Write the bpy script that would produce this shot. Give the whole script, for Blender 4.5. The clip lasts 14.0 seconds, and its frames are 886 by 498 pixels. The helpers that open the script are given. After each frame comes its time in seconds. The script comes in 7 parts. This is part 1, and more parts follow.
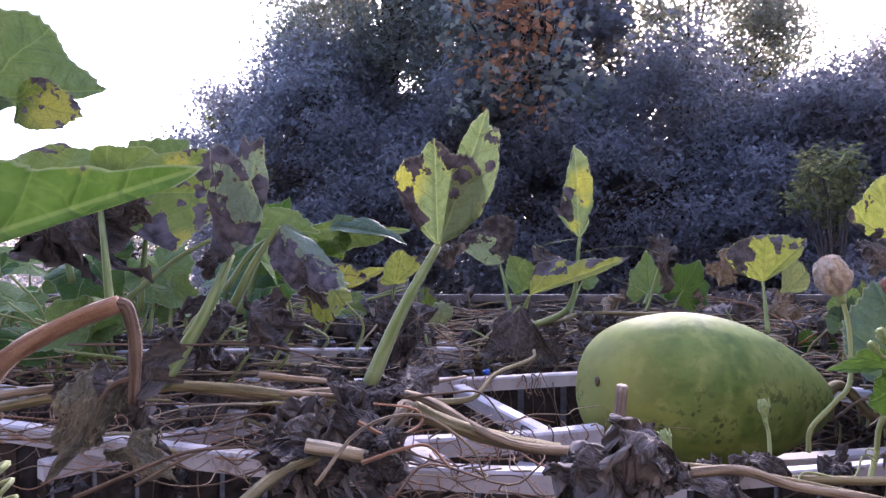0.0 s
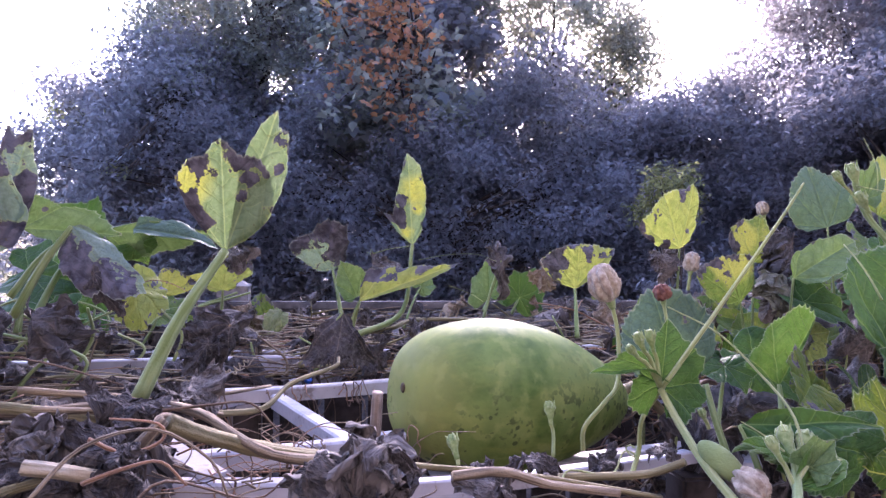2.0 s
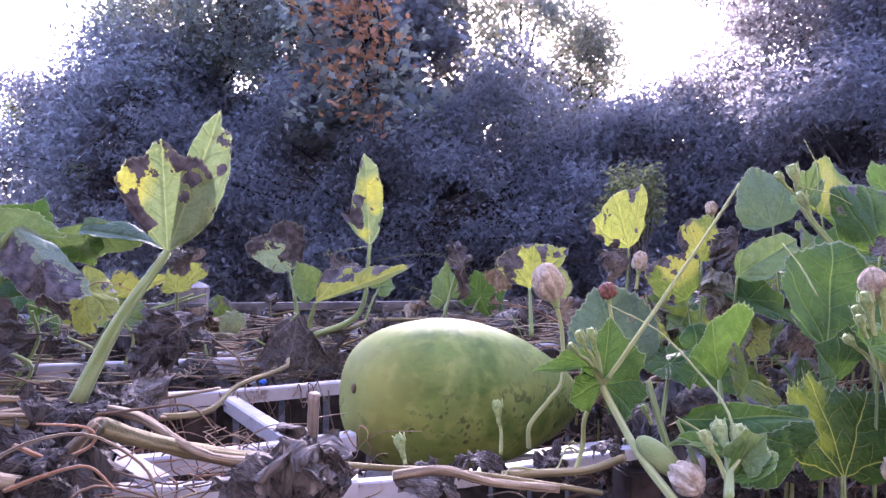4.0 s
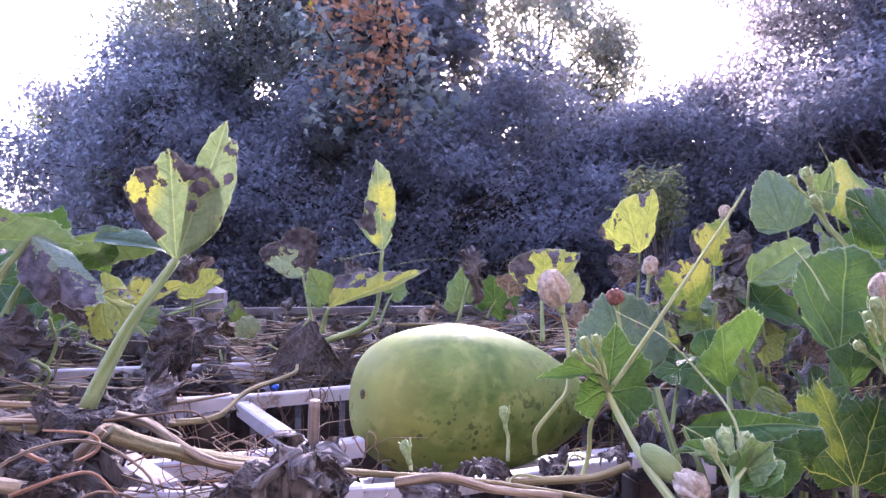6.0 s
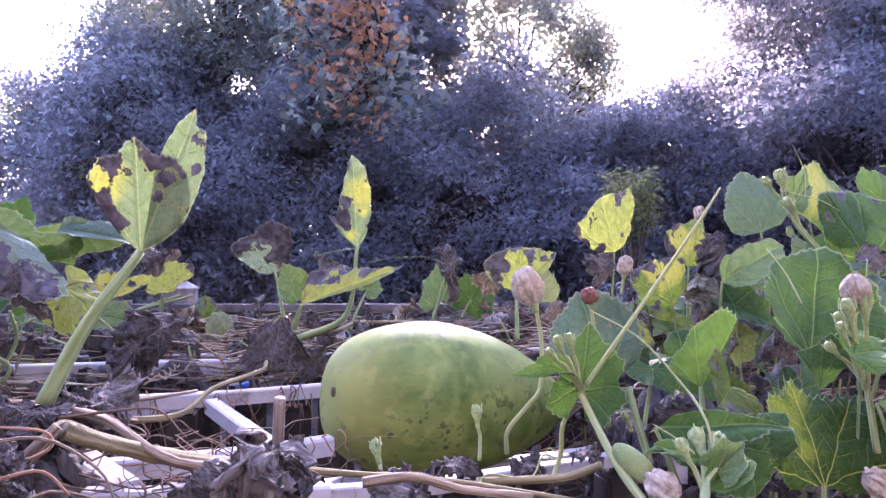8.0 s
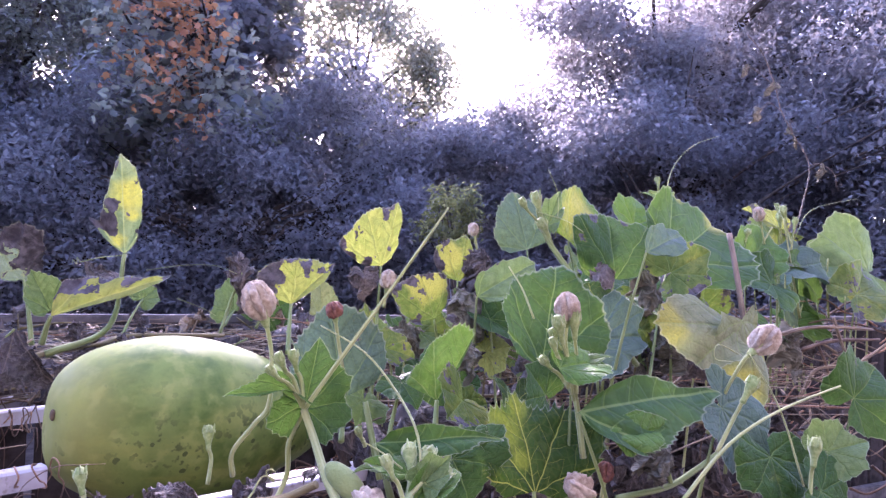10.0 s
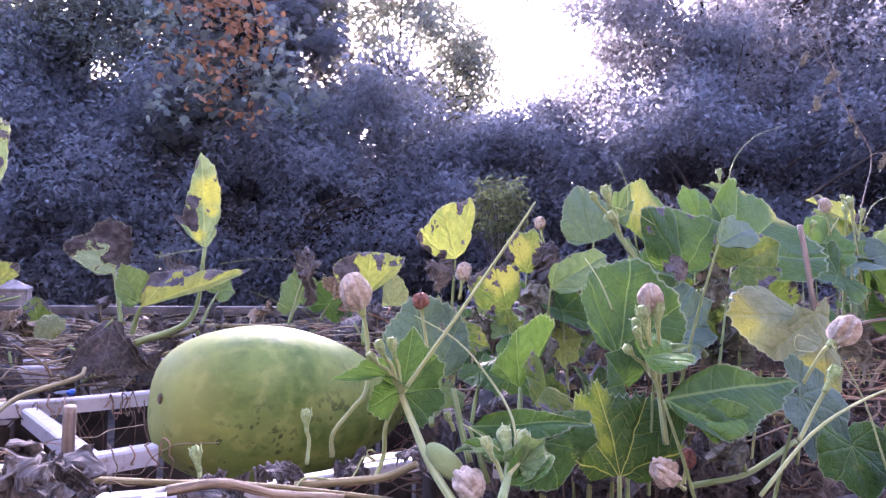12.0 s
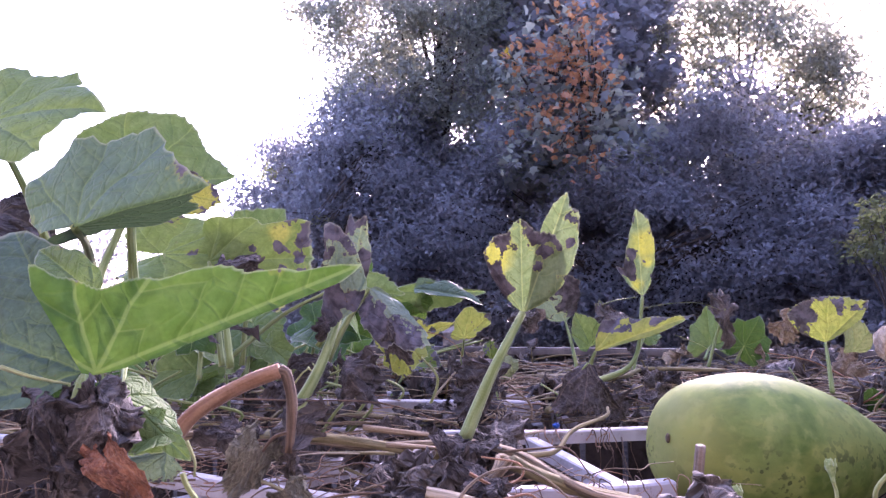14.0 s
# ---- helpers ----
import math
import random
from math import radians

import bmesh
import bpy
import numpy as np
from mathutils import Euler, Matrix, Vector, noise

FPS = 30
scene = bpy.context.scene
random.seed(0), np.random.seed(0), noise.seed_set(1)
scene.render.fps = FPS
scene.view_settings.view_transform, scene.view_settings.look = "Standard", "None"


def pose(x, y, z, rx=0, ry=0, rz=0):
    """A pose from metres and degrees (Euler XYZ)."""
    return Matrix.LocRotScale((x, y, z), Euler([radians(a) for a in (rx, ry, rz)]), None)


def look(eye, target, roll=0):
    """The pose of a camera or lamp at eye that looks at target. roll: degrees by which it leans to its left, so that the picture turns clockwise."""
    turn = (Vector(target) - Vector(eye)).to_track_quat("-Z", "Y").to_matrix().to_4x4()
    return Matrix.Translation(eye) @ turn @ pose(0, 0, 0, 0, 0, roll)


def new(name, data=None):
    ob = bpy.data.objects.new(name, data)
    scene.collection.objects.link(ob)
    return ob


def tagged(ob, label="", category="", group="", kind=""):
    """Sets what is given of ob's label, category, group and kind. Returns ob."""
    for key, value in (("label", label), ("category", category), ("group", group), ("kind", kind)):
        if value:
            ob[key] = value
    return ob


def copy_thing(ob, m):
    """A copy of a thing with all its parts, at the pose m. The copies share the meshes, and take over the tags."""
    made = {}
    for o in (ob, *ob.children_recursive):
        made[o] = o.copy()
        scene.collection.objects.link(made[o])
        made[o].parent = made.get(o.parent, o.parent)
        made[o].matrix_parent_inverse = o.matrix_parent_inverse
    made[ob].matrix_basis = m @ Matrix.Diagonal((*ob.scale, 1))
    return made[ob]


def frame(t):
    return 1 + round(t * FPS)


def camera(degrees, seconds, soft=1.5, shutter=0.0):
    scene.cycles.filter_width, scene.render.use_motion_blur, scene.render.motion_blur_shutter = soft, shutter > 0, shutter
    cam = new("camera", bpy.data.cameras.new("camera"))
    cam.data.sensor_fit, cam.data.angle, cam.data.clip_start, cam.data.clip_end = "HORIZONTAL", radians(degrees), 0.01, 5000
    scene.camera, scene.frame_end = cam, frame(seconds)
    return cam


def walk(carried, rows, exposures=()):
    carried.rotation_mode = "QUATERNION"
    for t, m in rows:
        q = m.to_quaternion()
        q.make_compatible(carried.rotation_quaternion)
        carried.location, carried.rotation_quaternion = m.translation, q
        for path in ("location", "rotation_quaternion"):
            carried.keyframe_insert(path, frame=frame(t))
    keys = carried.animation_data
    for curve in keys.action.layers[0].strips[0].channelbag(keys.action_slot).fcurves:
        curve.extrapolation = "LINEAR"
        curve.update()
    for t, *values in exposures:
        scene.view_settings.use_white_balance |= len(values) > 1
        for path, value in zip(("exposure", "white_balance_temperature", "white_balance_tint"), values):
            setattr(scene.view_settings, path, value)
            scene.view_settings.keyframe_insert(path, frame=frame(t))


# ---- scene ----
cam = camera(66.9, 14.0, 1.4)
METRES, EYE, TILT, LEAN, TURN = 0.5, 1.2, 0.0, 0.0, 0.0
ROWS = [
    (0.0, 0.0, 0.0, 0.0, 0.0, 0.0, -0.0),
    (0.5, 0.0555, 0.0067, -0.0012, -3.86, 0.13, 0.12),
    (1.0, 0.0999, 0.0119, -0.0025, -6.9, 0.36, -0.18),
    (1.5, 0.1536, -0.0011, -0.0047, -9.45, 0.42, -0.42),
    (2.0, 0.1653, -0.0003, -0.0, -10.43, 0.62, -0.65),
    (2.5, 0.1704, 0.0044, -0.0005, -11.38, 0.54, -0.72),
    (3.0, 0.1769, 0.0014, -0.0007, -12.05, 0.46, -0.58),
    (3.5, 0.1909, -0.0136, -0.0003, -12.69, 0.6, -0.41),
    (3.7, 0.1989, -0.0146, 0.0, -13.08, 0.6, -0.38),
    (5.8, 0.2384, -0.0257, 0.0071, -11.24, 1.11, -0.12),
    (6.0, 0.2384, -0.0257, 0.0071, -11.24, 0.94, -0.12),
    (6.5, 0.2379, -0.0137, 0.0015, -11.25, 0.71, -0.16),
    (7.0, 0.2348, -0.0048, 0.0012, -11.76, 0.89, -0.22),
    (7.5, 0.2264, -0.0015, -0.0013, -11.88, 0.81, -0.57),
    (8.0, 0.2511, -0.0067, 0.0014, -13.15, 0.88, -0.87),
    (8.5, 0.3098, -0.0098, 0.0086, -17.17, 1.29, -1.63),
    (9.0, 0.3726, -0.0389, 0.0107, -21.58, 1.76, -1.83),
    (9.2, 0.3966, -0.0420, 0.0125, -22.80, 2.08, -1.86),
    (9.9, 0.4450, -0.0510, 0.0160, -26.40, 2.05, -2.00),
    (10.6, 0.4420, -0.0590, 0.0178, -28.10, 1.85, -2.10),
    (11.3, 0.3990, -0.0640, 0.0185, -27.10, 1.74, -2.12),
    (11.5, 0.3803, -0.0658, 0.0185, -26.33, 1.73, -2.1),
    (12.0, 0.3367, -0.064, 0.0102, -23.38, 1.34, -1.85),
    (12.5, 0.2846, -0.0453, 0.0071, -18.91, 0.97, -1.24),
    (13.0, 0.203, -0.0494, 0.0152, -12.85, 1.06, -0.26),
    (13.5, 0.045, -0.0873, 0.0281, -4.85, 2.21, 0.16),
    (14.0, -0.0801, -0.17, 0.0469, 4.07, 3.85, -0.2),
]
walk(cam, [(t, pose(0, 0, EYE, TILT, LEAN, TURN) @ pose(METRES * x, METRES * y, METRES * z, 90 + pitch, roll, yaw)) for t, x, y, z, yaw, pitch, roll in ROWS],
     exposures=[(0.0, 2.68, 5850, 37), (3.0, 3.30, 5680, 46), (12.5, 3.50, 5680, 50), (13.3, 3.38, 5750, 50), (14.0, 3.20, 5900, 51)])

# ---- sky and sun ----
SUN_AZ, SUN_EL = 16.0, 29.0          # degrees towards +x from +y, degrees up
world = bpy.data.worlds.new("sky")
scene.world = world
world.use_nodes = True
wn, wl = world.node_tree.nodes, world.node_tree.links
sky = wn.new("ShaderNodeTexSky")
sky.sky_type, sky.sun_disc = "NISHITA", False
sky.sun_elevation, sky.sun_rotation = radians(SUN_EL), radians(SUN_AZ)
sky.air_density, sky.dust_density, sky.ozone_density = 1.0, 2.5, 1.5
wn["Background"].inputs["Strength"].default_value = 0.15
wl.new(sky.outputs[0], wn["Background"].inputs["Color"])
sun_data = bpy.data.lights.new("sun", "SUN")
sun_data.energy, sun_data.angle, sun_data.color = 2.3, radians(8.0), (1.0, 0.92, 0.82)
sun = new("sun", sun_data)
sun_way = Vector((math.sin(radians(SUN_AZ)) * math.cos(radians(SUN_EL)), math.cos(radians(SUN_AZ)) * math.cos(radians(SUN_EL)), math.sin(radians(SUN_EL))))
sun.matrix_world = look(sun_way * 30, (0, 0, 0))


# ---- materials ----
class Nodes:
    """A small writer of node materials."""

    def __init__(self, name):
        self.mat = bpy.data.materials.new(name)
        self.mat.use_nodes = True
        self.tree = self.mat.node_tree
        self.bsdf = self.tree.nodes["Principled BSDF"]
        self.out = self.tree.nodes["Material Output"]

    def add(self, kind, **inputs):
        node = self.tree.nodes.new(kind)
        for key, value in inputs.items():
            self.put(node.inputs[key.replace("_", " ")], value)
        return node

    def put(self, socket, value):
        if isinstance(value, bpy.types.NodeSocket):
            self.tree.links.new(value, socket)
        else:
            socket.default_value = value

    def noise(self, vec, scale, detail=4.0, rough=0.55, w=None):
        node = self.tree.nodes.new("ShaderNodeTexNoise")
        if w is not None:
            node.noise_dimensions = "4D"
            self.put(node.inputs["W"], w)
        self.put(node.inputs["Vector"], vec)
        self.put(node.inputs["Scale"], scale)
        self.put(node.inputs["Detail"], detail)
        self.put(node.inputs["Roughness"], rough)
        return node.outputs["Fac"]

    def cells(self, vec, scale):
        node = self.tree.nodes.new("ShaderNodeTexVoronoi")
        node.feature = "DISTANCE_TO_EDGE"
        self.put(node.inputs["Vector"], vec)
        self.put(node.inputs["Scale"], scale)
        return node.outputs["Distance"]

    def dots(self, vec, scale):
        node = self.tree.nodes.new("ShaderNodeTexVoronoi")
        self.put(node.inputs["Vector"], vec)
        self.put(node.inputs["Scale"], scale)
        return node.outputs["Distance"], node.outputs["Color"]

    def math(self, op, a, b=0.0, c=0.0):
        node = self.tree.nodes.new("ShaderNodeMath")
        node.operation = op
        for socket, value in zip(node.inputs, (a, b, c)):
            self.put(socket, value)
        return node.outputs[0]

    def step(self, value, lo, hi, a=0.0, b=1.0):
        node = self.tree.nodes.new("ShaderNodeMapRange")
        node.interpolation_type = "SMOOTHSTEP"
        for key, v in (("Value", value), ("From Min", lo), ("From Max", hi), ("To Min", a), ("To Max", b)):
            self.put(node.inputs[key], v)
        return node.outputs[0]

    def mix(self, fac, a, b):
        node = self.tree.nodes.new("ShaderNodeMix")
        node.data_type = "RGBA"
        self.put(node.inputs["Factor"], fac)
        for socket, value in ((node.inputs[6], a), (node.inputs[7], b)):
            self.put(socket, (*value, 1) if isinstance(value, tuple) else value)
        return node.outputs[2]

    def split(self, vec):
        return self.add("ShaderNodeSeparateXYZ", Vector=vec).outputs

    def uv(self, layer):
        node = self.tree.nodes.new("ShaderNodeUVMap")
        node.uv_map = layer
        return node.outputs[0]

    def spot(self):
        return self.tree.nodes.new("ShaderNodeTexCoord").outputs["Object"]

    def chance(self):
        return self.tree.nodes.new("ShaderNodeObjectInfo").outputs["Random"]

    def island(self):
        return self.tree.nodes.new("ShaderNodeNewGeometry").outputs["Random Per Island"]

    def bump(self, height, strength=0.3, distance=0.002):
        node = self.add("ShaderNodeBump", Strength=strength, Distance=distance, Height=height)
        self.put(self.bsdf.inputs["Normal"], node.outputs[0])
        return node.outputs[0]

    def finish(self, color, rough=0.6, spec=0.4, sheen=0.0, through_color=None, through_part=0.0, normal=None):
        self.put(self.bsdf.inputs["Base Color"], (*color, 1) if isinstance(color, tuple) else color)
        self.put(self.bsdf.inputs["Roughness"], rough)
        self.put(self.bsdf.inputs["Specular IOR Level"], spec)
        if sheen:
            self.put(self.bsdf.inputs["Sheen Weight"], sheen)
            self.put(self.bsdf.inputs["Sheen Roughness"], 0.4)
        if through_part:
            thin = self.add("ShaderNodeBsdfTranslucent")
            self.put(thin.inputs["Color"], (*through_color, 1) if isinstance(through_color, tuple) else through_color)
            if normal is not None:
                self.put(thin.inputs["Normal"], normal)
            both = self.add("ShaderNodeMixShader")
            self.put(both.inputs[0], through_part)
            self.tree.links.new(self.bsdf.outputs[0], both.inputs[1])
            self.tree.links.new(thin.outputs[0], both.inputs[2])
            self.tree.links.new(both.outputs[0], self.out.inputs["Surface"])
        return self.mat


def vein_nodes(n, shape, wob):
    """The distance to the nearest of the veins that fan out from the stalk, and to the side veins that leave it."""
    uv = n.split(shape)
    x = n.math("ABSOLUTE", n.math("MULTIPLY_ADD", uv[0], 2.0, -1.0))
    y = n.math("MULTIPLY_ADD", wob, 0.22, n.math("MULTIPLY_ADD", uv[1], 2.0, -0.91))
    best, side = None, None
    for a in (0, 36, 76, 125):
        sn, cs = math.sin(radians(a)), math.cos(radians(a))
        along = n.math("MULTIPLY_ADD", y, cs, n.math("MULTIPLY", x, sn))
        across = n.math("ABSOLUTE", n.math("MULTIPLY_ADD", y, -sn, n.math("MULTIPLY", x, cs)))
        cost = n.math("MULTIPLY_ADD", n.math("LESS_THAN", along, 0.0), 9.0, across)
        branch = n.math("PINGPONG", n.math("MULTIPLY", n.math("MULTIPLY_ADD", across, -0.85, along), 6.5), 0.5)
        if best is None:
            best, side = cost, branch
        else:
            closer = n.math("LESS_THAN", cost, best)
            side = n.math("MULTIPLY_ADD", closer, n.math("SUBTRACT", branch, side), side)
            best = n.math("MINIMUM", best, cost)
    return best, side


def leaf_material(name, green, pale, yellow=0.3, burnt=0.0, dusk=0.0, thin=0.24, vein=(0.20, 0.28, 0.085), amber=(0.34, 0.33, 0.065), ribs=1.0):
    """A living gourd leaf. yellow: how far it has yellowed; burnt: how much of it is dead and brown; dusk: a grey bloom."""
    n = Nodes(name)
    shape, marks, wear = n.uv("shape"), n.split(n.uv("marks")), n.split(n.uv("wear"))
    rnd = n.math("MULTIPLY", n.chance(), 37.0)
    broad, fine = n.noise(shape, 2.2, 3, w=rnd), n.noise(shape, 16.0, 5, w=rnd)
    main, side = vein_nodes(n, shape, n.noise(shape, 5.0, 2, w=rnd))
    col = n.mix(n.step(fine, 0.3, 0.7), green, pale)
    # lighter flesh between the side veins, darker along them
    col = n.mix(n.step(side, 0.05, 0.4, 0.30, 0.0), col, tuple(v * 0.62 for v in green))
    ripe = n.math("MULTIPLY_ADD", wear[1], 0.75, n.math("MULTIPLY_ADD", n.step(side, 0.0, 0.22, 0.02, 0.0), 1.0, n.math("MULTIPLY_ADD", n.math("SUBTRACT", n.noise(shape, 8.0, 4, 0.6, w=rnd), 0.5), 0.5, broad)))
    col = n.mix(n.step(ripe, 0.74 - 0.5 * yellow, 1.14 - 0.5 * yellow, 0.0, 0.95), col, amber)
    if dusk:
        col = n.mix(dusk, col, (0.20, 0.27, 0.24))
    grain = n.noise(shape, 70.0, 3, 0.6, w=rnd)
    col = n.mix(n.step(grain, 0.35, 0.7, 0.0, 0.35), col, tuple(v * 0.55 for v in green))
    net = n.step(n.cells(n.mix(0.06, shape, n.add("ShaderNodeTexNoise", Vector=shape, Scale=9.0).outputs["Color"]), 24.0), 0.0, 0.12, 1.0, 0.0)
    col = n.mix(n.math("MULTIPLY", net, 0.07), col, vein)
    col = n.mix(n.step(side, 0.010, 0.040, 0.20 * ribs, 0.0), col, vein)
    col = n.mix(n.step(main, 0.003, 0.009, 0.48 * ribs, 0.0), col, vein)
    patch = n.noise(shape, 4.6, 4, 0.6, w=n.math("ADD", rnd, 9.0))
    edge = n.math("MULTIPLY_ADD", n.math("POWER", marks[1], 3.0), 0.24, n.math("MULTIPLY_ADD", fine, 0.3, n.math("MULTIPLY", patch, 1.5)))
    edge = n.math("MULTIPLY_ADD", wear[0], 0.62, n.math("MULTIPLY_ADD", n.math("SUBTRACT", n.noise(shape, 11.0, 4, 0.6, w=rnd), 0.5), 1.3, edge))
    dead = n.step(edge, 1.44 - 0.55 * burnt, 1.475 - 0.55 * burnt)
    husk = n.mix(n.step(fine, 0.35, 0.65), (0.034, 0.032, 0.040), (0.112, 0.105, 0.120))
    col = n.mix(n.step(edge, 1.36 - 0.55 * burnt, 1.46 - 0.55 * burnt, 0.0, 0.25), col, amber)
    col = n.mix(dead, col, husk)
    speck = n.step(n.noise(shape, 34.0, 2, w=rnd), 0.68, 0.72, 0.0, 0.7 * min(1.0, 0.3 + burnt))
    col = n.mix(speck, col, (0.10, 0.075, 0.03))
    # Pale margin: down along the rim, with the light behind it painted in.
    col = n.mix(n.step(n.math("MULTIPLY_ADD", grain, 0.03, marks[1]), 0.984, 1.01, 0.0, 0.34), col, (0.42, 0.45, 0.34))
    relief = n.math("SUBTRACT", fine, n.step(main, 0.0, 0.04, 1.2, 0.0))
    relief = n.math("SUBTRACT", relief, n.step(side, 0.0, 0.16, 0.45, 0.0))
    relief = n.math("MULTIPLY_ADD", net, -0.25, n.math("MULTIPLY_ADD", broad, 1.5, relief))
    nor = n.bump(relief, 0.7, 0.0020)
    glow = n.mix(n.step(dead, 0.0, 1.0), n.mix(0.30, col, (0.17, 0.28, 0.03)), (0.03, 0.02, 0.015))
    return n.finish(col, n.step(fine, 0.3, 0.7, 0.5, 0.66), 0.17, 0.0, glow, n.math("SUBTRACT", thin, n.math("MULTIPLY", dead, thin * 0.8)), nor)


M_LEAF = leaf_material("leaf_green", (0.020, 0.066, 0.012), (0.040, 0.100, 0.021), 0.06, 0.0)
# Brighter green made for backlit leaves: sun through the blade put into the colour.
M_LEAF_BRIGHT = leaf_material("leaf_bright_green", (0.052, 0.128, 0.018), (0.092, 0.182, 0.034), 0.14, 0.0)
M_LEAF_DEEP = leaf_material("leaf_deep_green", (0.018, 0.054, 0.008), (0.036, 0.082, 0.015), 0.04, 0.0, 0.0, 0.30, (0.34, 0.36, 0.07), (0.15, 0.19, 0.020), 1.7)
M_LEAF_PALE = leaf_material("leaf_pale_green", (0.088, 0.150, 0.045), (0.145, 0.212, 0.078), 0.16, 0.10)
M_LEAF_BLUE = leaf_material("leaf_blue_green", (0.032, 0.074, 0.044), (0.058, 0.108, 0.068), 0.04, 0.06, 0.15, 0.16, ribs=0.5)
M_LEAF_TURN = leaf_material("leaf_turning", (0.062, 0.108, 0.018), (0.118, 0.165, 0.036), 0.50, 0.50)
M_LEAF_SPOT = leaf_material("leaf_blotched", (0.125, 0.178, 0.082), (0.185, 0.240, 0.125), 0.14, 0.42, 0.0, 0.30, (0.30, 0.34, 0.14), (0.42, 0.40, 0.060))
M_LEAF_EATEN = leaf_material("leaf_riddled", (0.11, 0.175, 0.040), (0.165, 0.235, 0.068), 0.30, 0.42)
M_LEAF_LIMP = leaf_material("leaf_limp_pale", (0.17, 0.20, 0.095), (0.24, 0.255, 0.135), 0.36, 0.12)
M_LEAF_YEL = leaf_material("leaf_yellow", (0.20, 0.235, 0.048), (0.29, 0.30, 0.070), 0.40, 0.50, 0.0, 0.34, (0.36, 0.36, 0.09))
M_LEAF_DUSK = leaf_material("leaf_half_dead", (0.11, 0.155, 0.085), (0.16, 0.205, 0.125), 0.06, 0.44, 0.45, ribs=0.6)


def dead_material(name, dark, light):
    n = Nodes(name)
    shape, marks = n.uv("shape"), n.split(n.uv("marks"))
    rnd = n.math("MULTIPLY", n.chance(), 51.0)
    broad, fine = n.noise(shape, 3.0, 4, w=rnd), n.noise(shape, 24.0, 6, 0.65, w=rnd)
    col = n.mix(n.step(n.math("MULTIPLY_ADD", fine, 0.5, n.math("MULTIPLY", broad, 0.6)), 0.35, 0.75), dark, light)
    col = n.mix(n.step(marks[0], 0.005, 0.018, 0.22, 0.0), col, (0.26, 0.21, 0.16))
    # Dry rim and creases painted paler, to carry the back light's highlights too.
    col = n.mix(n.step(n.math("MULTIPLY_ADD", fine, 0.12, marks[1]), 0.92, 1.06, 0.0, 0.30), col, tuple(min(0.5, v * 1.7) for v in light))
    crease = n.math("ABSOLUTE", n.math("SUBTRACT", n.noise(shape, 7.5, 4, 0.6, w=n.math("ADD", rnd, 5.0)), 0.5))
    col = n.mix(n.step(crease, 0.0, 0.022, 0.35, 0.0), col, tuple(min(0.5, v * 1.7 + 0.03) for v in light))
    nor = n.bump(n.math("MULTIPLY_ADD", n.step(crease, 0.0, 0.10, 1.0, 0.0), 0.7, n.math("ADD", fine, broad)), 0.9, 0.004)
    return n.finish(col, 0.85, 0.15, 0.05, n.mix(0.5, col, (0.11, 0.085, 0.06)), 0.09, nor)


M_DEAD = dead_material("leaf_withered", (0.027, 0.0235, 0.023), (0.155, 0.137, 0.126))
M_DEAD_DARK = dead_material("leaf_withered_dark", (0.017, 0.0150, 0.015), (0.092, 0.081, 0.077))
M_DEAD_OLIVE = dead_material("leaf_withered_olive", (0.055, 0.052, 0.036), (0.19, 0.18, 0.13))
M_DEAD_RUST = dead_material("leaf_withered_rust", (0.10, 0.035, 0.02), (0.30, 0.13, 0.07))
M_DEAD_TAN = dead_material("leaf_withered_tan", (0.13, 0.09, 0.06), (0.33, 0.25, 0.17))


def stem_material(name, a, b, streak=0.6, rough=0.75, sheen=0.25, glow=0.0):
    n = Nodes(name)
    uv = n.split(n.uv("shape"))
    rnd = n.math("MULTIPLY", n.chance(), 23.0)
    along = n.add("ShaderNodeCombineXYZ", X=n.math("MULTIPLY", uv[0], 9.0), Y=n.math("MULTIPLY", uv[1], 1.6), Z=rnd).outputs[0]
    lines, blot = n.noise(along, 1.0, 4), n.noise(n.spot(), 38.0, 4)
    col = n.mix(n.step(n.math("MULTIPLY_ADD", lines, streak, n.math("MULTIPLY", blot, 1.0 - streak)), 0.36, 0.64), a, b)
    nor = n.bump(n.math("MULTIPLY_ADD", n.noise(n.spot(), 420.0, 2), 0.6, n.math("MULTIPLY_ADD", blot, 0.8, lines)), 0.9, 0.0016)
    return n.finish(col, rough, 0.16, sheen, n.mix(0.4, col, (0.4, 0.42, 0.08)), glow, nor)


M_STALK = stem_material("petiole_green", (0.145, 0.195, 0.060), (0.265, 0.325, 0.140), streak=0.85, glow=0.14, sheen=0.2)
M_STALK_PALE = stem_material("petiole_pale", (0.25, 0.30, 0.11), (0.40, 0.43, 0.20), streak=0.85, glow=0.2, sheen=0.3)
M_VINE = stem_material("vine_olive", (0.105, 0.088, 0.042), (0.245, 0.210, 0.110), streak=0.85, glow=0.05, sheen=0.05)
M_STRAW = stem_material("straw_pale", (0.25, 0.205, 0.130), (0.46, 0.395, 0.285), streak=0.85, sheen=0.05, glow=0.1)
M_DRY = stem_material("stem_dry", (0.080, 0.058, 0.038), (0.29, 0.225, 0.145), streak=0.85, sheen=0.05)
M_DRY_DARK = stem_material("stem_dry_dark", (0.060, 0.040, 0.030), (0.19, 0.13, 0.085), sheen=0.05)
M_RUST = stem_material("stem_rust", (0.19, 0.090, 0.050), (0.37, 0.215, 0.125), sheen=0.3, glow=0.1)
M_CANE = stem_material("cane_weathered", (0.13, 0.10, 0.078), (0.29, 0.235, 0.19), sheen=0.0)


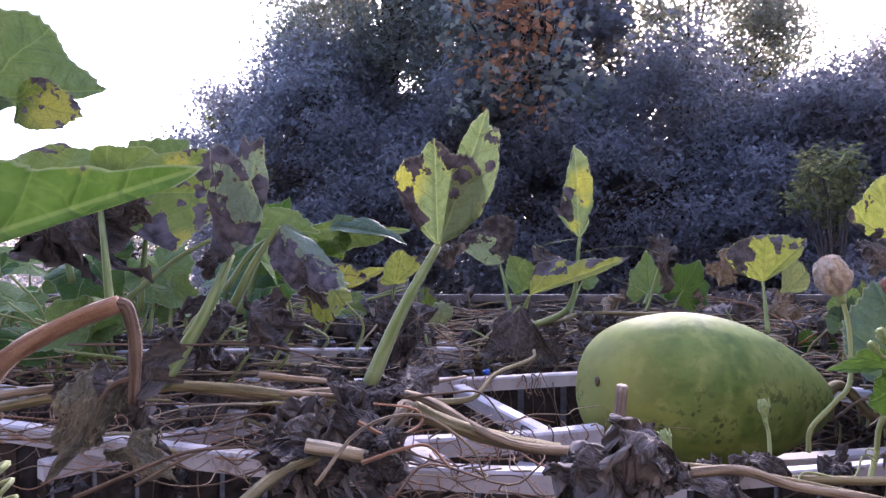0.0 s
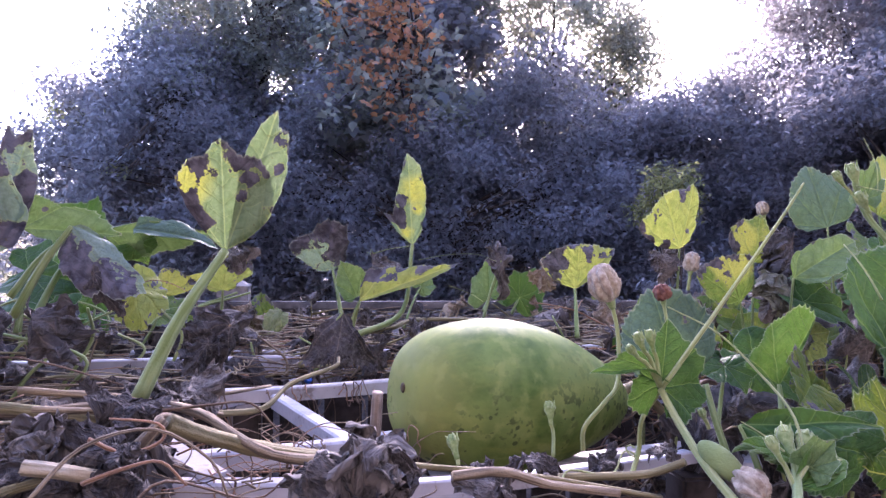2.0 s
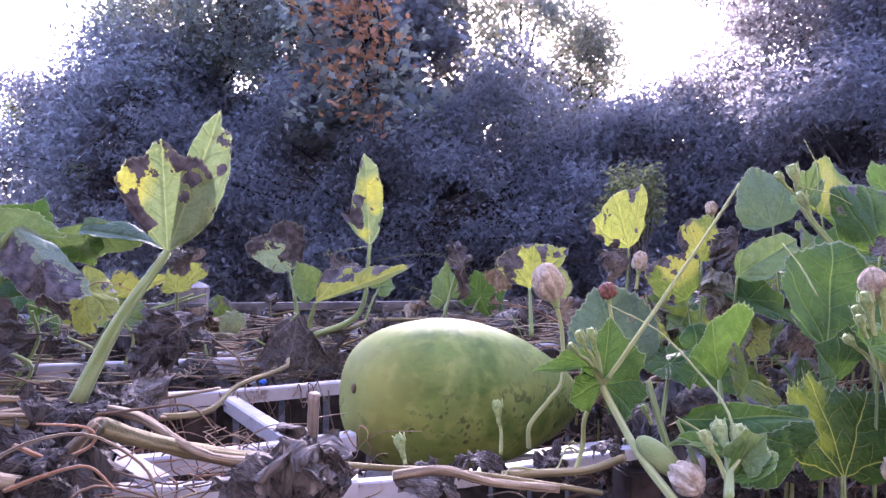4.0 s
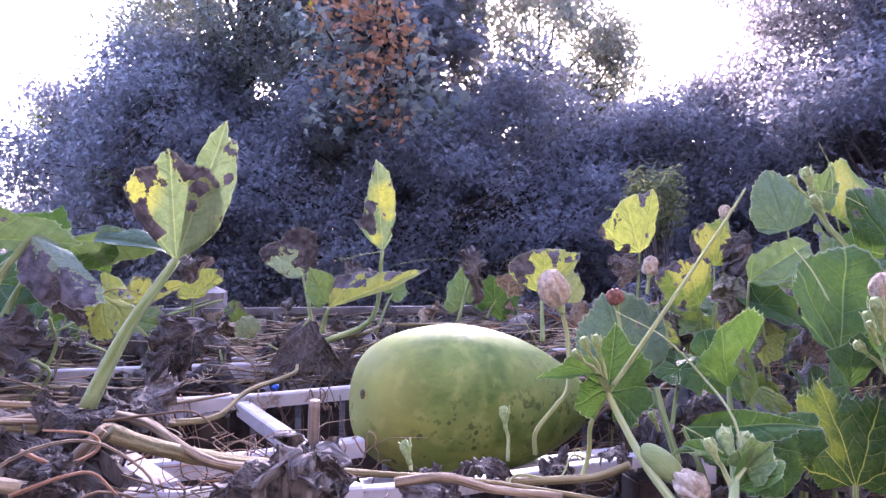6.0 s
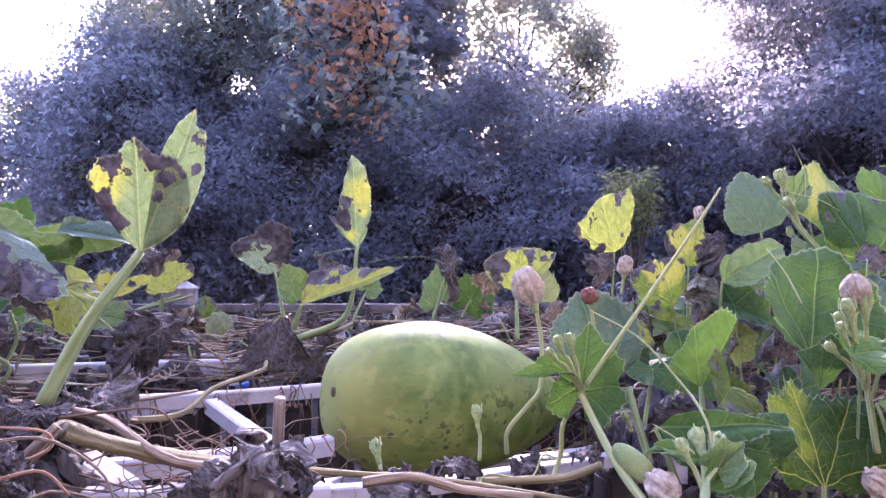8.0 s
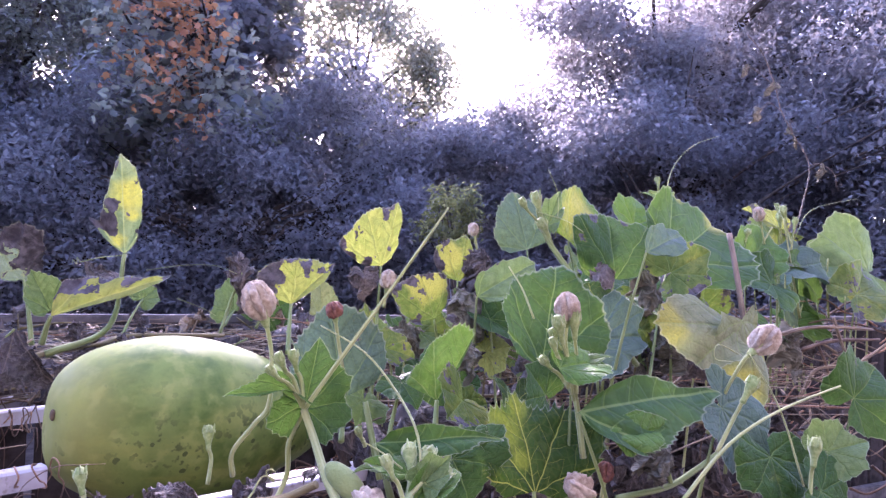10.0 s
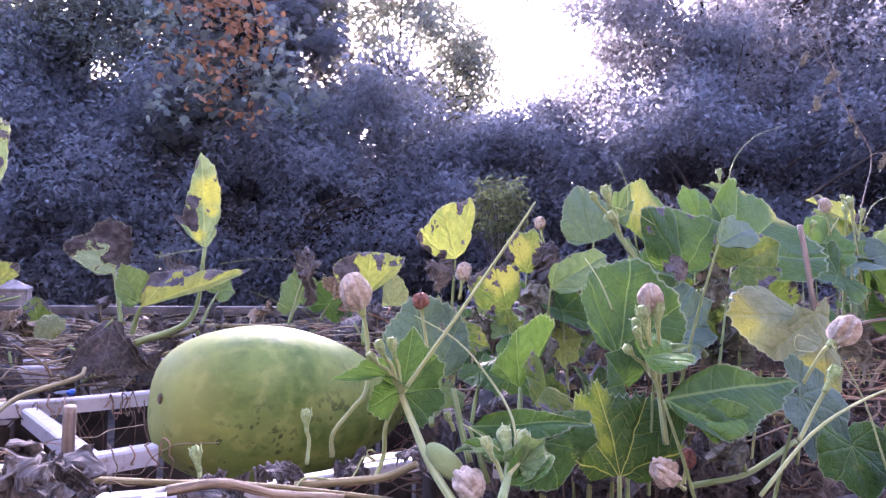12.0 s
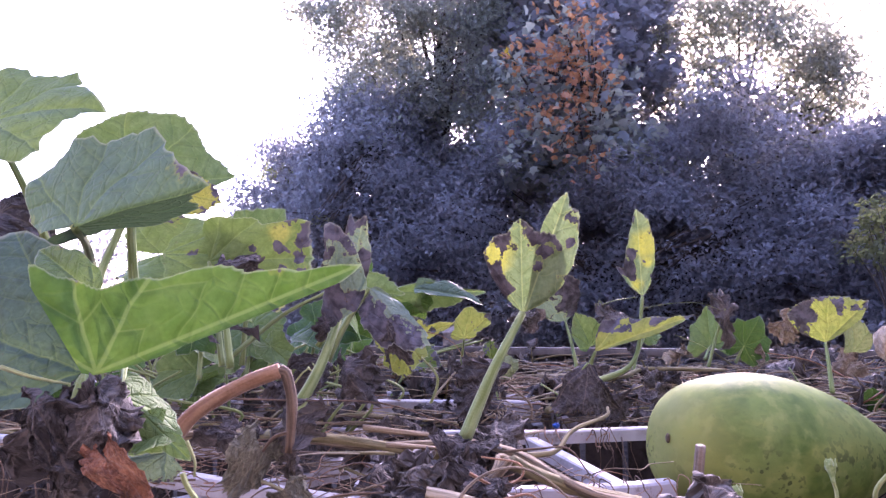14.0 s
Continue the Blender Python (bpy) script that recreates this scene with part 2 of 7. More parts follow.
def plain_material(name, a, b, scale=20.0, rough=0.6, spec=0.35, relief=0.3, depth=0.002, glow=0.0, sheen=0.0):
    n = Nodes(name)
    spot = n.spot()
    fine = n.math("MULTIPLY_ADD", n.noise(spot, scale, 6, 0.6), 0.6, n.math("MULTIPLY", n.noise(spot, scale * 0.17, 3), 0.4))
    col = n.mix(n.step(fine, 0.38, 0.62), a, b)
    nor = n.bump(fine, relief, depth)
    return n.finish(col, rough, spec, sheen, col, glow, nor)


def paint_material():
    """White gloss paint on battens, stained; the white is lowered to grey for their shaded faces."""
    n = Nodes("white_paint_stained_shaded")
    spot = n.spot()
    rnd = n.math("MULTIPLY", n.chance(), 40.0)
    stain, grit = n.noise(spot, 14.0, 5, 0.65, w=rnd), n.noise(spot, 160.0, 4, 0.6, w=rnd)
    col = n.mix(n.step(stain, 0.42, 0.72, 0.0, 0.75), (0.39, 0.38, 0.40), (0.21, 0.195, 0.19))
    col = n.mix(n.step(n.math("MULTIPLY_ADD", grit, 0.5, n.math("MULTIPLY", stain, 0.6)), 0.60, 0.70, 0.0, 0.85), col, (0.16, 0.13, 0.11))
    n.bump(n.math("ADD", grit, stain), 0.25, 0.001)
    return n.finish(col, n.step(grit, 0.3, 0.7, 0.35, 0.6), 0.45)


M_PAINT = paint_material()


def gourd_material():
    n = Nodes("gourd_skin")
    spot = n.spot()
    ax = n.split(spot)
    broad, mid, fine = n.noise(spot, 9.0, 3), n.noise(spot, 26.0, 4, 0.6), n.noise(spot, 90.0, 4)
    col = n.mix(n.step(mid, 0.36, 0.66), (0.060, 0.108, 0.018), (0.130, 0.186, 0.042))
    col = n.mix(n.step(broad, 0.40, 0.66, 0.0, 0.6), col, (0.185, 0.238, 0.068))
    cloud = n.noise(spot, 44.0, 3, 0.5)
    col = n.mix(n.step(cloud, 0.50, 0.66, 0.0, 0.42), col, (0.250, 0.285, 0.085))
    # paler, yellower skin towards the blossom end
    col = n.mix(n.step(n.math("MULTIPLY_ADD", mid, 0.05, ax[0]), -0.15, -0.06, 0.6, 0.0), col, (0.27, 0.27, 0.080))
    # sooty blotches in a band round the flank
    band = n.step(n.math("ABSOLUTE", n.math("ADD", ax[2], 0.012)), 0.01, 0.05, 1.0, 0.25)
    blot = n.math("MULTIPLY", n.math("MAXIMUM", n.step(n.noise(spot, 105.0, 2, 0.5), 0.58, 0.64), n.step(n.noise(spot, 62.0, 3, 0.55), 0.58, 0.66)), n.math("MULTIPLY", band, n.step(broad, 0.40, 0.6)))
    way = n.add("ShaderNodeMapping", Vector=spot, Scale=(10.0, 34.0, 34.0)).outputs[0]
    col = n.mix(n.step(n.noise(way, 1.0, 4, 0.6), 0.45, 0.68, 0.0, 0.38), col, (0.225, 0.245, 0.055))
    far, pick = n.dots(spot, 62.0)
    size = n.math("MULTIPLY_ADD", n.split(pick)[0], 0.50, -0.10)
    speck = n.math("MULTIPLY", n.math("LESS_THAN", n.math("MULTIPLY_ADD", fine, 0.12, far), size), n.math("MULTIPLY", n.step(ax[2], -0.02, 0.04, 1.0, 0.0), n.step(broad, 0.36, 0.5)))
    blot = n.math("MAXIMUM", blot, speck)
    col = n.mix(n.math("MULTIPLY", blot, 0.9), col, (0.045, 0.065, 0.02))
    col = n.mix(n.step(fine, 0.66, 0.74, 0.0, 0.35), col, (0.09, 0.12, 0.03))
    n.bump(n.math("MULTIPLY_ADD", mid, 0.6, n.math("MULTIPLY", fine, 0.25)), 0.18, 0.003)
    return n.finish(col, n.step(mid, 0.3, 0.7, 0.56, 0.74), 0.17)


M_GOURD = gourd_material()
M_SCAR = plain_material("gourd_scar", (0.05, 0.035, 0.025), (0.13, 0.10, 0.06), 300, 0.8)
M_FLOWER = plain_material("flower_wilted", (0.27, 0.205, 0.145), (0.52, 0.445, 0.335), 190, 0.75, 0.2, 0.9, 0.004, glow=0.2, sheen=0.1)
M_FLOWER_RED = plain_material("flower_rotten", (0.11, 0.04, 0.03), (0.26, 0.12, 0.08), 240, 0.7, 0.3, 0.5, glow=0.15)
M_BUD = plain_material("bud_downy", (0.19, 0.26, 0.085), (0.34, 0.40, 0.17), 300, 0.75, 0.15, 0.4, glow=0.25, sheen=0.35)
M_BARK = plain_material("bark", (0.035, 0.028, 0.024), (0.10, 0.080, 0.065), 12, 0.9, 0.1, 0.8, 0.02)
M_SOIL = plain_material("soil", (0.018, 0.014, 0.012), (0.060, 0.046, 0.036), 9, 0.95, 0.1, 0.9, 0.02)
# Near-black wood: the shade under the trellis is put into its colour.
M_BOARD = plain_material("wood_shaded_dark", (0.020, 0.016, 0.014), (0.055, 0.045, 0.040), 30, 0.9, 0.1, 0.5)
M_FENCE = plain_material("fence_wood_grey", (0.065, 0.060, 0.058), (0.145, 0.130, 0.122), 30, 0.85, 0.2, 0.5)
M_POST = plain_material("post_concrete", (0.13, 0.118, 0.112), (0.25, 0.228, 0.215), 60, 0.9, 0.2, 0.5)
M_PLASTER = plain_material("plaster_grey", (0.16, 0.15, 0.145), (0.22, 0.21, 0.20), 8, 0.9, 0.1, 0.4, 0.004)
M_BLUE = plain_material("blue_plastic", (0.02, 0.09, 0.45), (0.04, 0.16, 0.60), 80, 0.4, 0.5, 0.3, glow=0.3)


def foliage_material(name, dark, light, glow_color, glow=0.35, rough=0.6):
    """Leaves of a tree far off: each its own shade, waxy, thin enough to glow against the sky. The greyed ones hold
    painted haze.
    """
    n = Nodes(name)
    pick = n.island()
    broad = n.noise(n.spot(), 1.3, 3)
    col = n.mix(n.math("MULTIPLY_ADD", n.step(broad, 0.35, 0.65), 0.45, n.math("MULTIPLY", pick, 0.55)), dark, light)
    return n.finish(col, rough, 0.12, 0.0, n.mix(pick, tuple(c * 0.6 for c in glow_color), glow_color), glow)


# Tree and laurel colours lifted to a violet grey: haze painted into the leaves.
M_TREE = foliage_material("foliage_dark_hazed", (0.112, 0.112, 0.126), (0.170, 0.168, 0.184), (0.47, 0.46, 0.45), 0.58)
M_TREE_LIGHT = foliage_material("foliage_light_hazed", (0.105, 0.118, 0.135), (0.20, 0.215, 0.215), (0.50, 0.50, 0.34), 0.55)
M_LAUREL = foliage_material("foliage_laurel_hazed", (0.112, 0.112, 0.128), (0.170, 0.168, 0.186), (0.47, 0.46, 0.46), 0.58)
M_SHRUB = foliage_material("foliage_shrub", (0.045, 0.055, 0.040), (0.13, 0.14, 0.085), (0.40, 0.42, 0.15), 0.5)
M_AUTUMN = foliage_material("foliage_autumn", (0.25, 0.105, 0.075), (0.43, 0.235, 0.12), (0.62, 0.30, 0.12), 0.45)
M_GOLD = foliage_material("foliage_gold", (0.50, 0.33, 0.03), (0.62, 0.45, 0.04), (0.9, 0.6, 0.05), 0.4)
# Lit copy of the light foliage: sun on the crown's edge painted into the colour.
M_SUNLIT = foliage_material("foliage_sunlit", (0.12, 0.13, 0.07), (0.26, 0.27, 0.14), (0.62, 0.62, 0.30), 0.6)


# ---- builders ----
ORIGIN = {}


def thing(name, place, label, category, group="", kind=""):
    ob = new(name)
    ob.location, ob.empty_display_size = place, 0.05
    ORIGIN[ob.name] = Vector(place)
    return tagged(ob, label, category, group, kind)


def part(name, bm, material, parent, label="", smooth=True):
    """Links a bmesh, in world metres, as one mesh under a thing or a part."""
    base = ORIGIN[parent.name]
    bmesh.ops.translate(bm, verts=bm.verts, vec=-base)
    me = bpy.data.meshes.new(name)
    bm.to_mesh(me)
    bm.free()
    if smooth:
        me.polygons.foreach_set("use_smooth", [True] * len(me.polygons))
    me.materials.append(material)
    ob = new(name, me)
    ob.parent = parent
    ORIGIN[ob.name] = base
    return tagged(ob, label)


def single(name, bm, material, place, label, category, group="", kind="", smooth=True):
    """A thing that is one mesh, built round its own origin."""
    me = bpy.data.meshes.new(name)
    bm.to_mesh(me)
    bm.free()
    if smooth:
        me.polygons.foreach_set("use_smooth", [True] * len(me.polygons))
    me.materials.append(material)
    ob = new(name, me)
    ob.location = place
    ORIGIN[ob.name] = Vector(place)
    return tagged(ob, label, category, group, kind)


def glide(points, steps=6):
    """A smooth line through the points."""
    p = [Vector(q) for q in points]
    p = [2 * p[0] - p[1]] + p + [2 * p[-1] - p[-2]]
    line = []
    for i in range(1, len(p) - 2):
        for k in range(steps):
            t = k / steps
            line.append(0.5 * (2 * p[i] + (p[i + 1] - p[i - 1]) * t + (2 * p[i - 1] - 5 * p[i] + 4 * p[i + 1] - p[i + 2]) * t * t
                               + (3 * p[i] - p[i - 1] - 3 * p[i + 1] + p[i + 2]) * t ** 3))
    return line + [p[-2]]


def tube(bm, points, r0, r1=None, sides=8, steps=6, wobble=0.0, ribs=0.0, swell=0.0):
    """A tapered, closed tube along a smooth line. ribs: ridges along it; swell: thicker ends."""
    uv = bm.loops.layers.uv.get("shape") or bm.loops.layers.uv.new("shape")
    bm.loops.layers.uv.get("marks") or bm.loops.layers.uv.new("marks")
    r1 = r0 if r1 is None else r1
    line = glide(points, steps) if len(points) > 2 or steps > 1 else [Vector(q) for q in points]
    rings, side, run, runs = [], None, 0.0, []
    for i, c in enumerate(line):
        way = (line[min(i + 1, len(line) - 1)] - line[max(i - 1, 0)]).normalized()
        side = way.orthogonal().normalized() if side is None else (side - way * side.dot(way)).normalized()
        up = way.cross(side)
        t = i / max(1, len(line) - 1)
        r = r0 + (r1 - r0) * t
        r *= 1 + swell * (max(0, 1 - t * 7) ** 2 + max(0, 1 - (1 - t) * 7) ** 2)
        if i:
            run += (c - line[i - 1]).length
        runs.append(run)
        ring = []
        for k in range(sides):
            a = 2 * math.pi * k / sides
            q = r * (1 + ribs * (1 if k % 2 else -1)) * (1 + wobble * noise.noise(c * 60 + Vector((k, 0, 0))))
            ring.append(bm.verts.new(c + (side * math.cos(a) + up * math.sin(a)) * q))
        rings.append(ring)
    for i in range(len(rings) - 1):
        for k in range(sides):
            j = (k + 1) % sides
            f = bm.faces.new((rings[i][k], rings[i][j], rings[i + 1][j], rings[i + 1][k]))
            for loop, (u, v) in zip(f.loops, ((k, i), (k + 1, i), (k + 1, i + 1), (k, i + 1))):
                loop[uv].uv = (u / sides, runs[v] * 10)
    bm.faces.new(rings[0][::-1])
    bm.faces.new(rings[-1])
    return bm


def stem(name, parent, material, points, r0, r1=None, label="", sides=8, steps=6, **shape):
    return part(name, tube(bmesh.new(), points, r0, r1, sides, steps, **shape), material, parent, label)


OUTLINE = ((0, 1.0), (14, 0.83), (30, 0.73), (47, 0.81), (60, 0.70), (76, 0.63), (92, 0.69), (110, 0.58), (135, 0.55), (155, 0.45), (173, 0.2))


def reach(a, lobes):
    """How far a leaf spreads from its stalk at the angle a from its tip, for a length of 1."""
    for (a0, r0), (a1, r1) in zip(OUTLINE, OUTLINE[1:]):
        if a <= a1:
            k = (a - a0) / (a1 - a0)
            r = r0 + (r1 - r0) * (k * k * (3 - 2 * k))
            return r * (1 - lobes) + lobes * 0.7 if a > 14 else r
    return 0.2


def between(a, line):
    """The value at a on a smooth line through (angle, value)."""
    for (a0, r0), (a1, r1) in zip(line, line[1:]):
        if a <= a1:
            k = (a - a0) / (a1 - a0)
            return r0 + (r1 - r0) * (0.35 * k + 0.65 * k * k * (3 - 2 * k))
    return line[-1][1]


VEINS = (0, 38, -38, 78, -78, 125, -125)


def blade(bm, m, length, width, seed, span=168, fold=0.26, droop=0.4, curl=0.0, ripple=0.085, teeth=0.024, crumple=0.0, lobes=0.12, holes=0.0, rings=12, spokes=84, lean=0.0, side_curl=0.0, wither=0.0, blunt=0.0, ovate=False, outline=None, burn=(), gold=()):
    """A gourd leaf: palmate outline with small teeth, creased along its veins, folded along the midrib, drooping and rippled. m: its place; tip towards +y, upper face +z.
    outline: its reach by angle from the tip, where it is not the common one; burn, gold: dead and yellow spots (across, along, radius), for a length of 1."""
    rnd = random.Random(seed)
    uv, mk = bm.loops.layers.uv.get("shape") or bm.loops.layers.uv.new("shape"), bm.loops.layers.uv.get("marks") or bm.loops.layers.uv.new("marks")
    off = Vector((seed * 3.17 % 50, seed * 1.31 % 50, seed * 0.73 % 50))
    ph, wide = rnd.uniform(0, 6.3), width / (1.0 if ovate else 2 * 0.62)
    span = 87 if ovate else span
    wear = bm.loops.layers.uv.get("wear") or bm.loops.layers.uv.new("wear")
    first, last = (outline[0][0], outline[-1][0]) if outline else (-span, span)
    if outline:
        wide = length
    grid, info = [], {}
    tooth = max(5, spokes // 3)
    for j in range(spokes + 1):
        ang = first + (last - first) * j / spokes
        r = (reach(abs(ang), lobes) * (1 - blunt) + blunt * (0.86 + 0.14 * math.cos(radians(ang * 5)))) * (1 + 0.10 * noise.noise(off + Vector((ang * 0.035, 0, 0))))
        if ovate:
            r = math.cos(radians(ang)) ** 0.85 * (1 + (0.20 if blunt else 0.08) * noise.noise(off + Vector((ang * 0.03, 0, 0)))) + 0.03 + 0.09 * math.exp(-(ang / 7.0) ** 2)
        if outline:
            r = between(ang, outline) * (1 + 0.05 * noise.noise(off + Vector((ang * 0.06, 0, 0))))
        r *= 1 + teeth * (1.0 if j % 3 == 0 else -0.5) * (0.6 + 1.2 * abs(noise.noise(off + Vector((ang * 0.05, 8, 0))))) + teeth * 1.2 * noise.noise(off + Vector((ang * 0.21, 3, 0)))
        row = []
        for i in range(rings + 1):
            s = i / rings
            x, y = r * s * math.sin(radians(ang)) * wide, r * s * math.cos(radians(ang)) * length
            if ovate and blunt:
                x *= 0.50 + 0.72 * min(0.62, max(0.0, y / length))
            near = min(abs(math.sin(radians(ang - v))) * s * r if abs(ang - v) < 90 else 9 for v in VEINS)
            z = ripple * length * s * s * math.sin(radians(ang) * 3.0 + ph) + ripple * 0.9 * length * s * noise.noise(off + Vector((x, y, 0)) * (9 / length * 0.35))
            z += 0.022 * length * s * noise.noise(off + Vector((x, y, 3)) * (14 / length * 0.5))
            z -= 0.016 * length * math.exp(-(near / 0.05) ** 2) * s
            ax, sg = abs(x), 1 if x >= 0 else -1
            bend = fold + lean * sg
            kx = curl / wide + (side_curl * sg) / wide
            if abs(kx) > 1e-4:
                px, pz = math.sin(kx * ax) / kx, (1 - math.cos(kx * ax)) / kx
            else:
                px, pz = ax, 0.0
            x2 = sg * (px * math.cos(bend) - pz * math.sin(bend))
            z2 = z + px * math.sin(bend) + pz * math.cos(bend)
            ky = droop / length
            if abs(ky) > 1e-4:
                y2, z3 = math.sin(ky * y) / ky - z2 * math.sin(ky * y) * -1.0, z2 * math.cos(ky * y) - (1 - math.cos(ky * y)) / ky
            else:
                y2, z3 = y, z2
            p = Vector((x2, y2, z3))
            if wither:
                # drawn in like a rag: narrowed, hanging unevenly, frilled round the rim and wrinkled across
                th = radians(ang)
                uneven = 0.65 + 0.9 * noise.noise(off + Vector((math.cos(th) * 1.6, math.sin(th) * 1.6, 2)))
                shut = wither * s ** 1.3
                p = Vector((p.x * (1 - 0.50 * min(1, shut * uneven)), p.y * (1 - 0.26 * shut), p.z - 0.46 * length * shut * s * uneven))
                out = Vector((math.sin(th), math.cos(th), 0))
                frill = math.sin(th * (11 + seed % 4) + ph + 3.0 * noise.noise(off + Vector((th * 1.4, s * 2, 4))))
                wrinkle = 1 - 3.2 * abs(noise.noise(off + Vector((math.cos(th) * s * 4.5, math.sin(th) * s * 4.5, 9)))) + 0.8 * noise.noise(off + Vector((math.cos(th) * s * 10, math.sin(th) * s * 10, 5)))
                p += (out * 0.45 + Vector((0, 0, 0.9))) * (0.11 * length * wither * s * s * frill)
                p += (out * 0.25 + Vector((0.1, 0.1, 1))) * (0.042 * length * wither * s * wrinkle)
            if crumple:
                q = off + p * (1.0 / length)
                cr = crumple * 1.7
                p += Vector((noise.noise(q * 2.3), noise.noise(q * 2.3 + Vector((7, 0, 0))), noise.noise(q * 2.3 + Vector((0, 9, 0))))) * cr * length * (0.25 + s)
                p += Vector((noise.noise(q * 6.5 + Vector((3, 1, 0))), noise.noise(q * 6.5 + Vector((8, 2, 0))), noise.noise(q * 6.5 + Vector((0, 4, 5))))) * cr * 0.42 * length * (0.15 + s)
                p += Vector((noise.noise(q * 13 + Vector((1, 1, 0))), noise.noise(q * 13 + Vector((4, 2, 0))), noise.noise(q * 13 + Vector((0, 6, 5))))) * cr * 0.22 * length * s
                ridge = 1 - abs(noise.noise(q * 4.2 + Vector((2, 2, 2)))) * 3
                p += (Vector((0.3, 0.2, 1)) * max(-0.5, ridge)) * cr * 0.26 * length * s
            v = bm.verts.new(m @ p)
            fx, fy = r * s * math.sin(radians(ang)), r * s * math.cos(radians(ang))
            info[v] = ((0.5 + fx * 0.5, 0.4 + fy * 0.5), (near, s), tuple(max([0.0] + [1 - math.hypot(fx - u, fy - w) / (1.3 * q) for u, w, q in spots]) for spots in (burn, gold)))
            row.append(v)
        grid.append(row)
    for j in range(spokes):
        for i in range(rings):
            quad = (grid[j][i], grid[j + 1][i], grid[j + 1][i + 1], grid[j][i + 1])
            if holes and i > 1:
                u, w = info[quad[0]][0]
                if noise.noise(off + Vector((u * 9, w * 9, 5))) > 0.62 - 0.5 * holes:
                    continue
            f = bm.faces.new(quad)
            for loop in f.loops:
                loop[uv].uv, loop[mk].uv, loop[wear].uv = info[loop.vert]
    bmesh.ops.remove_doubles(bm, verts=[row[0] for row in grid], dist=1e-6)
    bmesh.ops.delete(bm, geom=[v for v in bm.verts if not v.link_faces], context="VERTS")
    return bm


def facing(base, tip, normal):
    """The place of a leaf that runs from base to tip, its upper face towards normal."""
    b, t, up = Vector(base), Vector(tip), Vector(normal)
    y = (t - b).normalized()
    z = (up - y * up.dot(y)).normalized()
    x = y.cross(z)
    return Matrix(((x.x, y.x, z.x, b.x), (x.y, y.y, z.y, b.y), (x.z, y.z, z.z, b.z), (0, 0, 0, 1))), (t - b).length


SEED = [100]
SUNKEN = []          # vines whose leaf stalks start below the trellis top


def leaf(vine, base, tip, normal, width, material, root=None, label="", stalk=None, r=0.0035, via=None, **shape):
    """A leaf on its stalk, which comes from root."""
    SEED[0] += 1
    m, length = facing(base, tip, normal)
    if material in (M_DEAD, M_DEAD_DARK, M_DEAD_TAN, M_DEAD_OLIVE, M_DEAD_RUST):
        shape.setdefault("wither", 0.9)
        shape["teeth"] = 0.06
    ob = part("leaf", blade(bmesh.new(), m, length, width, SEED[0], **shape), material, vine, label)
    if root is not None:
        b, q = Vector(base), Vector(root)
        if vine.name in SUNKEN:
            q += Vector((0.01, 0.02, -0.12))
        mid = [Vector(via)] if via is not None else [q.lerp(b, 0.5) + Vector((0, 0, 0.06 * (b - q).length))]
        stem("petiole", ob, stalk or M_STALK, [q, *mid, b - m.to_3x3().col[2] * 0.001], r, r * 0.55, ribs=0.06)
    return ob


def wilted_flower(vine, root, top, radius, material=None, via=None, stalk=None, squash=1.0):
    """A spent flower, its petals drawn together to a crumpled ball, on a downy calyx and stalk."""
    SEED[0] += 1
    radius *= 0.88
    root, top = Vector(root), Vector(top)
    up = (top - (Vector(via[-1]) if via else root)).normalized()
    side = up.orthogonal().normalized()
    across = up.cross(side)
    bm = bmesh.new()
    n, rows, seed = 42, 14, SEED[0] * 1.7
    grid = []
    for i in range(rows + 1):
        lat = math.pi * i / rows
        ring = []
        for k in range(n):
            a = 2 * math.pi * k / n + 0.35 * math.sin(lat * 1.5)
            r = radius * math.sin(lat) ** 0.8 * (1 + (0.16 - 0.42 * abs(math.cos(a * 3.5 + 0.8 * lat + 0.9 * noise.noise(Vector((math.cos(a), math.sin(a), lat + seed))))) ** 4 + 0.10 * math.cos(a * 14 - 2 * lat)) * min(1, lat) + 0.35 * noise.noise(Vector((math.cos(a) * 1.5, math.sin(a) * 1.5, lat + seed))))
            h = -radius * squash * 1.42 * math.cos(lat) + 0.2 * radius * noise.noise(Vector((math.cos(a) * 2, math.sin(a) * 2, lat * 2 + seed)))
            ring.append(bm.verts.new(top + up * h + (side * math.cos(a) + across * math.sin(a)) * r))
        grid.append(ring)
    for i in range(rows):
        for k in range(n):
            j = (k + 1) % n
            bm.faces.new((grid[i][k], grid[i][j], grid[i + 1][j], grid[i + 1][k]))
    flower = part("flower", bm, material or M_FLOWER, vine, "wilted tan flower drawn into a ball")
    neck = top - up * radius * 1.0
    line = [root, *[Vector(q) for q in (via or [])], neck - up * radius * 0.9, neck]
    stem("flower_stalk", flower, stalk or M_STALK_PALE, line, 0.0022, 0.0020, swell=0.2)
    bm = bmesh.new()
    tube(bm, [neck - up * radius * 1.0, neck - up * radius * 0.3, neck + up * radius * 0.45], radius * 0.22, radius * 0.62, 10, 3)
    part("calyx", bm, M_BUD, flower)
    return flower


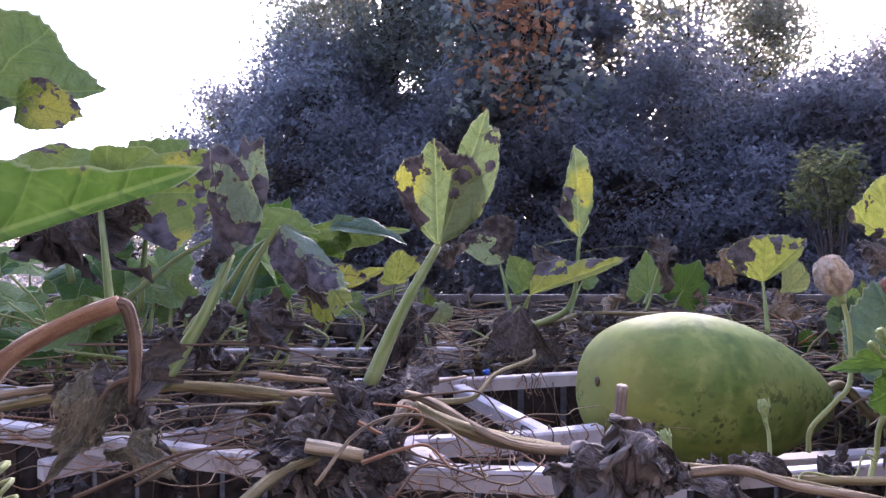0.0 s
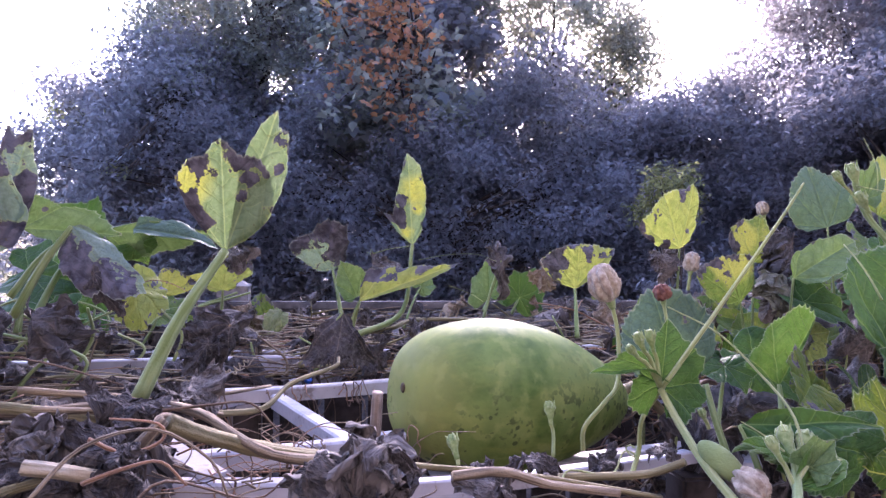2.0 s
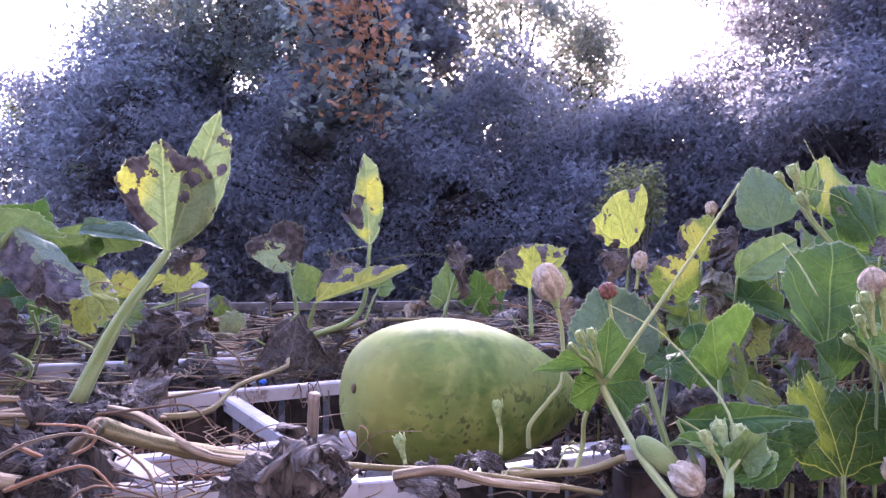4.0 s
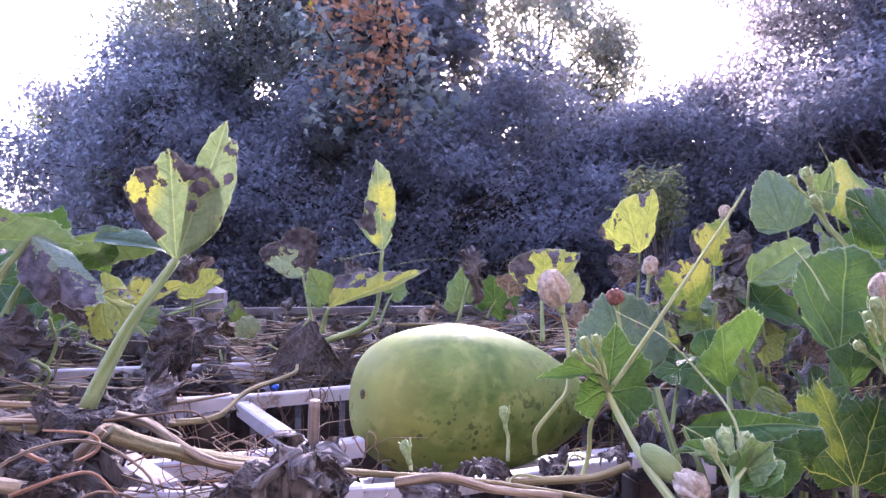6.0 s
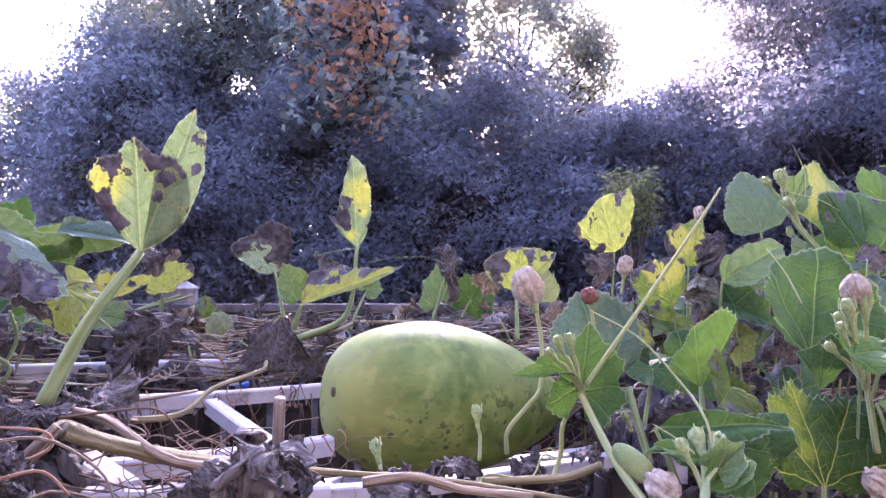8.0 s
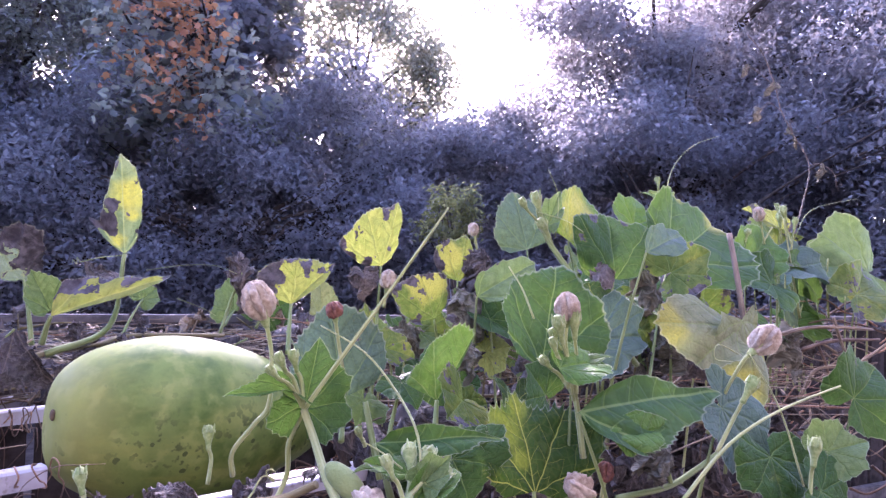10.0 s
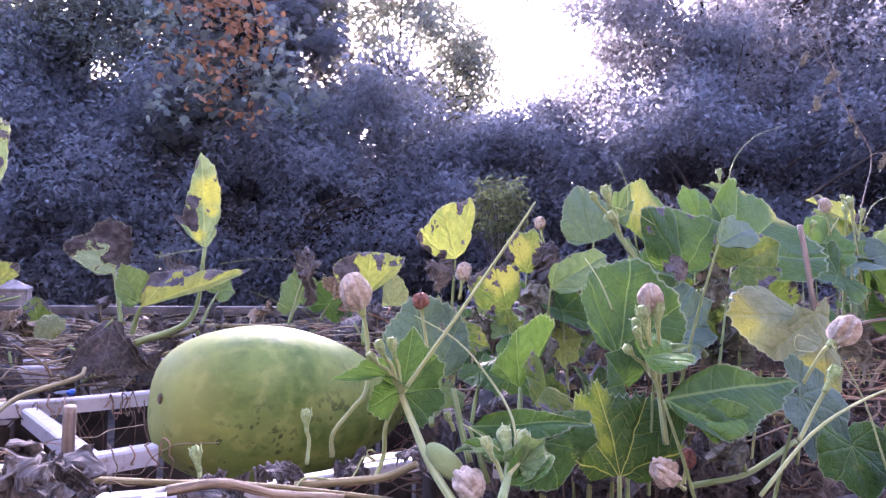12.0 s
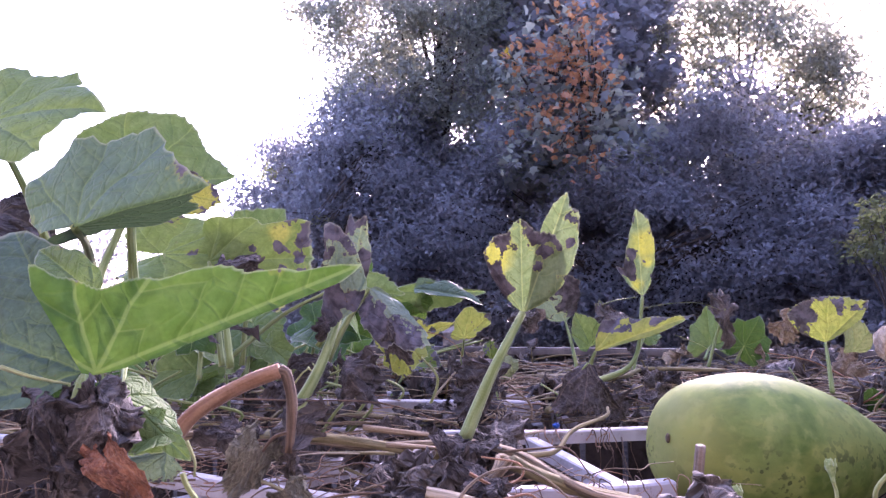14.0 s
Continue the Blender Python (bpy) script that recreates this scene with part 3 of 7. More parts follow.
def bud(vine, root, top, size, open_wide=0.5, via=None):
    """A green flower bud: a downy cup with five narrow sepals, on a stalk."""
    SEED[0] += 1
    size *= 1.2
    rnd = random.Random(SEED[0])
    root, top = Vector(root), Vector(top)
    up = (top - root).normalized()
    side = up.orthogonal().normalized()
    across = up.cross(side)
    bm = bmesh.new()
    tube(bm, [top - up * size * 1.5, top - up * size * 0.7, top, top + up * size * 0.55, top + up * size * 0.9], size * 0.28, size * 0.30, 10, 3, wobble=0.25)
    for v in bm.verts:
        d = (v.co - top).dot(up) / size
        v.co = top + up * (v.co - top).dot(up) + (v.co - top - up * (v.co - top).dot(up)) * (0.85 + 1.0 * math.exp(-((d - 0.1) / 0.6) ** 2))
    ob = part("bud", bm, M_BUD, vine, "pale green downy flower bud")
    for k in range(5):
        bm = bmesh.new()
        a = 2 * math.pi * k / 5 + rnd.uniform(-0.3, 0.3)
        out = side * math.cos(a) + across * math.sin(a)
        b0 = top + up * size * 0.15 + out * size * 0.42
        tube(bm, [b0, b0 + up * size * 0.45 + out * size * 0.12 * open_wide, b0 + up * size * rnd.uniform(0.7, 0.95) + out * size * rnd.uniform(-0.25, 0.5) * open_wide], size * 0.22, size * 0.03, 5, 3)
        part("sepal", bm, M_BUD, ob)
    stem("flower_stalk", ob, M_STALK_PALE, [root, *(via or [root.lerp(top, 0.5) + side * 0.1 * (top - root).length]), top - up * size * 1.3], 0.0022, 0.0018)
    return ob


def tendril(vine, points, r=0.0009, coil=0, material=None):
    """A thin tendril, if wanted with a coiled end."""
    pts = [Vector(q) for q in points]
    if coil:
        end, way = pts[-1], (pts[-1] - pts[-2]).normalized()
        side = way.orthogonal().normalized()
        across = way.cross(side)
        for k in range(coil * 6):
            a = k * math.pi / 3
            rr = 0.006 * (1 - 0.6 * k / (coil * 6))
            pts.append(end + way * (0.004 + 0.0012 * k) + side * (math.cos(a) - 1) * rr + across * math.sin(a) * rr)
    return stem("tendril", vine, material or M_STALK_PALE, pts, r, r * 0.5, sides=5, steps=4)


def batten(name, parent, line, width, height, top, material, label="", closed=False):
    """A bar of rectangular section with slightly rounded edges that follows a line in plan; top: the height of its upper face."""
    bm = bmesh.new()
    pts = [Vector((x, y, 0)) for x, y in line]
    e = 0.12 * min(width, height)
    prof = [(-width / 2, -height), (width / 2, -height), (width / 2, -e), (width / 2 - e, 0), (-width / 2 + e, 0), (-width / 2, -e)]
    rings = []
    for i, p in enumerate(pts):
        way = (pts[min(i + 1, len(pts) - 1)] - pts[max(i - 1, 0)]).normalized()
        out = Vector((-way.y, way.x, 0))
        rings.append([bm.verts.new(Vector((p.x, p.y, top)) + out * a + Vector((0, 0, b))) for a, b in prof])
    for a, b in zip(rings, rings[1:]):
        for k in range(6):
            bm.faces.new((a[k], b[k], b[(k + 1) % 6], a[(k + 1) % 6]))
    bm.faces.new(rings[0])
    bm.faces.new(rings[-1][::-1])
    return part(name, bm, material, parent, label, smooth=False)


def block(bm, lo, hi, bevel=0.003):
    """A box with bevelled edges."""
    m = Matrix.LocRotScale(((lo[0] + hi[0]) / 2, (lo[1] + hi[1]) / 2, (lo[2] + hi[2]) / 2), None, (hi[0] - lo[0], hi[1] - lo[1], hi[2] - lo[2]))
    made = bmesh.ops.create_cube(bm, size=1, matrix=m)["verts"]
    if bevel:
        bmesh.ops.bevel(bm, geom=list({e for v in made for e in v.link_edges}), offset=bevel, segments=2, affect="EDGES")
    return bm


def foliage(name, parent, material, clumps, per, size, spread, seed, ratio=0.5, maple=False, label="", flat=0.66):
    """Many leaves in clumps. clumps: their middles; per: leaves in each; spread: a clump's reach."""
    rng = np.random.default_rng(seed)
    base = np.array(ORIGIN[parent.name])
    mid = np.repeat(np.array(clumps), per, axis=0)
    count = len(mid)
    at = mid + rng.normal(0, spread, (count, 3)) * np.array((1, 1, 0.75)) - base
    way = rng.normal(0, 1, (count, 3))
    way[:, 2] = way[:, 2] * 0.6 - 0.35
    way /= np.linalg.norm(way, axis=1)[:, None]
    up = rng.normal(0, 1, (count, 3)) * (1 - flat) + np.array((0, 0, 1.0)) * flat
    across = np.cross(way, up)
    across /= np.linalg.norm(across, axis=1)[:, None] + 1e-9
    nor = np.cross(across, way)
    s = size * rng.uniform(0.6, 1.25, count)[:, None]
    if maple:
        plan = ((0, 0), (0.22, 0.05), (0.5, 0.12), (0.34, 0.32), (0.62, 0.62), (0.26, 0.6), (0, 1.05), (-0.26, 0.6), (-0.62, 0.62), (-0.34, 0.32), (-0.5, 0.12), (-0.22, 0.05))
        verts = np.stack([at + way * s * v + across * s * u + nor * s * (-0.25 * abs(u) - 0.2 * v * v) for u, v in plan], axis=1)
        faces = np.array(((0, 1, 2, 3), (0, 3, 5, 6), (3, 4, 5, 5), (0, 6, 7, 9), (0, 9, 10, 11), (7, 8, 9, 9)))
        k = len(plan)
    else:
        plan = ((0, 0), (ratio * 0.5, 0.45), (0, 1), (-ratio * 0.5, 0.45))
        verts = np.stack([at + way * s * v + across * s * u + nor * s * (0.35 * abs(u) - 0.22 * v * v) for u, v in plan], axis=1)
        faces = np.array(((0, 1, 2, 2), (0, 2, 3, 3)))
        k = 4
    verts = verts.reshape(-1, 3)
    loops, starts, totals = [], [], []
    me = bpy.data.meshes.new(name)
    pieces = [f[:3] if f[2] == f[3] else f for f in faces.tolist()]
    one = np.concatenate([np.array(f) for f in pieces])
    lens = np.array([len(f) for f in pieces])
    loops = (one[None, :] + (np.arange(count) * k)[:, None]).ravel()
    totals = np.tile(lens, count)
    starts = np.concatenate(([0], np.cumsum(totals)[:-1]))
    me.vertices.add(len(verts))
    me.vertices.foreach_set("co", verts.astype(np.float32).ravel())
    me.loops.add(len(loops))
    me.loops.foreach_set("vertex_index", loops.astype(np.int32))
    me.polygons.add(len(totals))
    me.polygons.foreach_set("loop_start", starts.astype(np.int32))
    me.update(calc_edges=True)
    me.validate()
    me.materials.append(material)
    ob = new(name, me)
    ob.parent = parent
    ORIGIN[ob.name] = ORIGIN[parent.name]
    return tagged(ob, label, kind="stuff")


def blob(rng, count, middle, radii, shell=0.35):
    """Points in an ellipsoid, more of them near its surface."""
    d = rng.normal(0, 1, (count, 3))
    d /= np.linalg.norm(d, axis=1)[:, None]
    r = rng.uniform(shell, 1.0, count) ** 0.6
    wob = 1 + 0.22 * np.sin(d[:, 0] * 5 + middle[0] * 3) * np.cos(d[:, 2] * 6 + middle[1])
    return np.array(middle) + d * (r * wob)[:, None] * np.array(radii)


def tree(name, foot, crowns, label, seed, height, thick):
    """A tree or shrub: tapered trunk, limbs into each crown, and leaves. crowns: (material, middle, radii, clumps, per clump, leaf size, spread, maple)."""
    rng = np.random.default_rng(seed)
    ob = thing(name, foot, label, "tree" if name == "tree" else "hedge")
    f = Vector(foot)
    head = f + Vector((0.1, 0, height))
    trunk = stem("trunk", ob, M_BARK, [f - Vector((0, 0, 0.05)), f.lerp(head, 0.4) + Vector((0.08, 0.05, 0)), head], thick, thick * 0.45, wobble=0.2, swell=0.3)
    for material, middle, radii, count, per, size, spread, maple in crowns:
        pts = blob(rng, count, middle, radii)
        for q in pts[:: max(1, count // 16)]:
            bm = bmesh.new()
            q = Vector(q)
            a = f.lerp(head, rng.uniform(0.5, 1.0))
            tube(bm, [a, a.lerp(q, 0.5) + Vector((0, 0, 0.12)), q], thick * 0.28, thick * 0.04, 5, 4, wobble=0.2)
            part("limb", bm, M_BARK, ob)
        foliage("crown", ob, material, pts, per, size, spread, seed + count, maple=maple)
    return ob


# ---- leaf outlines ----
ROUND = ((-155, 0.40), (-125, 0.72), (-95, 0.70), (-62, 0.92), (-40, 0.84), (-18, 0.92), (0, 1.0), (18, 0.92), (40, 0.84), (62, 0.92), (95, 0.70), (125, 0.72), (155, 0.40))
OVAL = ((-100, 0.22), (-70, 0.45), (-42, 0.66), (-18, 0.86), (-6, 0.95), (0, 1.02), (6, 0.95), (18, 0.86), (42, 0.66), (70, 0.45), (100, 0.22))
LANCE = ((-70, 0.14), (-36, 0.36), (-16, 0.68), (-6, 0.90), (0, 1.0), (6, 0.90), (16, 0.68), (36, 0.36), (70, 0.14))
CUPPED = ((-50, 0.12), (-43, 0.33), (-37, 0.57), (-31, 0.81), (-18, 0.91), (-10, 0.88), (0, 1.0), (10, 0.90), (20, 0.89), (40, 0.77), (52, 0.54), (64, 0.20))
FURLED = ((-9, 0.50), (-7, 0.75), (-4, 0.88), (0, 1.0), (4, 0.89), (9, 0.90), (18, 0.71), (26, 0.56), (33, 0.40), (44, 0.14))
SPEAR = ((-56, 0.08), (-45, 0.30), (-41, 0.50), (-33, 0.42), (-26, 0.48), (-13, 0.63), (-8, 0.77), (0, 1.0), (7, 0.89), (15, 0.67), (23, 0.44), (35, 0.23), (56, 0.07))
RAGGED = ((-84, 0.14), (-76, 0.37), (-66, 0.70), (-56, 0.93), (-31, 0.86), (-9, 0.92), (0, 1.0), (19, 1.01), (25, 0.67), (40, 0.42), (66, 0.31), (84, 0.12))
FOLDED = ((-66, 0.15), (-54, 0.34), (-21, 0.50), (-6, 0.73), (0, 1.0), (4, 0.80), (7, 0.58), (9, 0.30), (14, 0.08))
HALVED = ((-112, 0.36), (-90, 0.70), (-66, 0.74), (-33, 0.78), (-11, 0.92), (0, 1.0), (10, 0.70), (18, 0.30), (30, 0.10))
SPREAD = ((-165, 0.50), (-127, 0.63), (-100, 0.50), (-83, 0.38), (-31, 0.50), (-12, 0.75), (0, 1.0), (14, 0.80), (48, 0.76), (70, 0.62), (89, 0.70), (120, 0.60), (141, 0.62), (165, 0.45))
SHIELD = ((-95, 0.30), (-78, 0.43), (-52, 0.64), (-21, 0.84), (0, 1.0), (19, 0.90), (43, 0.76), (58, 0.63), (79, 0.34))
PALM = ((-95, 0.35), (-73, 0.60), (-50, 0.76), (-36, 0.76), (-23, 0.89), (-10, 0.86), (0, 1.0), (10, 0.86), (22, 0.87), (41, 1.0), (60, 1.12), (66, 0.95), (72, 0.83), (91, 0.53), (110, 0.30))
SAIL = ((-22, 0.12), (-13, 0.45), (-9, 0.52), (-3, 0.70), (0, 1.0), (6, 0.77), (21, 0.49), (44, 0.33), (70, 0.10))
HOOD = ((-70, 0.10), (-42, 0.30), (-25, 0.59), (-19, 0.92), (-12, 1.07), (0, 1.0), (12, 0.80), (20, 0.82), (38, 0.56), (59, 0.35), (78, 0.16))
SHELF = ((-97, 0.27), (-59, 0.40), (-38, 0.44), (-16, 0.75), (-5, 0.89), (0, 1.0), (4, 0.65), (30, 0.20))
TORCH = ((-24, 0.14), (-16, 0.40), (-12, 0.68), (-10, 0.82), (-8, 0.99), (-4, 0.91), (0, 1.0), (8, 0.77), (14, 0.62), (21, 0.43), (35, 0.20))
SHEATH = ((-97, 0.11), (-54, 0.23), (-24, 0.31), (-15, 0.55), (-9, 0.75), (-6, 0.97), (0, 1.0), (7, 0.89), (18, 0.75), (34, 0.53), (51, 0.24))
BLANKET = ((-100, 0.30), (-91, 0.37), (-60, 0.45), (-32, 0.61), (-19, 1.01), (-11, 0.98), (0, 1.0), (13, 1.0), (33, 0.88), (42, 0.50), (60, 0.30))
FLAG = ((-89, 0.34), (-72, 0.42), (-39, 0.50), (-15, 0.50), (-5, 0.86), (0, 1.0), (4, 0.85), (8, 0.60), (29, 0.17))
CORNERED = ((-160, 0.20), (-130, 0.40), (-102, 0.37), (-68, 0.63), (-33, 0.93), (-18, 0.84), (0, 1.0), (13, 0.85), (20, 0.40), (60, 0.12))
LOPSIDED = ((-110, 0.20), (-99, 0.36), (-84, 0.71), (-59, 0.72), (-31, 0.79), (-10, 0.88), (0, 1.0), (8, 0.79), (15, 0.48), (37, 0.19))
FANNED = ((-90, 0.30), (-68, 0.80), (-51, 0.89), (-27, 0.89), (-11, 0.91), (0, 1.0), (19, 0.70), (44, 0.40), (80, 0.15))
SPADE = ((-100, 0.20), (-71, 0.58), (-55, 0.87), (-37, 1.19), (0, 1.0), (33, 0.96), (54, 0.50), (80, 0.20))
TENT = ((-75, 0.12), (-60, 0.25), (-46, 0.62), (-40, 1.10), (-27, 1.08), (0, 1.0), (25, 1.20), (38, 1.18), (46, 0.62), (62, 0.25), (78, 0.12))
BANNER = ((-94, 0.46), (-59, 0.50), (-24, 0.80), (-12, 0.98), (0, 1.0), (3, 0.60), (8, 0.20))
WING = ((-125, 0.45), (-113, 0.66), (-85, 0.70), (-61, 0.78), (-42, 0.87), (-17, 0.82), (-5, 0.92), (0, 1.0), (4, 0.80), (8, 0.45), (20, 0.15))
FAN = ((-95, 0.30), (-84, 0.42), (-62, 0.72), (-42, 1.02), (-20, 0.98), (0, 1.0), (20, 1.05), (32, 1.18), (51, 1.30), (56, 1.0), (60, 0.80), (71, 0.45), (90, 0.20))
NEARBY = ((-97, 0.30), (-93, 0.36), (-82, 0.31), (-60, 0.26), (-35, 0.35), (-13, 0.56), (-5, 0.73), (-2, 0.90), (0, 1.0), (2, 0.90), (3, 0.56), (5, 0.29), (12, 0.08))
BROAD = ((-100, 0.30), (-75, 0.53), (-35, 0.85), (-12, 1.0), (0, 1.02), (14, 0.78), (32, 0.50), (45, 0.20))
HANGING = ((-120, 0.30), (-90, 0.55), (-60, 0.55), (-30, 0.70), (0, 1.0), (25, 0.75), (50, 0.60), (80, 0.50), (110, 0.40))

# ---- ground, fence ----
bm = bmesh.new()
g = 40
for i in range(g + 1):
    for j in range(g + 1):
        x, y = (i / g - 0.5), (j / g - 0.5)
        x, y = math.copysign(abs(2 * x) ** 2.4, x) * 400, math.copysign(abs(2 * y) ** 2.4, y) * 400
        bm.verts.new((x, y, 0.05 * noise.noise(Vector((x, y, 0)) * 0.7) if abs(x) < 30 and abs(y) < 30 else 0.0))
bm.verts.ensure_lookup_table()
for i in range(g):
    for j in range(g):
        a = i * (g + 1) + j
        bm.faces.new([bm.verts[k] for k in (a, a + g + 1, a + g + 2, a + 1)])
single("ground", bm, M_SOIL, (0, 0, 0), "dark bare garden soil under the trellis", "ground", kind="structure")

# Unseen wall added behind the camera to block skylight from the plants.
bm = bmesh.new()
block(bm, (-7.0, -1.95, -0.1), (7.0, -1.7, 5.2), 0.01)
single("unseen_shade_wall", bm, M_PLASTER, (0, 0, 0), "plain plastered wall, unseen, added to cut light on the plants", "wall", kind="structure", smooth=False)

FENCE_Y = 1.80
fence = thing("fence", (0.5, FENCE_Y, 0), "low weathered grey timber fence behind the trellis", "fence")
for x in (-1.55, -0.133, 3.6):
    bm = bmesh.new()
    block(bm, (x - 0.038, FENCE_Y - 0.038, -0.05), (x + 0.038, FENCE_Y + 0.038, 1.116), 0.003)
    post = part("post", bm, M_POST, fence, "pale weathered square post", smooth=False)
    bm = bmesh.new()
    lo = [bm.verts.new((x + a, FENCE_Y + b, 1.114)) for a, b in ((-0.040, -0.040), (0.040, -0.040), (0.040, 0.040), (-0.040, 0.040))]
    hi = [bm.verts.new((v.co.x, v.co.y, 1.119)) for v in lo]
    apex = bm.verts.new((x, FENCE_Y, 1.142))
    for k in range(4):
        bm.faces.new((lo[k], lo[(k + 1) % 4], hi[(k + 1) % 4], hi[k]))
        bm.faces.new((hi[k], hi[(k + 1) % 4], apex))
    bm.faces.new(lo[::-1])
    part("post_cap", bm, M_POST, post, "pyramid-shaped post cap", smooth=False)
bm = bmesh.new()
block(bm, (-1.6, FENCE_Y - 0.085, 1.062), (3.7, FENCE_Y - 0.047, 1.082), 0.004)
part("rail", bm, M_FENCE, fence, "grey top rail", smooth=False)
bm = bmesh.new()
block(bm, (-1.6, FENCE_Y - 0.085, 0.30), (3.7, FENCE_Y - 0.047, 0.36), 0.004)
part("rail", bm, M_FENCE, fence, smooth=False)
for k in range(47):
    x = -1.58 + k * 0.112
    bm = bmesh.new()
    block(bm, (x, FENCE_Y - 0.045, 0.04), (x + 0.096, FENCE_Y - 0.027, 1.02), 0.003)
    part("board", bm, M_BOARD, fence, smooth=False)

# ---- trellis ----
TOP = 1.0
trellis = thing("trellis", (0.1, 0.9, 0), "white-painted wooden trellis top of battens, weathered, lying flat", "trellis")
BAR, DEEP = 0.020, 0.020
batten("bar", trellis, [(-1.3, 1.22), (-0.75, 0.905), (-0.516, 0.781), (-0.338, 0.711), (-0.219, 0.668), (-0.09, 0.633), (0.05, 0.612), (0.168, 0.605)], BAR, DEEP, TOP, M_PAINT)
batten("bar", trellis, [(0.15, 0.612), (0.269, 0.617), (0.43, 0.652), (0.50, 0.672)], 0.014, 0.013, TOP - 0.006, M_PAINT)
batten("bar", trellis, [(-1.25, 1.25), (-0.639, 0.993), (-0.405, 0.905), (-0.24, 0.845), (-0.10, 0.775)], BAR, DEEP, TOP - 0.004, M_PAINT)
batten("bar", trellis, [(-0.20, 0.722), (-0.055, 0.709), (0.056, 0.724), (0.131, 0.745), (0.178, 0.764)], BAR, DEEP, TOP, M_PAINT)
batten("bar", trellis, [(-0.36, 1.03), (-0.20, 1.018), (-0.077, 1.021), (0.051, 1.033), (0.198, 1.075), (0.33, 1.10), (0.46, 1.06), (0.56, 0.98), (0.644, 0.905), (0.70, 0.855)], BAR, DEEP, TOP + 0.002, M_PAINT)
batten("bar", trellis, [(0.025, 1.015), (0.12, 0.755)], BAR, DEEP, TOP - 0.005, M_PAINT)
batten("bar", trellis, [(-0.118, 0.815), (-0.050, 0.70), (-0.006, 0.626)], 0.028, DEEP, TOP + 0.004, M_PAINT)
batten("bar", trellis, [(-1.2, 1.50), (-0.6, 1.405), (-0.19, 1.352), (0.18, 1.33), (0.9, 1.38)], BAR, DEEP, TOP + 0.014, M_PAINT)
batten("bar", trellis, [(-0.95, 1.13), (-0.36, 1.165), (0.05, 1.19)], BAR, 0.034, TOP + 0.026, M_PAINT)
batten("bar", trellis, [(0.08, 0.72), (0.24, 0.66)], BAR, DEEP, TOP - 0.030, M_PAINT)
batten("bar", trellis, [(0.10, 0.80), (0.62, 0.90)], 0.03, 0.02, 0.932, M_PAINT)
batten("bar", trellis, [(-0.42, 0.70), (-0.10, 1.06), (0.25, 1.45)], BAR, DEEP, TOP - 0.021, M_PAINT)
batten("bar", trellis, [(0.55, 0.66), (0.75, 1.0), (0.95, 1.45)], BAR, DEEP, TOP - 0.022, M_PAINT)
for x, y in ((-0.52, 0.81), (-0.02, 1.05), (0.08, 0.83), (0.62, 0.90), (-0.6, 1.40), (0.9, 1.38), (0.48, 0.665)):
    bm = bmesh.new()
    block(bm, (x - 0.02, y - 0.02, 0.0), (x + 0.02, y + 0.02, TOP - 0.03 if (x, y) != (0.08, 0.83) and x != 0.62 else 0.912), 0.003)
    part("post", bm, M_BOARD, trellis, "square support post, coloured dark for the shade below the trellis", smooth=False)

# ---- the gourd ----
GC, GL = Vector((0.341, 0.850, 1.020)), 0.340
gourd = thing("gourd", (GC.x, GC.y, GC.z - 0.096), "large pale green gourd with sooty spots lying in the trellis", "gourd")
bm = bmesh.new()
turn = Euler((0, radians(4.0), radians(12.0))).to_matrix()
n, rows = 64, 48
grid = []
for i in range(rows + 1):
    t = i / rows
    x = -GL / 2 * math.cos(math.pi * t)
    u = x / GL + 0.5
    r = 0.0965 * math.sin(math.pi * t) ** (0.56 if t < 0.5 else 0.94) * (1.0 - 0.52 * max(0.0, u - 0.30) ** 1.25) * (1 + 0.06 * math.sin(math.pi * t))
    ring = []
    for k in range(n):
        a = 2 * math.pi * k / n
        d = Vector((x, math.cos(a) * r, math.sin(a) * r * (0.99 if math.sin(a) > 0 else 1.0)))
        d *= 1 + 0.012 * noise.noise(d * 14)
        d.z -= 0.022 * max(0, u - 0.45) ** 1.5
        ring.append(bm.verts.new(d))
    grid.append(ring)
for i in range(rows):
    for k in range(n):
        bm.faces.new((grid[i][k], grid[i + 1][k], grid[i + 1][(k + 1) % n], grid[i][(k + 1) % n]))
bmesh.ops.remove_doubles(bm, verts=bm.verts, dist=1e-5)
me = bpy.data.meshes.new("skin")
bm.to_mesh(me)
bm.free()
me.polygons.foreach_set("use_smooth", [True] * len(me.polygons))
me.materials.append(M_GOURD)
skin = new("skin", me)
skin.parent = gourd
skin.matrix_local = Matrix.Translation((0, 0, 0.096)) @ turn.to_4x4()
ORIGIN[skin.name] = Vector(gourd.location)
bm = bmesh.new()
scar = Vector((0.1815, 0.7900, 1.0440))
bmesh.ops.create_icosphere(bm, subdivisions=2, radius=0.0042, matrix=Matrix.Translation(scar) @ Matrix.Diagonal((0.7, 1, 1.5, 1)))
part("blossom_scar", bm, M_SCAR, gourd, "dark brown blossom scar")
stem("stalk", gourd, M_VINE, [GC + turn @ Vector((GL / 2 - 0.012, 0, -0.01)), GC + turn @ Vector((GL / 2 + 0.03, 0.01, 0.01)), GC + turn @ Vector((GL / 2 + 0.08, 0.0, -0.03)), GC + turn @ Vector((GL / 2 + 0.16, -0.02, -0.07))], 0.008, 0.006, wobble=0.2)

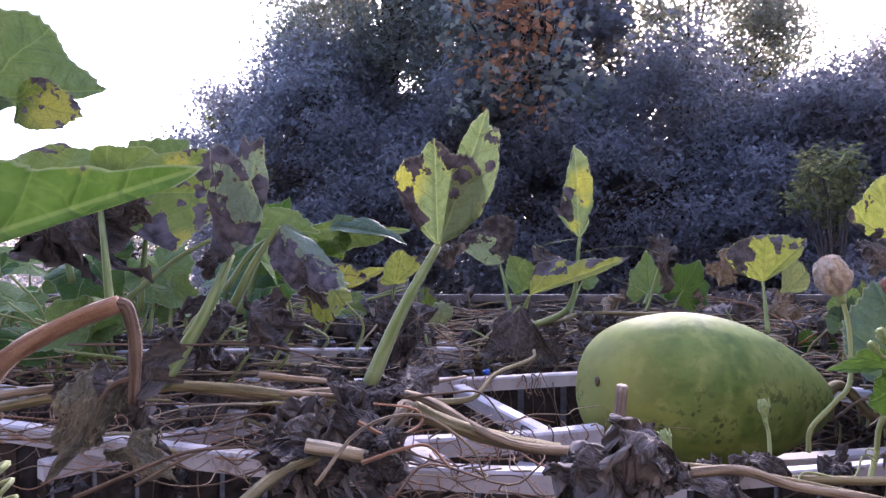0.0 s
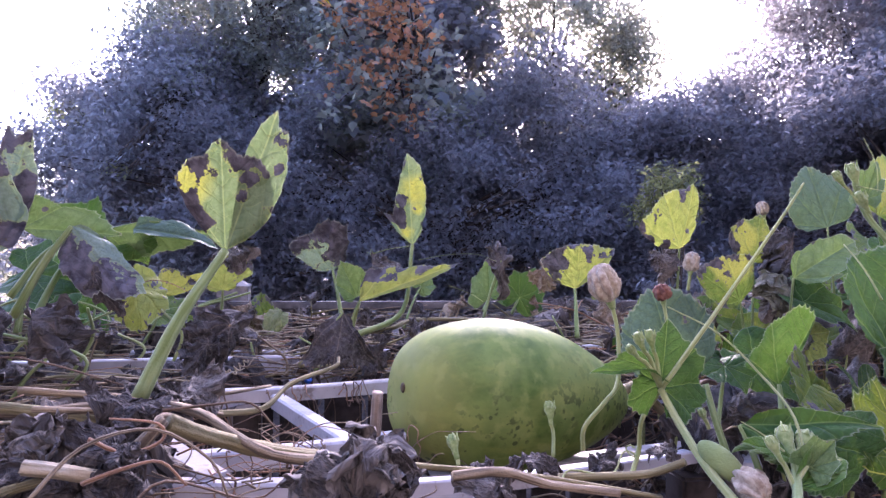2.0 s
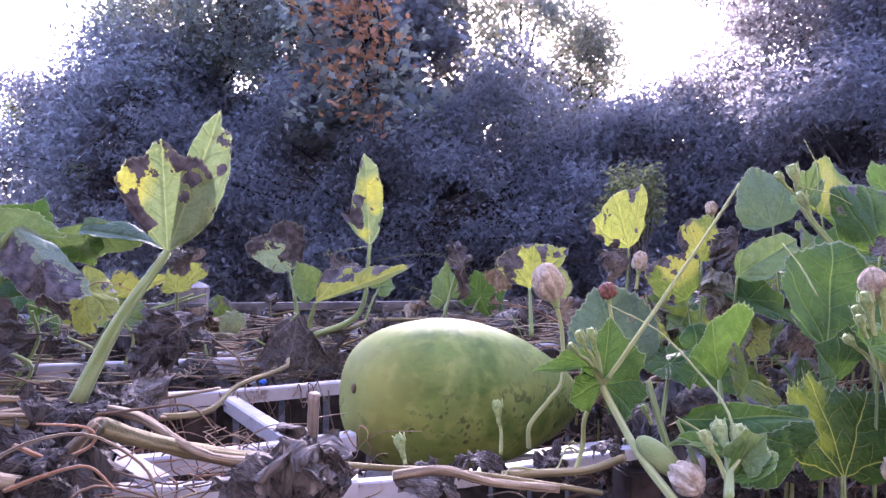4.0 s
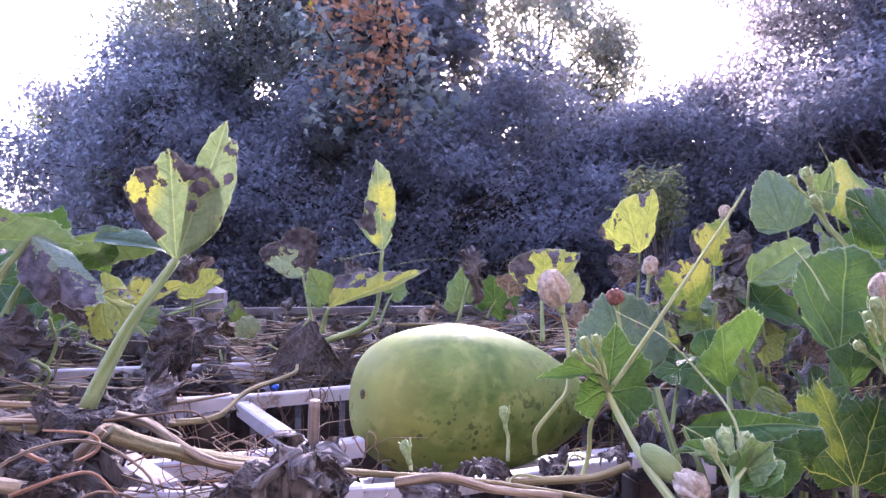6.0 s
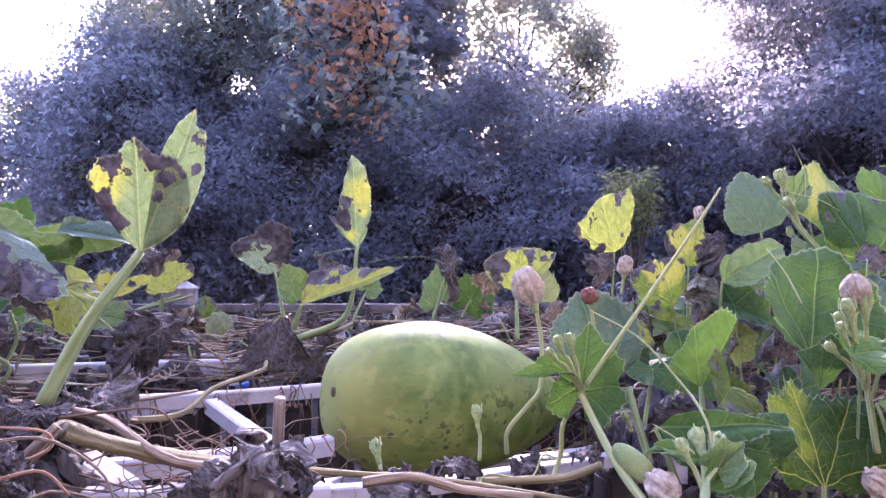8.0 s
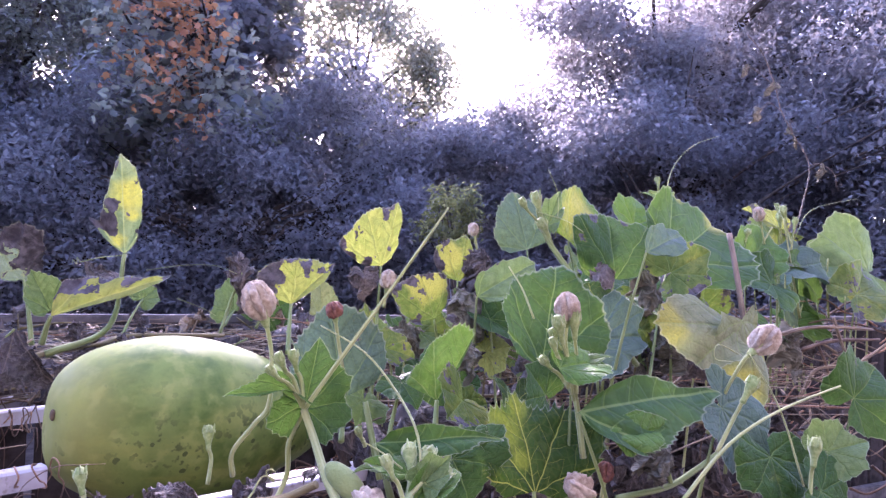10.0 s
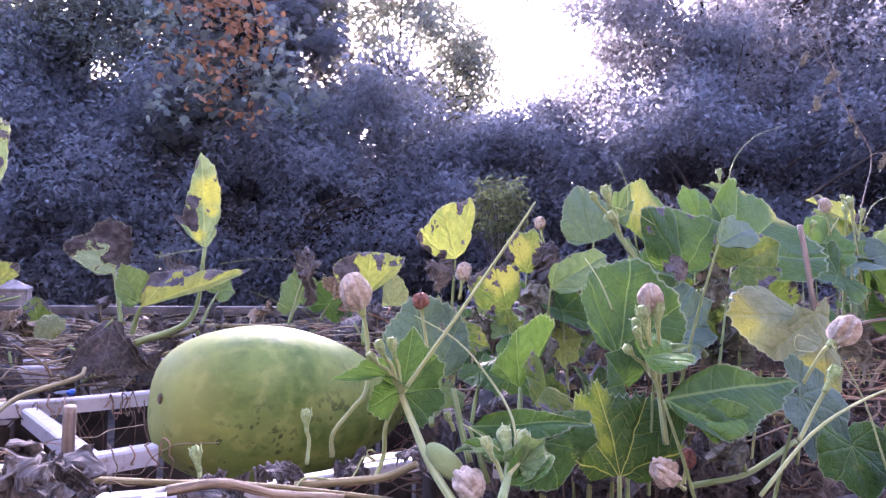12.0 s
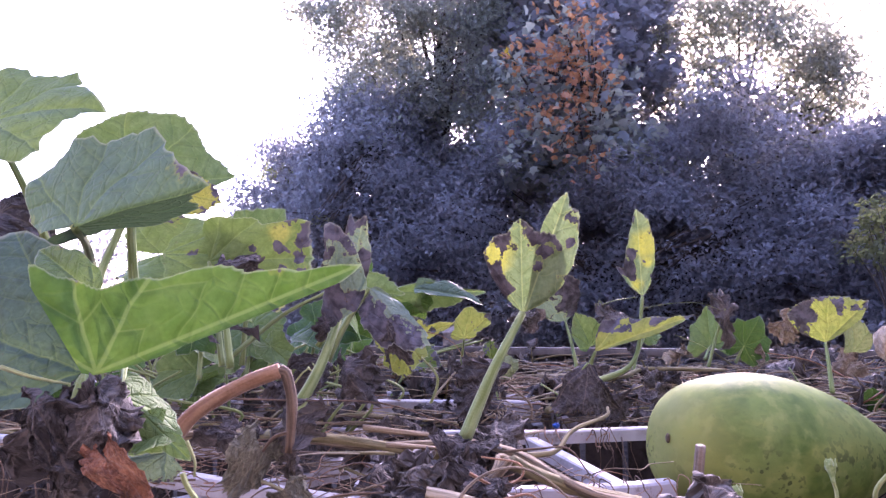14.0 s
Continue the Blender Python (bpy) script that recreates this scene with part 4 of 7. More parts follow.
# ---- canes ----
cane = thing("cane", (0.122, 0.470, 1.066), "short weathered bamboo cane standing in the trellis", "cane")
stem("shaft", cane, M_CANE, [(0.121, 0.480, 1.027), (0.122, 0.470, 1.066), (0.123, 0.460, 1.106)], 0.0043, 0.0040, sides=10)
cane = thing("cane", (1.141, 0.710, 1.107), "weathered brown bamboo cane among the leaves", "cane")
stem("shaft", cane, M_CANE, [(1.170, 0.720, 1.031), (1.141, 0.710, 1.107), (1.104, 0.700, 1.211), (1.083, 0.700, 1.284)], 0.0048, 0.0042, sides=10)

# ---- vine on the far side of the gourd ----
mid_vine = thing("gourd_vine", (0.151, 1.200, 1.060), "yellowing gourd vine with upright leaves on the trellis", "vine", "gourd vines")
stem("stem", mid_vine, M_VINE, [(0.055, 1.080, 1.026), (0.141, 1.200, 1.058), (0.217, 1.250, 1.065), (0.273, 1.300, 1.075), (0.440, 1.350, 1.069)], 0.0055, 0.004)
leaf(mid_vine, (0.253, 1.240, 1.221), (0.239, 1.220, 1.391), (0.15, -1, 0.1), 0.1, M_LEAF_SPOT, (0.146, 1.200, 1.057), "upright folded leaf, pale yellow-green with a burnt edge", outline=SPEAR, r=0.006, via=(0.235, 1.240, 1.097), fold=0.15, droop=-0.08, ripple=0.05, teeth=0.012, rings=18, burn=((-0.17, 0.33, 0.15), (-0.26, 0.38, 0.12), (-0.12, 0.50, 0.10), (-0.10, 0.22, 0.08), (-0.07, 0.85, 0.06), (0.03, 0.39, 0.05), (0.12, 0.22, 0.03)), gold=((0.09, 0.59, 0.24), (-0.06, 0.14, 0.12), (0.08, 0.38, 0.10)))
leaf(mid_vine, (0.107, 1.260, 1.171), (0.103, 1.230, 1.261), (0.1, -0.95, 0.2), 0.1, M_LEAF_DUSK, (0.126, 1.220, 1.070), "half-withered leaf, dark grey above and green below", outline=RAGGED, r=0.004, fold=-0.15, droop=0.2, ripple=0.10, crumple=0.04, rings=18, burn=((-0.51, 0.68, 0.45), (-0.15, 0.78, 0.50), (0.20, 0.80, 0.60), (0.20, 0.40, 0.50), (-0.72, 0.58, 0.25), (0.0, 0.42, 0.40), (-0.32, 0.58, 0.36)))
leaf(mid_vine, (0.152, 1.180, 1.119), (0.318, 1.140, 1.195), (0.1, -0.85, 0.55), 0.1, M_LEAF_YEL, (0.141, 1.200, 1.074), "yellow leaf with brown blotches, folded along its rib", outline=FOLDED, r=0.005, fold=0.15, droop=0.1, ripple=0.05, rings=16, burn=((-0.22, 0.18, 0.18), (-0.10, 0.36, 0.09), (-0.18, 0.46, 0.07), (-0.06, 0.62, 0.05), (0.0, 0.98, 0.06)))
leaf(mid_vine, (0.149, 1.220, 1.125), (0.127, 1.200, 1.186), (0.3, -0.9, 0.2), 0.1, M_LEAF_PALE, None, "", outline=OVAL, fold=0.2)
leaf(mid_vine, (0.486, 1.020, 1.150), (0.545, 1.000, 1.221), (-0.1, -0.85, 0.5), 0.1, M_LEAF_YEL, (0.475, 0.980, 1.077), "yellow leaf with brown blotches", outline=HALVED, r=0.004, fold=0.2, ripple=0.09, burn=((-0.5, 0.1, 0.2), (-0.25, 0.62, 0.14), (-0.08, 0.75, 0.08), (0.05, 0.95, 0.08)))
leaf(mid_vine, (0.542, 1.050, 1.133), (0.543, 1.030, 1.188), (0.2, -0.9, 0.3), 0.1, M_LEAF_LIMP, None, "limp yellowed leaf", outline=OVAL, fold=0.2)
leaf(mid_vine, (0.464, 1.120, 1.179), (0.498, 1.100, 1.141), (-0.2, -0.8, 0.5), 0.07, M_DEAD_TAN, None, "shrivelled leaf", crumple=0.1, span=130)
leaf(mid_vine, (0.510, 1.650, 1.098), (0.498, 1.650, 1.191), (-0.5, -0.9, 0.2), 0.10, M_LEAF_PALE, (0.479, 1.600, 1.067), r=0.004, span=120)
leaf(mid_vine, (0.572, 1.600, 1.101), (0.615, 1.600, 1.171), (0.3, -0.9, 0.2), 0.12, M_LEAF, (0.551, 1.600, 1.059), r=0.004)
leaf(mid_vine, (0.496, 1.500, 1.192), (0.504, 1.480, 1.076), (0.1, -1, 0.0), 0.055, M_DEAD, (0.454, 1.500, 1.055), "hanging withered leaf rolled up", r=0.004, curl=1.2, crumple=0.10)
leaf(mid_vine, (0.209, 1.400, 1.173), (0.260, 1.380, 1.195), (0.0, -0.8, 0.5), 0.07, M_DEAD, None, "shrivelled leaf", crumple=0.14)
leaf(mid_vine, (0.293, 1.400, 1.137), (0.317, 1.400, 1.161), (0.0, -0.8, 0.5), 0.06, M_LEAF_PALE, (0.252, 1.350, 1.054), r=0.003)
tendril(mid_vine, [(0.302, 1.500, 1.191), (0.374, 1.500, 1.204), (0.440, 1.500, 1.205), (0.487, 1.500, 1.188)])
tendril(mid_vine, [(0.255, 1.300, 1.219), (0.216, 1.300, 1.213), (0.189, 1.300, 1.205)], coil=2)
tendril(mid_vine, [(0.354, 1.400, 1.138), (0.404, 1.400, 1.119), (0.429, 1.400, 1.104)])

# ---- vine with the tall leaf ----
tall_vine = thing("gourd_vine", (-0.067, 0.620, 1.072), "pale gourd vine with one tall cupped leaf", "vine", "gourd vines")
leaf(tall_vine, (-0.005, 0.660, 1.203), (-0.008, 0.645, 1.304), (0.05, -1, 0.05), 0.1, M_LEAF_SPOT, (-0.067, 0.610, 1.076), "tall cupped leaf, yellow-green with dark dead blotches", outline=CUPPED, r=0.007, via=(-0.039, 0.625, 1.141), fold=0.1, droop=-0.12, ripple=0.05, curl=0.3, teeth=0.012, rings=20, spokes=90, burn=((-0.28, 0.42, 0.15), (-0.16, 0.26, 0.11), (-0.20, 0.84, 0.08), (0.20, 0.86, 0.12), (0.24, 0.66, 0.08), (0.17, 0.50, 0.08), (0.14, 0.34, 0.08), (0.40, 0.52, 0.09), (0.34, 0.28, 0.08)), gold=((-0.34, 0.62, 0.30),))
leaf(tall_vine, (-0.003, 0.652, 1.204), (0.042, 0.640, 1.335), (-0.35, -0.93, 0.10), 0.1, M_LEAF_SPOT, None, "", outline=FURLED, fold=0.05, droop=0.10, ripple=0.04, curl=0.35, teeth=0.010, rings=20, spokes=70, burn=((0.12, 0.92, 0.06), (0.16, 0.62, 0.05)))
leaf(tall_vine, (-0.003, 0.675, 1.199), (0.028, 0.700, 1.216), (0.0, -0.6, 0.6), 0.04, M_DEAD, None, "withered leaf lobe", crumple=0.12)
stem("stem", tall_vine, M_DRY, [(-0.476, 0.720, 1.043), (-0.374, 0.700, 1.058), (-0.289, 0.680, 1.063), (-0.191, 0.660, 1.056), (-0.121, 0.640, 1.063), (-0.065, 0.620, 1.070), (-0.012, 0.580, 1.068), (0.051, 0.520, 1.049), (0.123, 0.530, 1.040)], 0.0042, 0.0036, wobble=0.28, ribs=0.12, sides=12)

# ---- vines at the far left ----
left_vine = thing("gourd_vine", (-0.279, 0.660, 1.068), "half-dead gourd vine with holed and burnt leaves", "vine", "gourd vines")
leaf(left_vine, (-0.215, 0.680, 1.194), (-0.186, 0.690, 1.317), (0.35, -0.95, 0.1), 0.1, M_LEAF_DUSK, (-0.264, 0.630, 1.073), "upright folded leaf, grey-green and dark purple", outline=TORCH, r=0.0075, via=(-0.230, 0.650, 1.139), fold=0.2, droop=-0.05, ripple=0.05, crumple=0.015, teeth=0.008, rings=18, burn=((-0.07, 0.96, 0.09), (0.13, 0.52, 0.14)))
leaf(left_vine, (-0.210, 0.662, 1.192), (-0.216, 0.655, 1.303), (0.1, -1, 0.1), 0.1, M_LEAF_DUSK, None, "grey-green fold of a dying leaf, black along its edge", outline=SHEATH, fold=-0.22, droop=0.08, ripple=0.08, crumple=0.025, teeth=0.012, rings=18, burn=((-0.10, 0.09, 0.16), (-0.04, 0.26, 0.18), (-0.10, 0.50, 0.13), (0.14, 0.24, 0.15), (-0.06, 0.70, 0.07), (-0.10, 0.93, 0.05)))
leaf(left_vine, (-0.222, 0.650, 1.192), (-0.236, 0.640, 1.168), (-0.2, -1, 0.2), 0.03, M_DEAD_DARK, None, "blackened leaf lobe", crumple=0.08)
leaf(left_vine, (-0.474, 0.920, 1.272), (-0.306, 0.890, 1.280), (0.05, -1, 0.1), 0.1, M_LEAF_EATEN, (-0.420, 0.850, 1.121), "pale green leaf eaten away along its edges", outline=BLANKET, r=0.005, fold=0.10, droop=0.12, ripple=0.05, teeth=0.012, rings=20, spokes=100, burn=((-0.13, 0.87, 0.07), (-0.08, 0.68, 0.06), (-0.01, 0.86, 0.08), (0.08, 0.71, 0.06), (0.15, 0.88, 0.05), (0.30, 0.50, 0.15), (0.42, 0.61, 0.10), (-0.09, 0.42, 0.09), (-0.28, 0.96, 0.05)), gold=((-0.24, 0.68, 0.12), (0.39, 0.74, 0.15)))
leaf(left_vine, (-0.428, 0.980, 1.279), (-0.386, 1.000, 1.370), (0.1, -1, 0.4), 0.13, M_LEAF_PALE, (-0.429, 0.950, 1.111), r=0.005, fold=0.3, droop=0.4)
leaf(left_vine, (-0.401, 0.780, 1.259), (-0.396, 0.750, 1.197), (-0.5, -0.6, 0.6), 0.12, M_DEAD_DARK, (-0.357, 0.720, 1.133), "hanging blackened leaf", r=0.005, crumple=0.10, fold=-0.4)
leaf(left_vine, (-0.488, 0.800, 1.241), (-0.332, 0.760, 1.239), (0.1, -0.7, 0.7), 0.10, M_DEAD_DARK, None, "blackened leaf", crumple=0.11, fold=-0.5, droop=0.5)
leaf(left_vine, (-0.199, 0.950, 1.228), (-0.048, 0.930, 1.225), (0.0, -0.98, -0.1), 0.1, M_LEAF_PALE, (-0.309, 0.950, 1.141), "green leaf lying level with a pale turned-up rim", outline=SAIL, r=0.005, via=(-0.269, 0.970, 1.203), fold=0.10, ripple=0.05)
leaf(left_vine, (-0.158, 0.938, 1.231), (-0.050, 0.925, 1.227), (0.0, -0.7, 0.75), 0.1, M_LEAF_BLUE, None, "pale downy upper rim of a leaf", outline=LANCE, fold=0.3, ripple=0.09, teeth=0.02)
leaf(left_vine, (-0.281, 0.910, 1.229), (-0.164, 0.905, 1.227), (0.05, -0.97, 0.2), 0.1, M_LEAF_PALE, (-0.420, 0.880, 1.130), "broad pale green leaf with a bristly rim", outline=SHELF, r=0.004, fold=0.08, ripple=0.05, burn=((-0.22, 0.21, 0.05),))
leaf(left_vine, (-0.156, 0.950, 1.215), (-0.142, 0.940, 1.186), (0.0, -1, 0.0), 0.05, M_LEAF_BRIGHT, None, "hanging leaf lobe", span=100, fold=0.2)
leaf(left_vine, (-0.288, 1.120, 1.204), (-0.289, 1.050, 1.268), (0.2, -0.75, 0.65), 0.15, M_LEAF_BRIGHT, (-0.319, 1.050, 1.100), r=0.006, fold=0.3, droop=0.3)
leaf(left_vine, (-0.220, 0.900, 1.232), (-0.152, 0.860, 1.149), (0.10, -0.95, 0.15), 0.1, M_LEAF_DUSK, (-0.284, 0.900, 1.120), "drooping leaf, dead and purple-grey along one side", outline=HOOD, r=0.006, fold=-0.35, droop=0.12, ripple=0.05, crumple=0.025, rings=18, burn=((0.22, 0.20, 0.24), (0.26, 0.36, 0.22), (0.19, 0.50, 0.24), (0.03, 0.27, 0.13), (0.02, 0.62, 0.18), (-0.02, 0.90, 0.20)))
leaf(left_vine, (-0.190, 0.880, 1.176), (-0.158, 0.860, 1.118), (-0.2, -0.95, 0.1), 0.05, M_DEAD_DARK, None, "blackened rag of a drooping leaf", crumple=0.08, fold=-0.4, wither=0.5, rings=14, spokes=70)
tendril(left_vine, [(-0.287, 0.740, 1.106), (-0.275, 0.740, 1.123), (-0.268, 0.740, 1.129)], 0.0013, coil=3)
tendril(left_vine, [(-0.055, 0.950, 1.029), (-0.045, 0.950, 1.036), (-0.039, 0.950, 1.040)], 0.0013, coil=4, material=M_STRAW)
tendril(left_vine, [(-0.173, 1.000, 1.153), (-0.141, 1.000, 1.162), (-0.100, 1.000, 1.145), (-0.082, 1.000, 1.116)], 0.0010, material=M_RUST)
leaf(left_vine, (-0.231, 1.430, 1.116), (-0.124, 1.410, 1.165), (0.0, -0.95, 0.3), 0.1, M_LEAF_YEL, (-0.264, 1.450, 1.037), "bright yellow leaf", outline=FLAG, r=0.004, fold=0.15, ripple=0.06, burn=((0.0, 0.55, 0.06),), gold=((-0.09, 0.40, 0.7), (0.0, 0.8, 0.3)))
leaf(left_vine, (-0.095, 1.310, 1.133), (-0.043, 1.290, 1.182), (0.0, -0.97, 0.2), 0.1, M_LEAF_YEL, (-0.110, 1.400, 1.020), "yellow-green leaf with square corners", outline=CORNERED, r=0.004, fold=0.1, ripple=0.05, teeth=0.012)
leaf(left_vine, (-0.231, 1.400, 1.083), (-0.145, 1.350, 1.081), (0.0, -0.6, 0.8), 0.09, M_LEAF_TURN, (-0.243, 1.400, 1.031), r=0.004)
leaf(left_vine, (-0.208, 1.150, 1.147), (-0.185, 1.100, 1.076), (0.2, -0.9, 0.2), 0.09, M_LEAF_YEL, None, "limp yellow-brown leaf", fold=-0.4, crumple=0.06)
leaf(left_vine, (-0.361, 1.150, 1.166), (-0.256, 1.100, 1.158), (0.0, -0.8, 0.6), 0.12, M_LEAF, (-0.362, 1.100, 1.078), r=0.004)
leaf(left_vine, (-0.466, 1.100, 1.168), (-0.411, 1.050, 1.118), (0.0, -0.9, 0.4), 0.11, M_LEAF_PALE, (-0.460, 1.050, 1.067), r=0.004)
leaf(left_vine, (-0.495, 0.950, 1.180), (-0.440, 0.900, 1.145), (0.2, -0.9, 0.4), 0.12, M_LEAF, (-0.475, 0.900, 1.094), r=0.004)
leaf(left_vine, (-0.384, 0.950, 1.141), (-0.342, 0.930, 1.116), (0.1, -0.7, 0.7), 0.05, M_LEAF_PALE, (-0.379, 0.930, 1.082), r=0.003)
stem("stem", left_vine, M_VINE, [(-0.533, 0.750, 1.017), (-0.325, 0.680, 1.060), (-0.268, 0.640, 1.070), (-0.196, 0.640, 1.066), (-0.073, 0.600, 1.059)], 0.006, 0.005, wobble=0.15)
rnd = random.Random(5)
for k in range(60):
    x, y = rnd.uniform(-1.0, -0.14), rnd.uniform(0.88, 1.5)
    h = rnd.uniform(0.06, 0.16)
    q = Vector((x, y, 1.0))
    stem("stalk", left_vine, M_STALK if k % 3 else M_STALK_PALE, [q, q + Vector((rnd.uniform(-0.05, 0.05), 0, h * 0.6)), q + Vector((rnd.uniform(-0.12, 0.12), rnd.uniform(-0.05, 0.05), h))], 0.0032, 0.0022, sides=6)

for k in range(26):
    x, y = rnd.uniform(-1.15, -0.22), rnd.uniform(1.0, 1.55)
    q = Vector((x, y, 1.0))
    b = q + Vector((rnd.uniform(-0.05, 0.05), rnd.uniform(-0.05, 0.05), rnd.uniform(0.05, 0.17)))
    tip = b + Vector((rnd.uniform(-0.09, 0.09), rnd.uniform(-0.08, 0.0), rnd.uniform(-0.07, 0.05)))
    leaf(left_vine, b, tip, (rnd.uniform(-0.4, 0.4), -0.7, 0.6), rnd.uniform(0.06, 0.12), rnd.choice((M_LEAF_BRIGHT, M_LEAF_PALE, M_LEAF_PALE, M_LEAF, M_LEAF_EATEN, M_LEAF_BRIGHT)), q, r=0.003, fold=rnd.uniform(-0.3, 0.4), spokes=48, rings=7)

# ---- vine beside the camera's start ----
near_vine = thing("gourd_vine", (-0.217, 0.200, 1.178), "broad-leaved green gourd vine rising beside the trellis edge", "vine", "gourd vines")
leaf(near_vine, (-0.249, 0.250, 1.180), (-0.117, 0.345, 1.245), (0.45, -0.9, 0.0), 0.1, M_LEAF_BRIGHT, (-0.245, 0.240, 1.168), "large green leaf with a downy rim, painted pale as if backlit", outline=NEARBY, r=0.005, fold=0.05, droop=0.06, ripple=0.02, teeth=0.008, rings=18, spokes=110)
leaf(near_vine, (-0.261, 0.270, 1.180), (-0.320, 0.285, 1.262), (0.3, -0.9, 0.2), 0.1, M_LEAF_BLUE, (-0.245, 0.240, 1.168), "dark blue-green leaf", outline=BROAD, r=0.004, fold=0.1, droop=0.15, ripple=0.03, teeth=0.008)
# Separate pale strip that stands for a highlight along the leaf's fold.
leaf(near_vine, (-0.252, 0.262, 1.222), (-0.295, 0.270, 1.253), (0.2, -0.85, 0.45), 0.1, M_LEAF_PALE, None, "pale leaf strip added for the highlight on the fold", outline=LANCE, fold=0.2, ripple=0.02, teeth=0.008)
leaf(near_vine, (-0.330, 0.360, 1.269), (-0.223, 0.330, 1.296), (0.0, -0.95, 0.30), 0.135, M_LEAF_BLUE, (-0.458, 0.600, 1.223), "blue-grey leaf with purple edge", r=0.005, fold=-1.0, lean=-0.95, droop=0.2, lobes=0.2, ripple=0.05)
leaf(near_vine, (-0.427, 0.600, 1.328), (-0.319, 0.650, 1.369), (0.0, -1.0, 0.05), 0.1, M_LEAF_PALE, (-0.462, 0.680, 1.229), "pale backlit leaf", outline=WING, teeth=0.01, r=0.005, fold=0.04, ripple=0.04, rings=16)
leaf(near_vine, (-0.523, 0.520, 1.388), (-0.407, 0.500, 1.408), (0.0, -0.8, 0.65), 0.14, M_LEAF_PALE, (-0.496, 0.600, 1.235), "pale backlit leaf", r=0.005, fold=0.15, droop=0.5)
leaf(near_vine, (-0.381, 0.600, 1.332), (-0.328, 0.600, 1.324), (0.0, -0.95, 0.2), 0.1, M_LEAF_TURN, None, "hanging leaf lobe turning yellow", outline=OVAL, fold=0.05, gold=((0.0, 0.7, 0.5),))
leaf(near_vine, (-0.569, 0.600, 1.308), (-0.488, 0.580, 1.293), (0.0, -0.8, 0.65), 0.10, M_DEAD_DARK, None, "blackened leaf", crumple=0.1)
leaf(near_vine, (-0.561, 0.950, 1.286), (-0.378, 0.900, 1.291), (0.1, -0.9, 0.4), 0.13, M_LEAF_EATEN, (-0.497, 0.900, 1.155), "blotched leaf", r=0.005, fold=0.2)
leaf(near_vine, (-0.257, 0.300, 1.163), (-0.209, 0.290, 1.134), (0.3, -0.7, 0.65), 0.045, M_LEAF_PALE, (-0.288, 0.360, 1.177), "limp pale leaf", r=0.0022, span=120, fold=-0.5, droop=0.5, lobes=0.5, teeth=0.01)
leaf(near_vine, (-0.232, 0.300, 1.143), (-0.255, 0.290, 1.135), (0.0, -0.8, 0.6), 0.028, M_LEAF_PALE, None, "limp pale leaf", span=110, fold=0.4, droop=0.4)
leaf(near_vine, (-0.232, 0.310, 1.129), (-0.259, 0.300, 1.126), (0.0, -0.8, 0.6), 0.03, M_LEAF_DUSK, None, "limp greyish leaf", span=120, fold=-0.4, droop=0.4)
tendril(near_vine, [(-0.212, 0.290, 1.140), (-0.207, 0.290, 1.129), (-0.207, 0.290, 1.120)], 0.0012)
tendril(near_vine, [(-0.214, 0.290, 1.122), (-0.211, 0.290, 1.115), (-0.204, 0.290, 1.106)], 0.0018, coil=3)
tendril(near_vine, [(-0.287, 0.240, 1.186), (-0.269, 0.240, 1.181), (-0.250, 0.240, 1.178)], 0.0013)
stem("stem", near_vine, M_STALK, [(-0.267, 0.270, 1.090), (-0.261, 0.265, 1.139), (-0.251, 0.250, 1.167)], 0.0045, 0.0045)
stem("stem", near_vine, M_STALK, [(-0.455, 0.620, 1.162), (-0.458, 0.600, 1.223), (-0.461, 0.640, 1.286), (-0.454, 0.660, 1.327)], 0.005, 0.004)
stem("stem", near_vine, M_STALK, [(-0.439, 0.660, 1.171), (-0.449, 0.660, 1.249), (-0.455, 0.660, 1.314)], 0.004, 0.0035)
leaf(near_vine, (-0.244, 0.225, 1.164), (-0.228, 0.205, 1.119), (0.1, -0.95, 0.25), 0.062, M_DEAD_DARK, None, "dark withered leaf hanging", crumple=0.14, fold=-0.4, rings=20, spokes=130, wither=0.7)
leaf(near_vine, (-0.251, 0.215, 1.168), (-0.236, 0.200, 1.130), (-0.1, -0.95, 0.25), 0.05, M_DEAD_DARK, None, "dark withered leaf hanging", crumple=0.16, fold=-0.4, rings=16, spokes=108)
leaf(near_vine, (-0.226, 0.225, 1.170), (-0.218, 0.210, 1.132), (0.5, -0.85, 0.2), 0.05, M_DEAD, None, "grey-brown withered leaf hanging", crumple=0.14, fold=-0.6, rings=16, spokes=96)
leaf(near_vine, (-0.214, 0.215, 1.148), (-0.183, 0.200, 1.125), (0.3, -0.9, 0.3), 0.026, M_DEAD_RUST, None, "rust-brown curled leaf", crumple=0.05, curl=1.3, wither=0.4, rings=14)

# ---- bent dry stalk and withered leaf near the edge ----
bent = thing("withered_vine", (-0.207, 0.420, 1.059), "bent rust-brown leaf stalk with its withered leaf hanging", "vine", "withered vines")
stalk = stem("petiole", bent, M_RUST, [(-0.280, 0.385, 1.091), (-0.258, 0.390, 1.132), (-0.225, 0.400, 1.155), (-0.195, 0.404, 1.167)], 0.0062, 0.0058, wobble=0.12, label="rust-brown dry stalk")
stem("petiole", bent, M_DRY_DARK, [(-0.196, 0.404, 1.167), (-0.190, 0.405, 1.163), (-0.186, 0.406, 1.140), (-0.188, 0.408, 1.107)], 0.005, 0.0035, wobble=0.2)
